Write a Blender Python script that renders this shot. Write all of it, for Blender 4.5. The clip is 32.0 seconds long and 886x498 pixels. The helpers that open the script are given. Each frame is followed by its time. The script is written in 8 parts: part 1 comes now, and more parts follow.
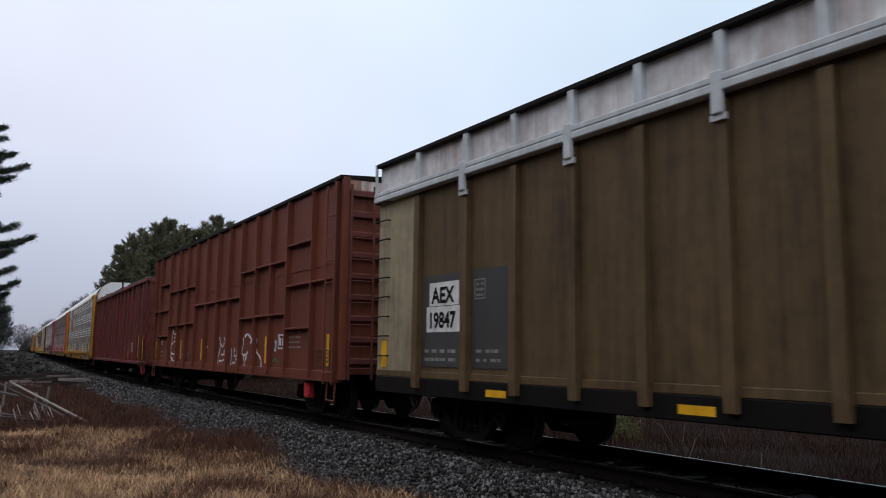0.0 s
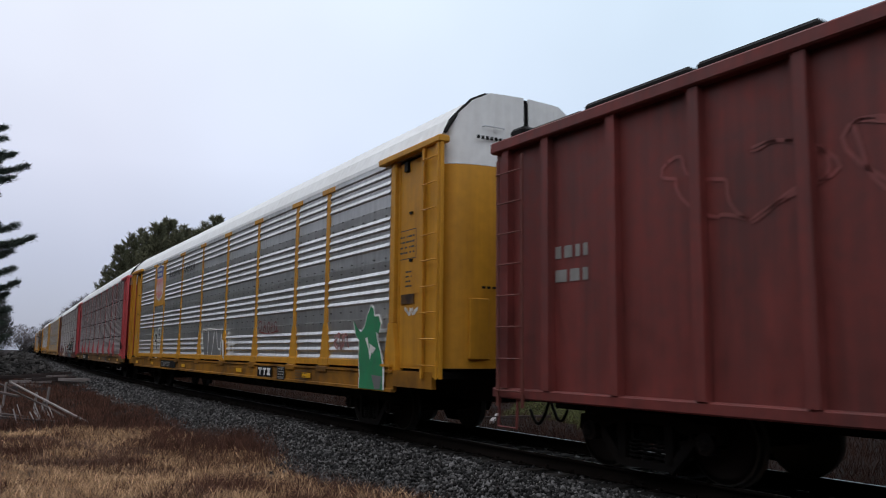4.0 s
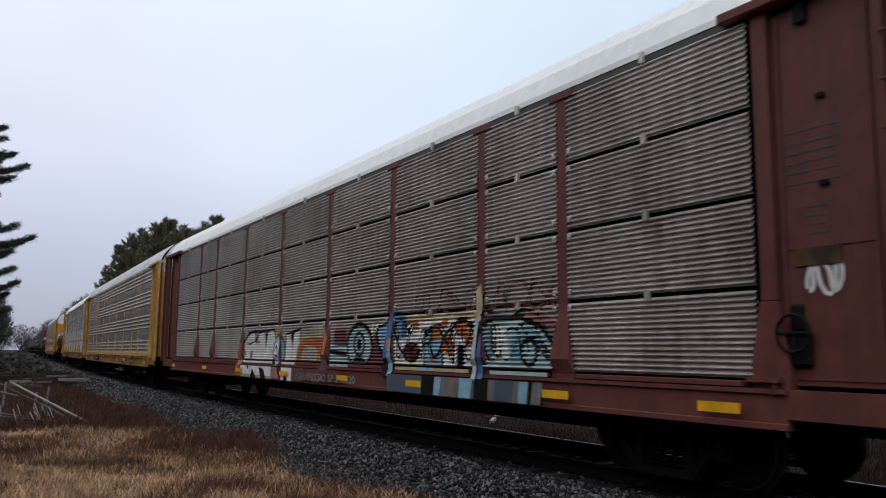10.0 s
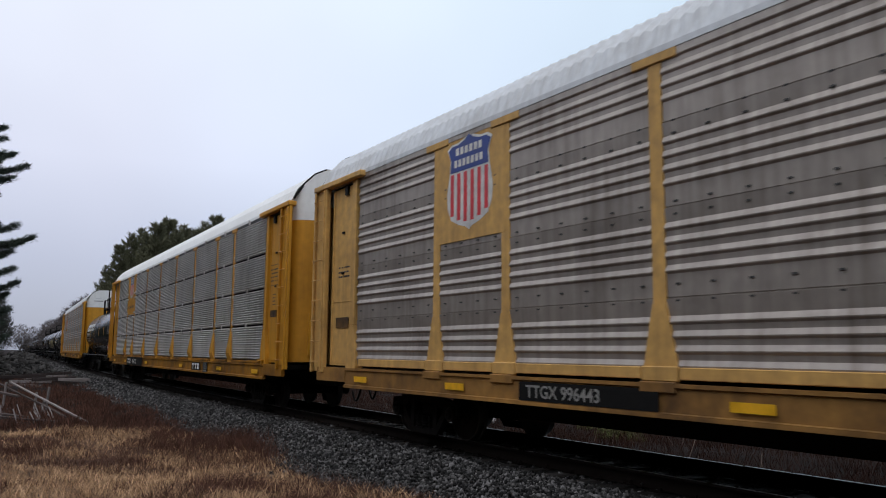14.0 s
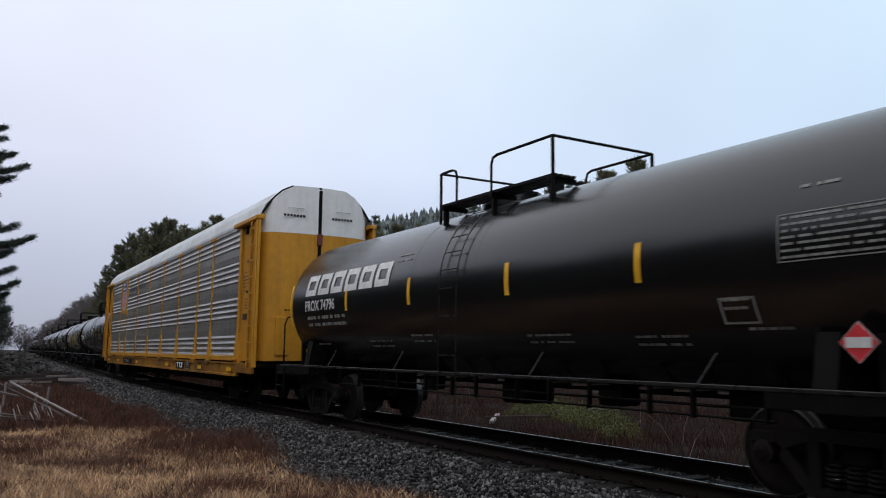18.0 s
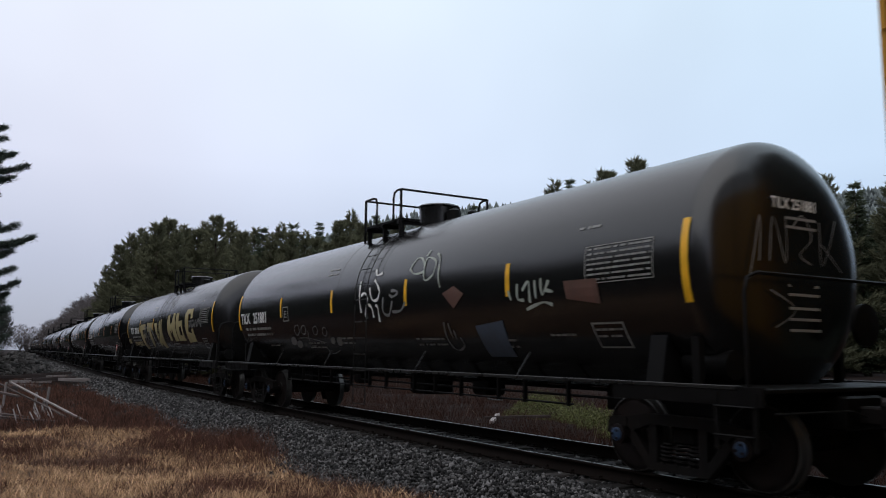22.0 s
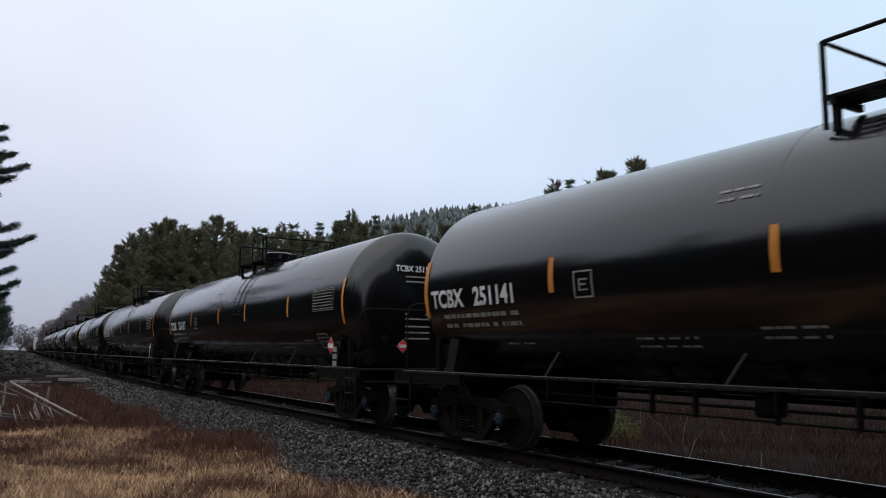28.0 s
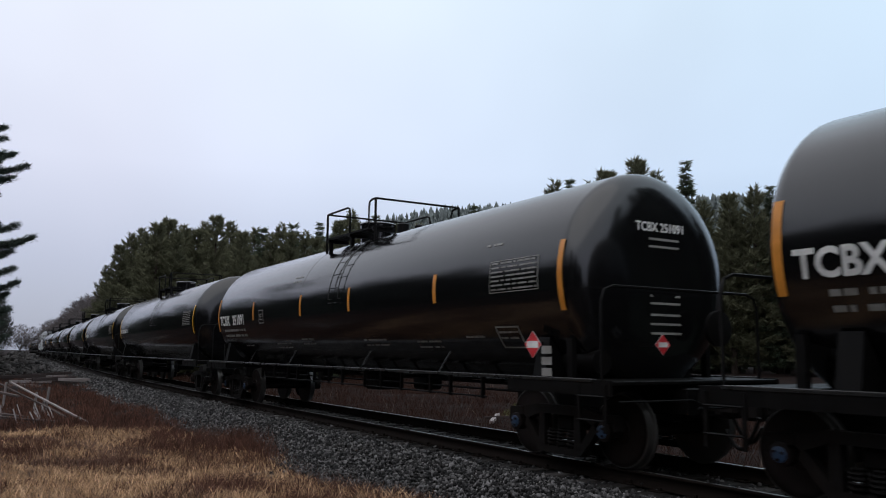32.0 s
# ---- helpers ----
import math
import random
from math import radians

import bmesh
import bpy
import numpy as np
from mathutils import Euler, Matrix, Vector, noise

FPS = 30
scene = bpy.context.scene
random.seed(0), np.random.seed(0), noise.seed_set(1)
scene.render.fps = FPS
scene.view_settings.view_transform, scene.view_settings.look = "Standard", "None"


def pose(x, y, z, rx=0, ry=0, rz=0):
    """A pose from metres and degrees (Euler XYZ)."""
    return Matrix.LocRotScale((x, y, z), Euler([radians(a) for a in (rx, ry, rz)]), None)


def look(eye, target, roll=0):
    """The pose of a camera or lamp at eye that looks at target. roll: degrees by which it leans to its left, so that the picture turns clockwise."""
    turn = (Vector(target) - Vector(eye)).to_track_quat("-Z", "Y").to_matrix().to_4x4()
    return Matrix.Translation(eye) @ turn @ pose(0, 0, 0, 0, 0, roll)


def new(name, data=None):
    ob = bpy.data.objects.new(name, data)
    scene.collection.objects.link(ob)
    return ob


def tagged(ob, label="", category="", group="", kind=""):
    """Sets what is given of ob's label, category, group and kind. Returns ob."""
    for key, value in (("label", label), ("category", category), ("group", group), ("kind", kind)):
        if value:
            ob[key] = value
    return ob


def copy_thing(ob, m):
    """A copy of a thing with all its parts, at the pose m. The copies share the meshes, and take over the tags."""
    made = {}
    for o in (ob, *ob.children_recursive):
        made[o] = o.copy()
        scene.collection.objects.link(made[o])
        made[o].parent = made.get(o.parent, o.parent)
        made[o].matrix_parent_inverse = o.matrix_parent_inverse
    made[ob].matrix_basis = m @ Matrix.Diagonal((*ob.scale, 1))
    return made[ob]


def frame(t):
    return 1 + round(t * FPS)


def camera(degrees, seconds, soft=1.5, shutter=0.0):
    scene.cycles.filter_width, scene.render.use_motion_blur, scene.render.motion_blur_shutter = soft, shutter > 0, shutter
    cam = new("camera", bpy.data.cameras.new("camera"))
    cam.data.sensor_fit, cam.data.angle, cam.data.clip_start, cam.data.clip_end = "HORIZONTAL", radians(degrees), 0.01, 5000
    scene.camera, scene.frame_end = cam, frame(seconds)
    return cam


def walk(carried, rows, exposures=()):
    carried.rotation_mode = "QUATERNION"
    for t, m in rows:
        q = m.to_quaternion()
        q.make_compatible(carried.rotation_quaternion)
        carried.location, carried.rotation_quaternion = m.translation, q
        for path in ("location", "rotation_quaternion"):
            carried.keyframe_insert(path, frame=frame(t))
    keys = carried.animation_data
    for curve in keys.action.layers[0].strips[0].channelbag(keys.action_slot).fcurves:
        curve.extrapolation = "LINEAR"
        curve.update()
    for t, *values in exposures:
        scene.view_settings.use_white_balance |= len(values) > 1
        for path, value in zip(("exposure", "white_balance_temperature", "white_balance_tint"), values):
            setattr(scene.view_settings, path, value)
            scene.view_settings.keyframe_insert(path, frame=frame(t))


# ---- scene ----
cam = camera(58.153, 32.0, soft=1.0, shutter=0.12)
EYE = (0.0, 0.0, 1.401)
CAM_POSE = pose(EYE[0], EYE[1], EYE[2], 90 + 7.4145, 0, -32.315) @ pose(0, 0, 0, 0, 0, 0.526)
walk(cam, [(0.0, CAM_POSE), (32.0, CAM_POSE)])

# ---- the railway curve: rail top is z = 0, distance s runs up the line from abreast of the camera
OFFSET, CURVE, CURVE_END = 8.083, 1.2214e-3, 59.5  # a curve to the right that runs out into a straight


def on_track(s, w=0.0):
    a = CURVE * min(s, CURVE_END)
    on = max(s - CURVE_END, 0.0)
    return (OFFSET + (1 - math.cos(a)) / CURVE + (on + 0) * math.sin(a) + w * math.cos(a), math.sin(a) / CURVE + on * math.cos(a) - w * math.sin(a), a)


SPEEDS = (10.909, 10.732, 10.604, 10.689, 10.591, 10.594, 10.755, 10.952, 10.797)  # metres a second, every four seconds


def run(t):
    """Metres that the train has gone at t seconds."""
    gone, speeds = 0.0, SPEEDS
    for i, (v0, v1) in enumerate(zip(speeds[:-1], speeds[1:])):
        q = min(max(t - 4.0 * i, 0.0), 4.0)
        gone += v0 * q + (v1 - v0) * q * q / 8.0
    return gone


# ---- light: a bright overcast sky, and a weak wide sun behind the cloud
world = bpy.data.worlds.new("world")
scene.world = world
world.use_nodes = True
wn, wl = world.node_tree.nodes, world.node_tree.links
wn.clear()
sky = wn.new("ShaderNodeTexSky")
sky.sky_type, sky.sun_disc = "NISHITA", False
sky.sun_elevation, sky.sun_rotation = radians(62), radians(221)
sky_gain = wn.new("ShaderNodeVectorMath")
sky_gain.operation = "SCALE"
sky_gain.inputs["Scale"].default_value = 0.10
coord = wn.new("ShaderNodeTexCoord")
sep = wn.new("ShaderNodeSeparateXYZ")
ramp = wn.new("ShaderNodeValToRGB")
ramp.color_ramp.elements[0].position, ramp.color_ramp.elements[0].color = 0.0, (0.40, 0.43, 0.55, 1)
ramp.color_ramp.elements[1].position, ramp.color_ramp.elements[1].color = 0.42, (0.93, 0.98, 1.10, 1)
e = ramp.color_ramp.elements.new(0.10)
e.color = (0.56, 0.59, 0.74, 1)
e = ramp.color_ramp.elements.new(0.22)
e.color = (0.82, 0.85, 1.01, 1)
e = ramp.color_ramp.elements.new(0.7)
e.color = (1.16, 1.20, 1.31, 1)
e = ramp.color_ramp.elements.new(1.0)
e.color = (1.26, 1.30, 1.40, 1)
cloud = wn.new("ShaderNodeTexNoise")
cloud.inputs["Scale"].default_value, cloud.inputs["Detail"].default_value = 2.2, 3.0
cloud_map = wn.new("ShaderNodeMapRange")
cloud_map.inputs["From Min"].default_value, cloud_map.inputs["From Max"].default_value = 0.3, 0.7
cloud_map.inputs["To Min"].default_value, cloud_map.inputs["To Max"].default_value = 0.93, 1.07
cloud_gain = wn.new("ShaderNodeVectorMath")
cloud_gain.operation = "SCALE"
blend = wn.new("ShaderNodeMix")
blend.data_type = "RGBA"
blend.inputs["Factor"].default_value = 0.88
back = wn.new("ShaderNodeBackground")
back.inputs["Strength"].default_value = 1.02
out = wn.new("ShaderNodeOutputWorld")
wl.new(coord.outputs["Generated"], sep.inputs[0])
wl.new(sep.outputs["Z"], ramp.inputs[0])
wl.new(coord.outputs["Generated"], cloud.inputs["Vector"])
wl.new(cloud.outputs["Fac"], cloud_map.inputs["Value"])
side = wn.new("ShaderNodeMapRange")
side.inputs["From Min"].default_value, side.inputs["From Max"].default_value = 0.15, 0.85
wl.new(sep.outputs["X"], side.inputs["Value"])
tint = wn.new("ShaderNodeMix")
tint.data_type, tint.blend_type = "RGBA", "MULTIPLY"
tint.inputs["B"].default_value = (0.80, 0.95, 1.0, 1)
wl.new(side.outputs["Result"], tint.inputs["Factor"])
wl.new(ramp.outputs["Color"], tint.inputs["A"])
wl.new(tint.outputs["Result"], cloud_gain.inputs[0])
wl.new(cloud_map.outputs["Result"], cloud_gain.inputs["Scale"])
wl.new(sky.outputs["Color"], sky_gain.inputs[0])
wl.new(sky_gain.outputs[0], blend.inputs["A"])
wl.new(cloud_gain.outputs[0], blend.inputs["B"])
wl.new(blend.outputs["Result"], back.inputs["Color"])
wl.new(back.outputs[0], out.inputs["Surface"])

sun = new("sun", bpy.data.lights.new("sun", "SUN"))
sun.data.energy, sun.data.angle, sun.data.color = 0.5, radians(75), (1.0, 0.97, 0.93)
sun.matrix_world = look((-14, -16, 40), (0, 0, 0))
scene.view_settings.exposure = 0.0


# ---- materials
def mat(name, base, rough=0.6, metal=0.0, dirt=(0.05, 0.04, 0.03), dirty=0.3, grain=6.0, streak=True, bump=0.15, island=0.0, coat=0.0, obj_rand=0.0, spec=0.5, leaf=0.0, mottle=1.0, skew=1.0):
    """A weathered surface: base colour, blotches and rain streaks of dirt, fine grain in colour, gloss and relief."""
    m = bpy.data.materials.new(name)
    m.use_nodes = True
    n, l = m.node_tree.nodes, m.node_tree.links
    b = n["Principled BSDF"]
    b.inputs["Metallic"].default_value = metal
    b.inputs["Coat Weight"].default_value = coat
    b.inputs["Specular IOR Level"].default_value = spec
    tc = n.new("ShaderNodeTexCoord")
    big = n.new("ShaderNodeTexNoise")
    big.inputs["Scale"].default_value, big.inputs["Detail"].default_value = 0.7, 5.0
    l.new(tc.outputs["Object"], big.inputs["Vector"])
    fine = n.new("ShaderNodeTexNoise")
    fine.inputs["Scale"].default_value, fine.inputs["Detail"].default_value = grain, 6.0
    l.new(tc.outputs["Object"], fine.inputs["Vector"])
    mapping = n.new("ShaderNodeMapping")
    mapping.inputs["Scale"].default_value = (5.0, 5.0, 0.35) if streak else (1.3, 1.3, 1.3)
    l.new(tc.outputs["Object"], mapping.inputs["Vector"])
    st = n.new("ShaderNodeTexNoise")
    st.inputs["Scale"].default_value, st.inputs["Detail"].default_value = 1.6, 4.0
    l.new(mapping.outputs[0], st.inputs["Vector"])
    add = n.new("ShaderNodeMath")
    add.operation = "MULTIPLY"
    l.new(big.outputs["Fac"], add.inputs[0])
    l.new(st.outputs["Fac"], add.inputs[1])
    rng = n.new("ShaderNodeMapRange")
    rng.inputs["From Min"].default_value, rng.inputs["From Max"].default_value = 0.16, 0.42
    rng.inputs["To Max"].default_value = dirty
    l.new(add.outputs[0], rng.inputs["Value"])
    mix = n.new("ShaderNodeMix")
    mix.data_type = "RGBA"
    mix.inputs["A"].default_value, mix.inputs["B"].default_value = (*base, 1), (*dirt, 1)
    l.new(rng.outputs["Result"], mix.inputs["Factor"])
    val = n.new("ShaderNodeMapRange")
    val.inputs["From Min"].default_value, val.inputs["From Max"].default_value = 0.25, 0.75
    val.inputs["To Min"].default_value, val.inputs["To Max"].default_value = 1 - 0.22 * mottle, 1 + 0.22 * mottle
    l.new(fine.outputs["Fac"], val.inputs["Value"])
    hsv = n.new("ShaderNodeHueSaturation")
    l.new(mix.outputs["Result"], hsv.inputs["Color"])
    source = val.outputs["Result"]
    if island or obj_rand:
        if island:
            src = n.new("ShaderNodeNewGeometry").outputs["Random Per Island"]
        else:
            src = n.new("ShaderNodeObjectInfo").outputs["Random"]
        k = island or obj_rand
        if skew != 1.0:
            pw = n.new("ShaderNodeMath")
            pw.operation = "POWER"
            pw.inputs[1].default_value = skew
            l.new(src, pw.inputs[0])
            src = pw.outputs[0]
        r2 = n.new("ShaderNodeMapRange")
        r2.inputs["To Min"].default_value, r2.inputs["To Max"].default_value = 1 - k, 1 + k
        l.new(src, r2.inputs["Value"])
        mul = n.new("ShaderNodeMath")
        mul.operation = "MULTIPLY"
        l.new(source, mul.inputs[0])
        l.new(r2.outputs["Result"], mul.inputs[1])
        source = mul.outputs[0]
    l.new(source, hsv.inputs["Value"])
    l.new(hsv.outputs["Color"], b.inputs["Base Color"])
    rr = n.new("ShaderNodeMapRange")
    rr.inputs["From Min"].default_value, rr.inputs["From Max"].default_value = 0.3, 0.7
    rr.inputs["To Min"].default_value, rr.inputs["To Max"].default_value = max(0.02, rough - 0.1 * mottle), min(1.0, rough + 0.12 * mottle)
    l.new(fine.outputs["Fac"], rr.inputs["Value"])
    l.new(rr.outputs["Result"], b.inputs["Roughness"])
    if bump:
        bp = n.new("ShaderNodeBump")
        bp.inputs["Strength"].default_value, bp.inputs["Distance"].default_value = bump, 0.02
        l.new(fine.outputs["Fac"], bp.inputs["Height"])
        l.new(bp.outputs[0], b.inputs["Normal"])
    if leaf:
        thin = n.new("ShaderNodeBsdfTranslucent")
        l.new(hsv.outputs["Color"], thin.inputs["Color"])
        both = n.new("ShaderNodeMixShader")
        both.inputs["Fac"].default_value = leaf
        l.new(b.outputs[0], both.inputs[1])
        l.new(thin.outputs[0], both.inputs[2])
        l.new(both.outputs[0], n["Material Output"].inputs["Surface"])
    return m


YELLOW = mat("yellow_paint", (0.56, 0.265, 0.022), 0.5, dirt=(0.27, 0.12, 0.018), dirty=0.5, bump=0.02, spec=0.3, mottle=0.5)
YELLOW_SILL = mat("grimy_yellow_sill_paint", (0.34, 0.15, 0.014), 0.6, dirt=(0.055, 0.03, 0.015), dirty=0.9, bump=0.05, spec=0.2, streak=False)
PALE_SILL = mat("grimy_faded_yellow_paint", (0.34, 0.175, 0.047), 0.65, dirt=(0.085, 0.046, 0.022), dirty=0.9, bump=0.05, spec=0.2, streak=False)
YELLOW_PALE = mat("faded_yellow_paint", (0.58, 0.34, 0.10), 0.65, dirt=(0.22, 0.12, 0.04), dirty=0.4, bump=0.05)
YELLOW_OLD = mat("old_yellow_paint", (0.21, 0.108, 0.032), 0.7, dirt=(0.035, 0.023, 0.017), dirty=1.0, bump=0.08, spec=0.2, streak=False)
REFLECT_ORANGE = mat("reflective_orange_tape", (0.60, 0.23, 0.03), 0.4, dirt=(0.3, 0.12, 0.02), dirty=0.25, bump=0.0)
REFLECT = mat("reflective_yellow_tape", (0.80, 0.42, 0.015), 0.4, dirt=(0.4, 0.2, 0.02), dirty=0.15, bump=0.0)
RED = mat("faded_red_paint", (0.52, 0.085, 0.092), 0.6, dirt=(0.25, 0.045, 0.047), dirty=0.35, bump=0.02, spec=0.3, mottle=0.5)
BROWN = mat("brown_paint", (0.15, 0.046, 0.037), 0.6, dirt=(0.06, 0.027, 0.023), dirty=0.5, bump=0.06, spec=0.25)
BOX_RED = mat("oxide_red_paint", (0.175, 0.050, 0.030), 0.6, dirt=(0.075, 0.025, 0.018), dirty=0.5, bump=0.03, spec=0.22, mottle=0.6)
GON_RED = mat("dark_red_paint", (0.165, 0.029, 0.024), 0.62, dirt=(0.06, 0.02, 0.018), dirty=0.65, bump=0.08)
OLIVE = mat("olive_brown_paint", (0.128, 0.083, 0.041), 0.65, dirt=(0.05, 0.034, 0.02), dirty=0.7, bump=0.05, spec=0.2)
TAN = mat("dusty_tan_paint", (0.33, 0.27, 0.17), 0.75, dirt=(0.10, 0.08, 0.05), dirty=0.7, bump=0.06)
GREY_PAINT = mat("grey_paint", (0.56, 0.585, 0.61), 0.6, dirt=(0.25, 0.22, 0.19), dirty=0.4, bump=0.0, mottle=0.5)
GREY_STAIN = mat("stained_grey_sheet", (0.70, 0.69, 0.69), 0.65, dirt=(0.24, 0.13, 0.09), dirty=0.6, bump=0.1)
DARK_PATCH = mat("dark_grey_paint", (0.05, 0.05, 0.05), 0.6, dirty=0.3, bump=0.03)
WHITE = mat("white_paint", (0.76, 0.77, 0.76), 0.5, dirt=(0.5, 0.48, 0.44), dirty=0.3, bump=0.0, mottle=0.3)
WHITE_RUST = mat("rust_stained_white_paint", (0.68, 0.67, 0.65), 0.6, dirt=(0.24, 0.10, 0.05), dirty=0.9, bump=0.05)
SILVER = mat("galvanised_sheet", (0.70, 0.70, 0.69), 0.36, 0.86, dirt=(0.44, 0.435, 0.42), dirty=0.6, bump=0.0, mottle=0.4)
SILVER_FINE = mat("streaked_galvanised_sheet", (0.64, 0.62, 0.595), 0.38, 0.7, dirt=(0.32, 0.295, 0.265), dirty=0.75, bump=0.02, mottle=0.5)
SILVER_DULL = mat("weathered_galvanised_sheet", (0.40, 0.355, 0.318), 0.45, 0.55, dirt=(0.19, 0.16, 0.138), dirty=0.75, bump=0.0, mottle=0.5)
SILVER_OLD = mat("dirty_galvanised_sheet", (0.60, 0.55, 0.52), 0.36, 0.5, dirt=(0.30, 0.255, 0.23), dirty=0.8, bump=0.03, mottle=0.6)
SILVER_RUST = mat("rusty_galvanised_sheet", (0.36, 0.30, 0.28), 0.42, 0.4, dirt=(0.165, 0.125, 0.11), dirty=0.8, bump=0.03, mottle=0.6)
SILVER_MID = mat("grey_galvanised_sheet", (0.47, 0.455, 0.435), 0.38, 0.74, dirt=(0.27, 0.255, 0.235), dirty=0.7, bump=0.0, mottle=0.5)
TANK = mat("black_tank_paint", (0.0045, 0.0045, 0.005), 0.15, dirt=(0.0075, 0.0073, 0.007), dirty=0.3, bump=0.0, spec=0.66, mottle=0.1)
TANK_OLD = mat("dull_black_tank_paint", (0.007, 0.0068, 0.0068), 0.22, dirt=(0.012, 0.0115, 0.011), dirty=0.4, bump=0.0, spec=0.62, mottle=0.12)
BLACK = mat("black_steel", (0.0032, 0.003, 0.003), 0.55, dirt=(0.006, 0.005, 0.0045), dirty=0.6, bump=0.06, spec=0.12)
RAIL_BAR = mat("worn_black_bar", (0.03, 0.03, 0.03), 0.3, 0.5, dirty=0.2, bump=0.0)
SOOT = mat("grimy_cast_steel", (0.0075, 0.0068, 0.0065), 0.7, dirt=(0.013, 0.009, 0.0075), dirty=0.7, bump=0.15, spec=0.12)
WHEEL = mat("worn_wheel_steel", (0.011, 0.008, 0.0075), 0.55, 0.0, dirt=(0.012, 0.007, 0.006), dirty=0.6, bump=0.05, spec=0.18)
TREAD = mat("bright_wheel_tread", (0.09, 0.088, 0.085), 0.4, 0.7, dirty=0.15, bump=0.0)
BLUE = mat("blue_bearing_cap", (0.02, 0.055, 0.12), 0.45, dirty=0.3, bump=0.0)
RED_SIGN = mat("red_sign_paint", (0.62, 0.035, 0.045), 0.45, dirty=0.1, bump=0.0)
BLUE_SIGN = mat("blue_sign_paint", (0.03, 0.06, 0.25), 0.5, dirty=0.1, bump=0.0)
LETTER = mat("white_lettering", (0.72, 0.72, 0.70), 0.55, dirt=(0.35, 0.33, 0.3), dirty=0.4, bump=0.0)
LETTER_DIM = mat("dim_white_lettering", (0.26, 0.255, 0.24), 0.6, dirty=0.4, bump=0.0)
LETTER_BLACK = mat("black_lettering", (0.006, 0.006, 0.006), 0.75, dirt=(0.012, 0.011, 0.010), dirty=0.3, bump=0.0, spec=0.15)
SPRAY_WHITE = mat("white_spray_paint", (0.80, 0.79, 0.76), 0.6, dirt=(0.5, 0.48, 0.44), dirty=0.35, bump=0.0)
SPRAY_GREY = mat("silver_spray_paint", (0.20, 0.20, 0.20), 0.5, 0.2, dirty=0.3, bump=0.0)
SPRAY_GOLD = mat("pale_gold_spray_paint", (0.42, 0.345, 0.17), 0.5, 0.1, dirt=(0.2, 0.16, 0.08), dirty=0.4, bump=0.0)
SPRAY_BLUE = mat("light_blue_spray_paint", (0.24, 0.44, 0.55), 0.6, dirty=0.2, bump=0.0)
SPRAY_ORANGE = mat("orange_spray_paint", (0.50, 0.15, 0.045), 0.6, dirty=0.3, bump=0.0)
SPRAY_PALE = mat("pale_grey_green_spray_paint", (0.36, 0.39, 0.34), 0.6, dirty=0.3, bump=0.0)
SPRAY_SLATE = mat("slate_blue_spray_paint", (0.075, 0.10, 0.14), 0.6, dirty=0.3, bump=0.0)
SPRAY_GREEN = mat("green_spray_paint", (0.02, 0.22, 0.09), 0.6, dirty=0.2, bump=0.0)
SPRAY_PINK = mat("dusty_pink_spray_paint", (0.36, 0.17, 0.16), 0.6, dirty=0.4, bump=0.0)
SPRAY_TEAL = mat("pale_teal_spray_paint", (0.42, 0.56, 0.56), 0.6, dirty=0.25, bump=0.0)
SPRAY_NAVY = mat("blue_spray_paint", (0.05, 0.13, 0.30), 0.6, dirty=0.4, bump=0.0)
SPRAY_BROWN = mat("brown_spray_paint", (0.12, 0.055, 0.04), 0.6, dirty=0.4, bump=0.0)
SPRAY_MAROON = mat("maroon_spray_paint", (0.17, 0.025, 0.035), 0.6, dirty=0.4, bump=0.0)
SPRAY_CREAM = mat("cream_spray_paint", (0.50, 0.43, 0.24), 0.6, dirty=0.4, bump=0.0)
SPRAY_RED = mat("dull_red_spray_paint", (0.25, 0.06, 0.055), 0.6, dirty=0.4, bump=0.0)
RAIL_SIDE = mat("rusty_rail", (0.010, 0.0072, 0.006), 0.85, dirt=(0.012, 0.009, 0.0075), dirty=0.6, bump=0.2, streak=False, spec=0.06)
RAIL_TOP = mat("polished_rail_head", (0.30, 0.30, 0.30), 0.3, 0.9, dirty=0.1, bump=0.0, streak=False)
TIE = mat("creosoted_tie", (0.02, 0.017, 0.015), 0.75, dirt=(0.10, 0.095, 0.092), dirty=0.6, grain=5, bump=0.5, obj_rand=0.5, streak=False, spec=0.08)
OLD_WOOD = mat("grey_weathered_wood", (0.075, 0.06, 0.057), 0.85, dirt=(0.05, 0.036, 0.033), dirty=0.6, grain=12, bump=0.5, obj_rand=0.35, streak=False, spec=0.08)
PALE_WOOD = mat("pale_split_wood", (0.20, 0.175, 0.17), 0.8, dirt=(0.12, 0.09, 0.08), dirty=0.5, grain=12, bump=0.4, obj_rand=0.3, streak=False)
STONE = mat("crushed_stone", (0.112, 0.108, 0.107), 0.7, dirt=(0.034, 0.031, 0.031), dirty=0.4, grain=30, bump=0.0, island=0.92, skew=2.8, streak=False, spec=0.2)
RUBBLE = mat("dark_rubble", (0.048, 0.045, 0.043), 0.8, dirt=(0.025, 0.021, 0.019), dirty=0.5, grain=14, bump=0.2, island=0.75, streak=False, spec=0.15)
# far darker than the stones: shadow in their gaps is put into this colour
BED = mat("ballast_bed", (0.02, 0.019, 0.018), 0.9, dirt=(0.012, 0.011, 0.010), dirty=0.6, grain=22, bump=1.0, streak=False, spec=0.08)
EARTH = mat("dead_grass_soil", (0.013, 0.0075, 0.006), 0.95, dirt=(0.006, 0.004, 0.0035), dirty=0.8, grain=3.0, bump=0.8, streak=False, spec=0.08)
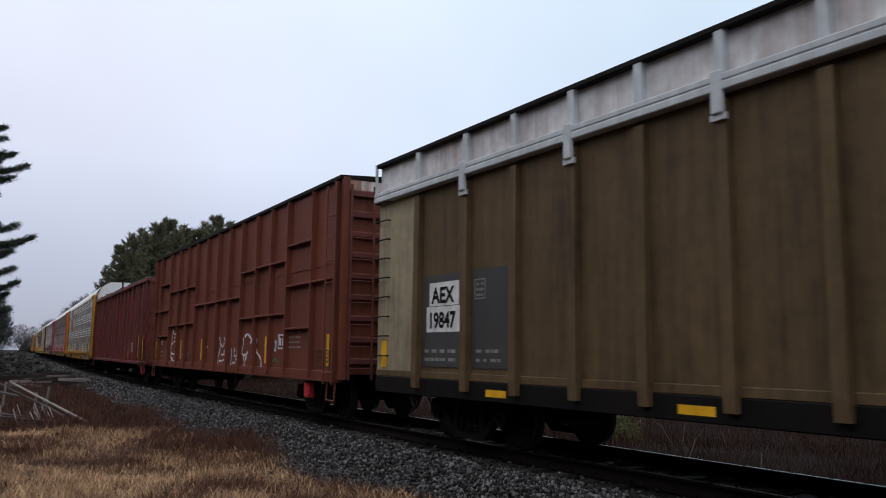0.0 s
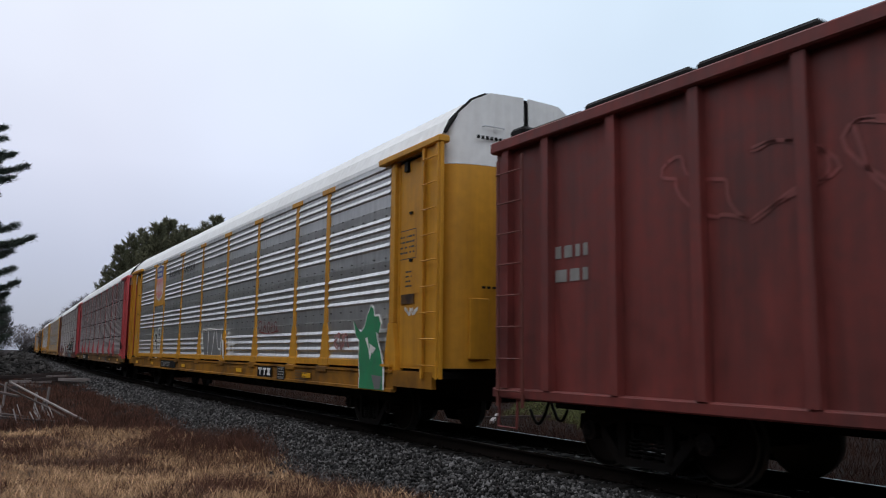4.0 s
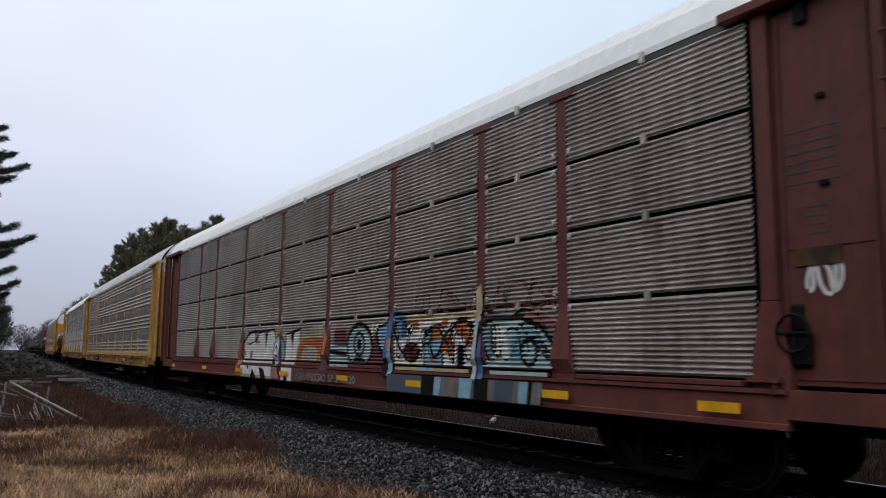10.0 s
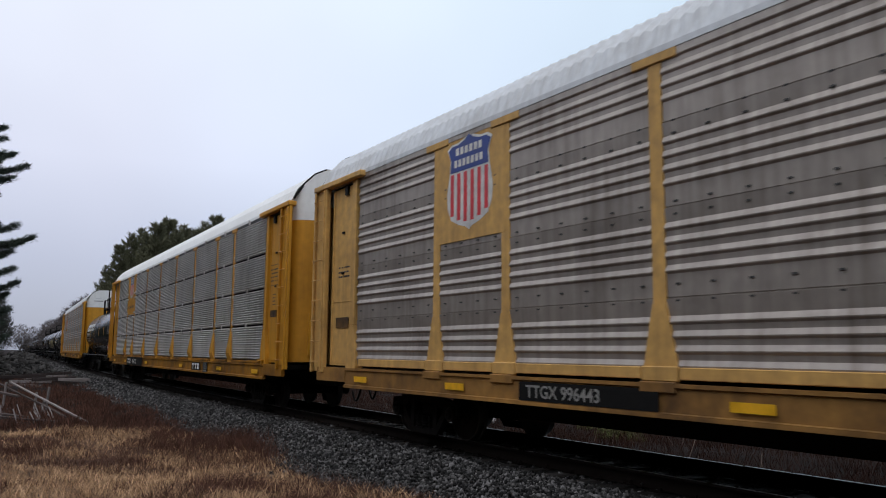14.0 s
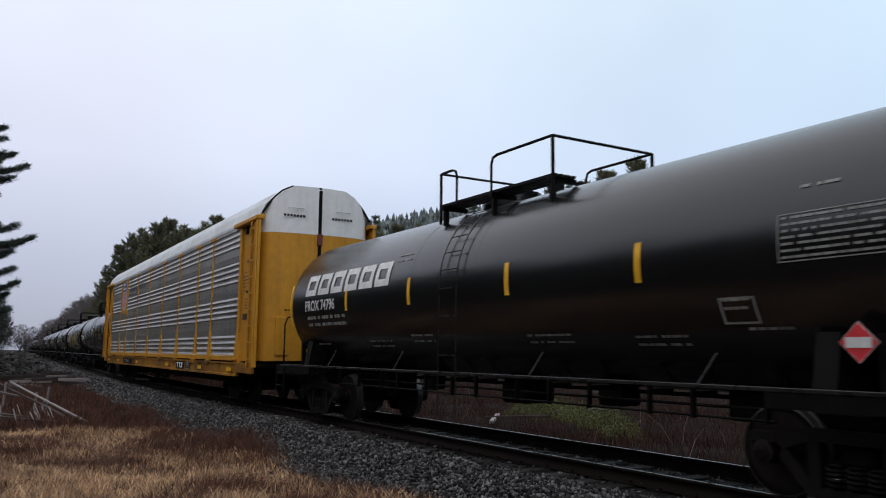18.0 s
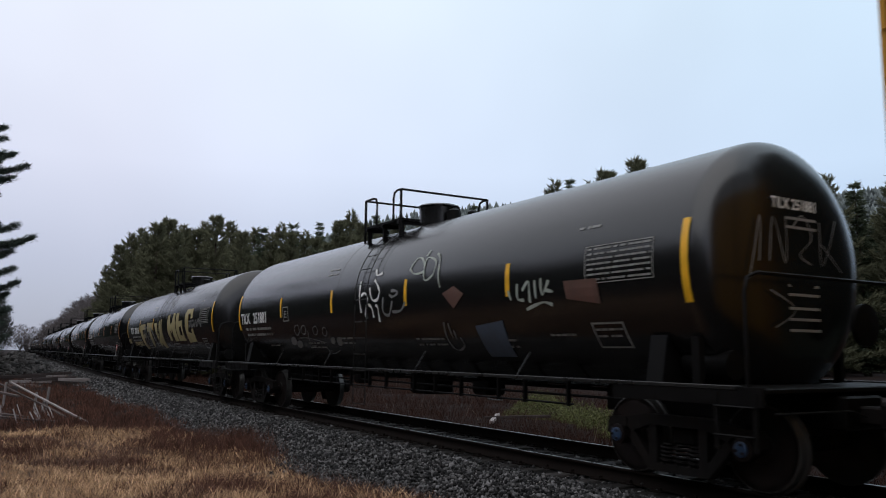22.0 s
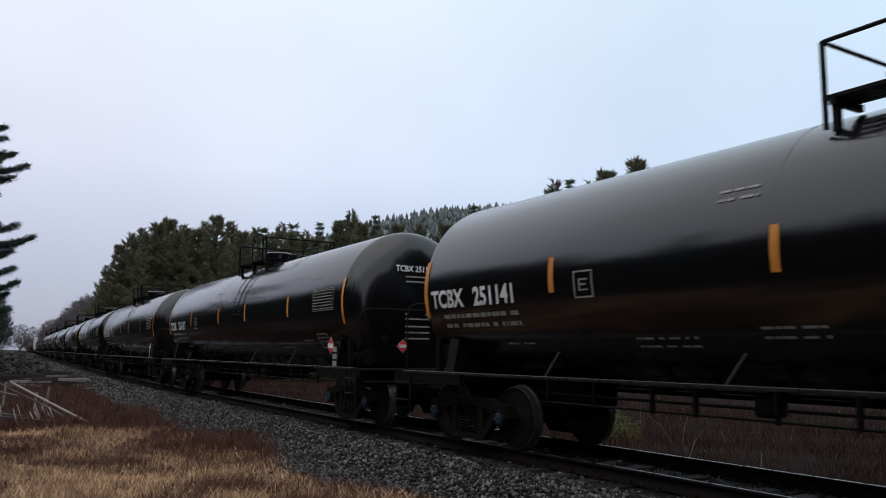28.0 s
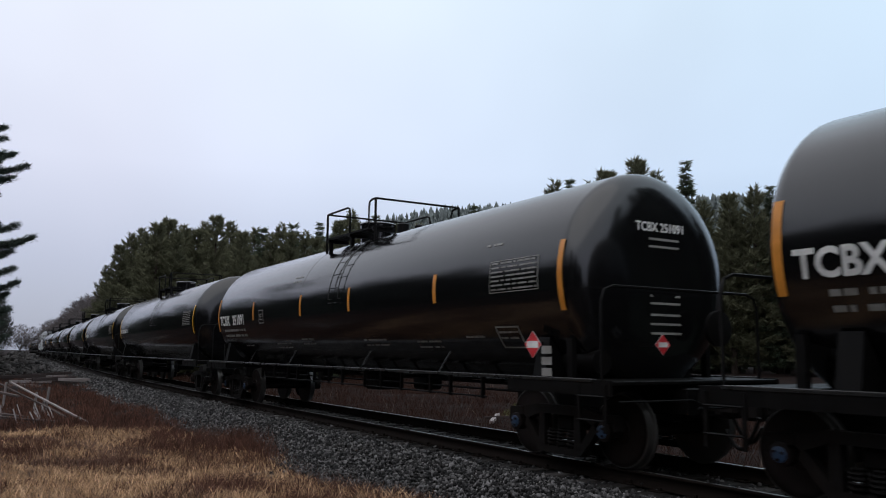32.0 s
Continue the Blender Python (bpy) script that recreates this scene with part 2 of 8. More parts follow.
MAT = mat("matted_dead_grass", (0.11, 0.062, 0.038), 0.95, dirt=(0.025, 0.0135, 0.011), dirty=0.95, grain=24, bump=0.9, streak=False, spec=0.08)
STRAW = mat("straw_grass", (0.64, 0.425, 0.25), 0.85, dirt=(0.22, 0.115, 0.066), dirty=0.75, island=0.65, bump=0.0, streak=False, spec=0.08)
WEED = mat("red_brown_weeds", (0.105, 0.052, 0.037), 0.9, dirt=(0.058, 0.030, 0.023), dirty=0.6, island=0.55, bump=0.0, streak=False, spec=0.08)
BRUSH = mat("red_brown_field_grass", (0.040, 0.0185, 0.0125), 0.9, dirt=(0.022, 0.011, 0.0085), dirty=0.6, island=0.4, bump=0.0, streak=False, spec=0.08)
GREEN_BRUSH = mat("green_shrub_leaves", (0.105, 0.118, 0.044), 0.8, dirt=(0.08, 0.075, 0.035), dirty=0.5, island=0.5, bump=0.0, streak=False, spec=0.08)
BARK = mat("pine_bark", (0.06, 0.045, 0.037), 0.9, grain=10, bump=0.8, spec=0.08)
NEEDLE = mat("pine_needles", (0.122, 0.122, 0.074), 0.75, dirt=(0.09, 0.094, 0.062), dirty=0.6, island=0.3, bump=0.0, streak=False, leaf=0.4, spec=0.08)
NEEDLE_DARK = mat("spruce_needles", (0.085, 0.10, 0.065), 0.75, dirt=(0.06, 0.075, 0.05), dirty=0.6, island=0.4, bump=0.0, streak=False, leaf=0.35, spec=0.08)
TWIG = mat("bare_twigs", (0.115, 0.10, 0.098), 0.9, dirt=(0.08, 0.07, 0.068), dirty=0.5, island=0.4, bump=0.0, streak=False, leaf=0.3, spec=0.08)
TWIG_DARK = mat("dark_bushes", (0.06, 0.062, 0.055), 0.9, dirt=(0.04, 0.042, 0.038), dirty=0.5, island=0.4, bump=0.0, streak=False, leaf=0.3, spec=0.08)
STICK = mat("pale_dry_stalks", (0.22, 0.17, 0.14), 0.9, dirt=(0.1, 0.07, 0.06), dirty=0.5, island=0.5, bump=0.0, streak=False, spec=0.08)
# darker copy of the pine needles, with shade put into the colour
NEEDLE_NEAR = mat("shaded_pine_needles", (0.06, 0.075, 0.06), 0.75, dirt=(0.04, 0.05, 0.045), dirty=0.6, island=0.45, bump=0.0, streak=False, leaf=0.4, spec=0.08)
# distance haze is put into this pale grey-green
HAZED_WOOD = mat("hazed_hill_woods", (0.20, 0.225, 0.215), 0.95, dirt=(0.16, 0.18, 0.17), dirty=0.5, island=0.2, bump=0.0, streak=False, spec=0.08)


# ---- mesh tools
class Shape:
    """Collects verts and faces of one mesh."""

    def __init__(self):
        self.v, self.f, self.mi = [], [], []

    def face(self, pts, k=0):
        n = len(self.v)
        self.v += [tuple(p) for p in pts]
        self.f.append(tuple(range(n, n + len(pts))))
        self.mi.append(k)

    def box(self, x0, x1, y0, y1, z0, z1, c=0.0, k=0):
        if x0 > x1:
            x0, x1 = x1, x0
        if c <= 0:
            n = len(self.v)
            self.v += [(x, y, z) for x in (x0, x1) for y in (y0, y1) for z in (z0, z1)]
            for f in ((0, 1, 3, 2), (4, 6, 7, 5), (0, 4, 5, 1), (2, 3, 7, 6), (0, 2, 6, 4), (1, 5, 7, 3)):
                self.f.append(tuple(n + i for i in f))
                self.mi.append(k)
            return self
        bm = bmesh.new()
        for x in (x0, x1):
            for y in (y0, y1):
                for z in (z0, z1):
                    sx, sy, sz = (c if x == x0 else -c), (c if y == y0 else -c), (c if z == z0 else -c)
                    bm.verts.new((x, y + sy, z + sz)), bm.verts.new((x + sx, y, z + sz)), bm.verts.new((x + sx, y + sy, z))
        bmesh.ops.convex_hull(bm, input=bm.verts)
        bmesh.ops.dissolve_limit(bm, angle_limit=0.02, verts=bm.verts, edges=bm.edges)
        self.merge(bm, k)
        return self

    def merge(self, bm, k=0):
        n = len(self.v)
        bm.verts.index_update()
        self.v += [tuple(v.co) for v in bm.verts]
        for f in bm.faces:
            self.f.append(tuple(n + v.index for v in f.verts))
            self.mi.append(k)
        bm.free()

    def extrude_y(self, profile, y0, y1, closed=True, caps=True, k=0):
        """A profile of (x, z), drawn out from y0 to y1."""
        n, m = len(self.v), len(profile)
        self.v += [(x, y0, z) for x, z in profile] + [(x, y1, z) for x, z in profile]
        for i in range(m if closed else m - 1):
            j = (i + 1) % m
            self.f.append((n + i, n + j, n + m + j, n + m + i))
            self.mi.append(k)
        if closed and caps:
            self.f += [tuple(n + i for i in range(m))[::-1], tuple(n + m + i for i in range(m))]
            self.mi += [k, k]
        return self

    def extrude_x(self, profile, x0, x1, k=0):
        """A closed profile of (y, z), drawn out from x0 to x1."""
        n, m = len(self.v), len(profile)
        self.v += [(x0, y, z) for y, z in profile] + [(x1, y, z) for y, z in profile]
        for i in range(m):
            j = (i + 1) % m
            self.f.append((n + i, n + m + i, n + m + j, n + j))
            self.mi.append(k)
        self.f += [tuple(n + i for i in range(m)), tuple(n + m + i for i in range(m))[::-1]]
        self.mi += [k, k]
        return self

    def tube(self, pts, r, n=8, k=0, closed=False):
        """A pipe along points; r is one radius or one for each point."""
        P = [Vector(p) for p in pts]
        rs = r if isinstance(r, (list, tuple)) else [r] * len(P)
        base = len(self.v)
        side = None
        for i, p in enumerate(P):
            d = (P[min(i + 1, len(P) - 1)] - P[max(i - 1, 0)])
            d = d.normalized() if d.length > 1e-9 else Vector((0, 0, 1))
            if side is None:
                side = d.cross(Vector((0, 0, 1)) if abs(d.z) < 0.9 else Vector((0, 1, 0))).normalized()
            side = (side - d * side.dot(d)).normalized()
            up = d.cross(side)
            for j in range(n):
                a = 2 * math.pi * j / n
                self.v.append(tuple(p + (side * math.cos(a) + up * math.sin(a)) * rs[i]))
        for i in range(len(P) - 1):
            for j in range(n):
                a, b = base + i * n + j, base + i * n + (j + 1) % n
                self.f.append((a, b, b + n, a + n))
                self.mi.append(k)
        self.f += [tuple(base + j for j in range(n))[::-1], tuple(base + (len(P) - 1) * n + j for j in range(n))]
        self.mi += [k, k]
        return self

    def lathe(self, profile, axis="y", at=(0, 0, 0), n=32, k=0, flip=False):
        """Turns a profile of (along, radius) round an axis through at."""
        base, m = len(self.v), len(profile)
        for a, r in profile:
            for j in range(n):
                q = 2 * math.pi * j / n
                c, s = r * math.cos(q), r * math.sin(q)
                p = (c, a, s) if axis == "y" else (a, c, s) if axis == "x" else (c, s, a)
                self.v.append((p[0] + at[0], p[1] + at[1], p[2] + at[2]))
        for i in range(m - 1):
            for j in range(n):
                a, b = base + i * n + j, base + i * n + (j + 1) % n
                self.f.append((a, a + n, b + n, b))
                self.mi.append(k)
        self.f += [tuple(base + j for j in range(n)), tuple(base + (m - 1) * n + j for j in range(n))[::-1]]
        self.mi += [k, k]
        return self

    def mesh(self, name, mats, smooth=None):
        me = bpy.data.meshes.new(name)
        me.from_pydata(self.v, [], self.f)
        for m in (mats if isinstance(mats, (list, tuple)) else [mats]):
            me.materials.append(m)
        if any(self.mi):
            me.polygons.foreach_set("material_index", self.mi)
        bm = bmesh.new()
        bm.from_mesh(me)
        if len(bm.faces) < 60000:
            bmesh.ops.recalc_face_normals(bm, faces=bm.faces)
        bm.to_mesh(me)
        bm.free()
        if smooth:
            me.polygons.foreach_set("use_smooth", [True] * len(me.polygons))
            me.set_sharp_from_angle(angle=radians(smooth))
        me.update()
        return me


def part(name, shape, material, parent, label="", at=None, smooth=None):
    """Links a Shape (or a ready mesh) as one mesh object under its thing."""
    me = shape.mesh(name, material, smooth) if isinstance(shape, Shape) else shape
    ob = new(name, me)
    ob.parent = parent
    if at is not None:
        ob.matrix_basis = at
    if label:
        tagged(ob, label)
    return ob


def thing(name, label, category, group="", at=None, kind=""):
    ob = new(name)
    ob.empty_display_size = 0.3
    if at is not None:
        ob.matrix_basis = at
    return tagged(ob, label, category, group, kind)


TEXT_CACHE = {}


def letters(text, size, bold=0.0, stretch=1.0):
    """The mesh of a word, drawn in the plane x = 0, to be read from the -x side."""
    key = (text, size, bold, stretch)
    if key not in TEXT_CACHE:
        cu = bpy.data.curves.new("word", "FONT")
        cu.body, cu.size, cu.offset, cu.resolution_u = text, size, bold, 3
        ob = new("word", cu)
        me = bpy.data.meshes.new_from_object(ob.evaluated_get(bpy.context.evaluated_depsgraph_get()))
        bpy.data.objects.remove(ob)
        TEXT_CACHE[key] = [(v.co.x * stretch, v.co.y) for v in me.vertices], [tuple(p.vertices) for p in me.polygons]
        bpy.data.meshes.remove(me)
    return TEXT_CACHE[key]


def wrap_flat(x):
    return lambda u, v: (x, -u, v)


def wrap_tank(radius, zc):
    """Bends a flat drawing (u along -y, v up from the tank's axis) round the tank's near side."""
    def f(u, v):
        a = v / radius
        return (-radius * math.cos(a), -u, zc + radius * math.sin(a))
    return f


def lettering(text, size, y, z, wrap, material, parent, name="lettering", bold=0.0, stretch=1.0):
    pts, faces = letters(text, size, bold, stretch)
    if not pts:
        return None
    s = Shape()
    s.v = [wrap(u - y, v + z) for u, v in pts]
    s.f = list(faces)
    s.mi = [0] * len(faces)
    return part(name, s, material, parent)


def decal(quads, wrap, material, parent, name, label=""):
    """Flat paint: quads are (u0, u1, v0, v1), cut fine enough to bend."""
    s = Shape()
    for u0, u1, v0, v1 in quads:
        rows = max(1, int(abs(v1 - v0) / 0.08))
        for i in range(rows):
            a, b = v0 + (v1 - v0) * i / rows, v0 + (v1 - v0) * (i + 1) / rows
            s.face([wrap(u0, a), wrap(u1, a), wrap(u1, b), wrap(u0, b)])
    ob = part(name, s, material, parent, label)
    return tagged(ob, kind="stuff") if len(quads) > 3 else ob


def bars(y, z, width, line, count, seed, bar=0.55):
    """Small print: broken bars, row under row, from y on and from z down."""
    rnd, out_ = random.Random(seed), []
    for i in range(count):
        u = -y
        while u < -y + width:
            w = min(rnd.uniform(0.04, 0.15) * max(1, line / 0.1) ** 0.5, -y + width - u)
            out_.append((u, u + w, z - i * line - line * bar * 0.85, z - i * line))
            u += w + line * (0.2 if rnd.random() < 0.7 else 0.7)
    return out_


def frame_box(y, z, w, h, t=0.02):
    u = -y
    return [(u, u + w, z, z + t), (u, u + w, z + h - t, z + h), (u, u + t, z + t, z + h - t), (u + w - t, u + w, z + t, z + h - t)]


def scrawl(seed, u0, u1, v0, v1, wrap, material, parent, width=0.045, count=4, name="graffiti", label="", loops=2.0):
    """Sprayed lines: looping ribbons, one letter-like figure beside the other."""
    rnd = random.Random(seed)
    s = Shape()
    step = (u1 - u0) / count
    for c in range(count):
        cu, cv = u0 + (c + 0.5) * step, (v0 + v1) / 2
        au, av = step * rnd.uniform(0.4, 0.62), (v1 - v0) / 2 * rnd.uniform(0.7, 1.0)
        f1, f2, p1, p2 = rnd.choice((1, 2)), rnd.choice((1, 2, 3)), rnd.uniform(0, 6.3), rnd.uniform(0, 6.3)
        pts = []
        n = 36
        for i in range(n + 1):
            q = 2 * math.pi * i / n * rnd.uniform(0.98, 1.0) * loops / 2
            pts.append((cu + au * math.sin(f1 * q + p1) + 0.15 * au * math.sin(5 * q), cv + av * math.sin(f2 * q + p2) * 0.85 + 0.15 * av * math.cos(4 * q + p1)))
        base = len(s.v)
        for i in range(n + 1):
            (a, b), (c2, d) = pts[max(i - 1, 0)], pts[min(i + 1, n)]
            l = math.hypot(c2 - a, d - b) or 1
            nx, ny = -(d - b) / l * width / 2, (c2 - a) / l * width / 2
            s.v += [wrap(pts[i][0] - nx, pts[i][1] - ny), wrap(pts[i][0] + nx, pts[i][1] + ny)]
            if i:
                k = base + 2 * i
                s.f.append((k - 2, k, k + 1, k - 1))
                s.mi.append(0)
    return tagged(part(name, s, material, parent, label), kind="stuff")


def strokes(lines, wrap, material, parent, width=0.05, name="graffiti", label=""):
    """Sprayed lines through given points (u, v), rounded between them."""
    s = Shape()
    for line in lines:
        p = [line[0]] + list(line) + [line[-1]]
        pts = []
        for i in range(1, len(p) - 2):
            for k in range(6):
                q = k / 6
                pts.append(tuple(0.5 * (2 * p[i][c] + (p[i + 1][c] - p[i - 1][c]) * q + (2 * p[i - 1][c] - 5 * p[i][c] + 4 * p[i + 1][c] - p[i + 2][c]) * q * q + (3 * p[i][c] - p[i - 1][c] - 3 * p[i + 1][c] + p[i + 2][c]) * q ** 3) for c in (0, 1)))
        pts.append(line[-1])
        base = len(s.v)
        for i, (u, v) in enumerate(pts):
            (a, b), (c2, d) = pts[max(i - 1, 0)], pts[min(i + 1, len(pts) - 1)]
            l = math.hypot(c2 - a, d - b) or 1
            w = width * (0.75 + 0.25 * math.sin(i * 0.7))
            nx, ny = -(d - b) / l * w / 2, (c2 - a) / l * w / 2
            s.v += [wrap(u - nx, v - ny), wrap(u + nx, v + ny)]
            if i:
                k = base + 2 * i
                s.f.append((k - 2, k, k + 1, k - 1))
                s.mi.append(0)
    return tagged(part(name, s, material, parent, label), kind="stuff")


def blob(points, wrap, material, parent, name="graffiti", label="", cuts=(), skip=None):
    """A filled painted figure from its outline (u, v), cut into strips so that it bends."""
    bm = bmesh.new()
    bm.faces.new([bm.verts.new((u, v, 0)) for u, v in points])
    bmesh.ops.triangulate(bm, faces=bm.faces)
    lo, hi = min(p[1] for p in points), max(p[1] for p in points)
    n = 1 if cuts else max(1, int((hi - lo) / 0.1))
    for i in range(1, n):
        bmesh.ops.bisect_plane(bm, geom=bm.verts[:] + bm.edges[:] + bm.faces[:], plane_co=(0, lo + (hi - lo) * i / n, 0), plane_no=(0, 1, 0))
    for v in cuts:
        if lo < v < hi:
            bmesh.ops.bisect_plane(bm, geom=bm.verts[:] + bm.edges[:] + bm.faces[:], plane_co=(0, v, 0), plane_no=(0, 1, 0))
    if skip:
        bmesh.ops.delete(bm, geom=[f for f in bm.faces if skip(f.calc_center_median().y)], context="FACES")
    s = Shape()
    s.merge(bm)
    s.v = [wrap(u, v) for u, v, _ in s.v]
    return part(name, s, material, parent, label)

# ---- running gear
MESHES = {}
WHEELSETS = []  # (wheelset, car centre, place along the car, radius)


def cached(key, make):
    if key not in MESHES:
        MESHES[key] = make()
    return MESHES[key]


def wheelset_mesh(r):
    s = Shape()
    s.tube([(-0.98, 0, 0), (0.98, 0, 0)], 0.085, 12, 0)
    for d in (-1, 1):
        x = 0.72 * d
        s.lathe([(x - 0.075 * d, r + 0.028), (x - 0.04 * d, r + 0.026), (x - 0.035 * d, r + 0.004), (x + 0.06 * d, r - 0.004), (x + 0.065 * d, r - 0.02)], "x", n=36, k=1)
        s.lathe([(x + 0.066 * d, r - 0.02), (x + 0.066 * d, r - 0.07), (x + 0.03 * d, r - 0.09), (x + 0.02 * d, 0.2), (x + 0.08 * d, 0.15), (x + 0.085 * d, 0.09)], "x", n=36, k=0)
    return s.mesh("wheelset", [WHEEL, TREAD], 35)


def cap_mesh():
    s = Shape()
    for d in (-1, 1):
        s.lathe([(0.96 * d, 0.12), (1.09 * d, 0.12), (1.10 * d, 0.085), (1.095 * d, 0.03)], "x", n=18, k=0)
        s.lathe([(1.08 * d, 0.08), (1.112 * d, 0.08), (1.12 * d, 0.065), (1.122 * d, 0.02)], "x", n=18, k=2)
        for j in range(3):
            a = 2 * math.pi * j / 3
            s.tube([(1.105 * d, 0.05 * math.cos(a), 0.05 * math.sin(a)), (1.14 * d, 0.05 * math.cos(a), 0.05 * math.sin(a))], 0.016, 6, k=0)
    return s


def sideframe_mesh(d, base, r):
    """Cast side frame of a three-piece truck: arched top chord, dropped bottom chord, open windows."""
    s = Shape()
    h, z = base / 2, r
    top = [(-h - 0.2, z + 0.02), (-h - 0.17, z + 0.19), (-h + 0.1, z + 0.21), (-0.42, z + 0.27), (0.42, z + 0.27), (h - 0.1, z + 0.21), (h + 0.17, z + 0.19), (h + 0.2, z + 0.02),
           (h + 0.15, z + 0.0), (h + 0.13, z + 0.1), (h - 0.15, z + 0.1), (h - 0.2, z + 0.05), (0.4, z + 0.15), (-0.4, z + 0.15), (-h + 0.2, z + 0.05), (-h + 0.15, z + 0.1), (-h - 0.13, z + 0.1), (-h - 0.15, z)]
    s.extrude_x(top, 0.93 * d, 1.06 * d)
    low = [(-h + 0.2, z + 0.10), (-0.36, z - 0.27), (0.36, z - 0.27), (h - 0.2, z + 0.10), (h - 0.16, z - 0.03), (0.42, z - 0.36), (-0.42, z - 0.36), (-h + 0.16, z - 0.03)]
    s.extrude_x(low, 0.94 * d, 1.05 * d)
    for y in (-0.36, 0.36):
        s.box(0.94 * d, 1.05 * d, y - 0.06, y + 0.06, z - 0.28, z + 0.18)
    for y in (-h, h):
        s.box(0.92 * d, 1.07 * d, y - 0.14, y + 0.14, z + 0.1, z + 0.2)
    return s.mesh("side_frame", SOOT, 30)


def springs_mesh(d, r):
    s = Shape()
    for y in (-0.2, 0.0, 0.2):
        n, pts = 44, []
        for i in range(n + 1):
            a = 2 * math.pi * 5 * i / n
            pts.append(((0.97 + 0.075 * math.cos(a)) * d, y + 0.075 * math.sin(a), r - 0.27 + 0.22 * i / n))
        s.tube(pts, 0.018, 5)
    return s.mesh("spring_nest", SOOT, 60)


def truck(car, centre, at_y, r=0.457, base=1.78, moving=True, cap=SOOT, fancy=True):
    t = part("truck", cached(("bolster", r), lambda: Shape().box(-0.95, 0.95, -0.17, 0.17, r - 0.06, r + 0.14, 0.03).box(-0.3, 0.3, -0.25, 0.25, r + 0.1, r + 0.24, 0.03)
             .box(-0.62, 0.62, -0.72, -0.62, r - 0.1, r + 0.02).box(-0.62, 0.62, 0.62, 0.72, r - 0.1, r + 0.02).mesh("bolster", SOOT)), None, car, at=pose(0, at_y, 0))
    for d in (-1, 1):
        part("side_frame", cached(("frame", d, base, r), lambda: sideframe_mesh(d, base, r)), None, t)
        if fancy:
            part("spring_nest", cached(("spring", d, r), lambda: springs_mesh(d, r)), None, t)
    for y in (-base / 2, base / 2):
        w = part("wheelset", cached(("wheels", r), lambda: wheelset_mesh(r)), None, t, at=pose(0, y, r))
        if cap is not None:
            key = ("wheels_capped", r, cap.name)

            def capped():
                s = Shape()
                s.tube([(-0.98, 0, 0), (0.98, 0, 0)], 0.085, 12, 0)
                for d in (-1, 1):
                    x = 0.72 * d
                    s.lathe([(x - 0.075 * d, r + 0.028), (x - 0.04 * d, r + 0.026), (x - 0.035 * d, r + 0.004), (x + 0.06 * d, r - 0.004), (x + 0.065 * d, r - 0.02)], "x", n=36, k=1)
                    s.lathe([(x + 0.066 * d, r - 0.02), (x + 0.066 * d, r - 0.07), (x + 0.03 * d, r - 0.09), (x + 0.02 * d, 0.2), (x + 0.08 * d, 0.15), (x + 0.085 * d, 0.09)], "x", n=36, k=0)
                c = cap_mesh()
                off = len(s.v)
                s.v += c.v
                s.f += [tuple(i + off for i in f) for f in c.f]
                s.mi += c.mi
                return s.mesh("wheelset", [WHEEL, TREAD, cap], 35)
            w.data = cached(key, capped)
        if moving:
            WHEELSETS.append((w, centre, at_y + y, r, y))
    return t


def coupler_mesh():
    s = Shape()
    s.box(-0.09, 0.09, -0.75, 0.0, 0.72, 0.9, 0.02)
    s.box(-0.17, 0.13, -0.06, 0.2, 0.66, 0.96, 0.04)
    s.box(0.05, 0.18, 0.05, 0.3, 0.7, 0.92, 0.04)
    return s.mesh("coupler", SOOT)


def hose_mesh():
    s = Shape()
    pts = []
    for i in range(13):
        q = i / 12
        pts.append((-0.33, -0.1 + 0.45 * q, 0.72 - 0.36 * math.sin(math.pi * q * 0.85)))
    s.tube(pts, 0.025, 7)
    return s.mesh("air_hose", BLACK, 60)


def couplers(car, half):
    for end in (-1, 1):
        m = pose(0, half, 0) if end > 0 else pose(0, -half, 0, 0, 0, 180)
        part("coupler", cached("coupler", coupler_mesh), None, car, at=m @ pose(0, -0.28, 0))
        part("air_hose", cached("hose", hose_mesh), None, car, at=m @ pose(0, -0.35, 0))


def ladder(car, x, y0, y1, z0, z1, rungs, material, normal="x", depth=0.05):
    """Two stiles and rungs; in the side (normal x) or in the end (normal y)."""
    s = Shape()
    for a in (y0, y1):
        if normal == "x":
            s.box(x - 0.012, x + 0.012, a - 0.025, a + 0.025, z0, z1)
        else:
            s.box(a - 0.025, a + 0.025, x - 0.012, x + 0.012, z0, z1)
    frame_part = part("ladder", s, material, car)
    for i in range(rungs):
        z = z0 + (z1 - z0) * (i + 0.5) / rungs
        ends = [(x - 0.03, y0, z), (x - 0.03, y1, z)] if normal == "x" else [(y0, x, z), (y1, x, z)]
        part("rung", Shape().tube(ends, 0.012, 6), material, frame_part)
    return frame_part


# ---- autoracks
HALF = 13.45  # half the rack's length
POSTS = (-8.77, -6.96, -4.18, -1.40, 1.40, 4.18, 6.96, 8.77)
POCKET = 11.67
BASE, EAVE = 1.14, 4.72


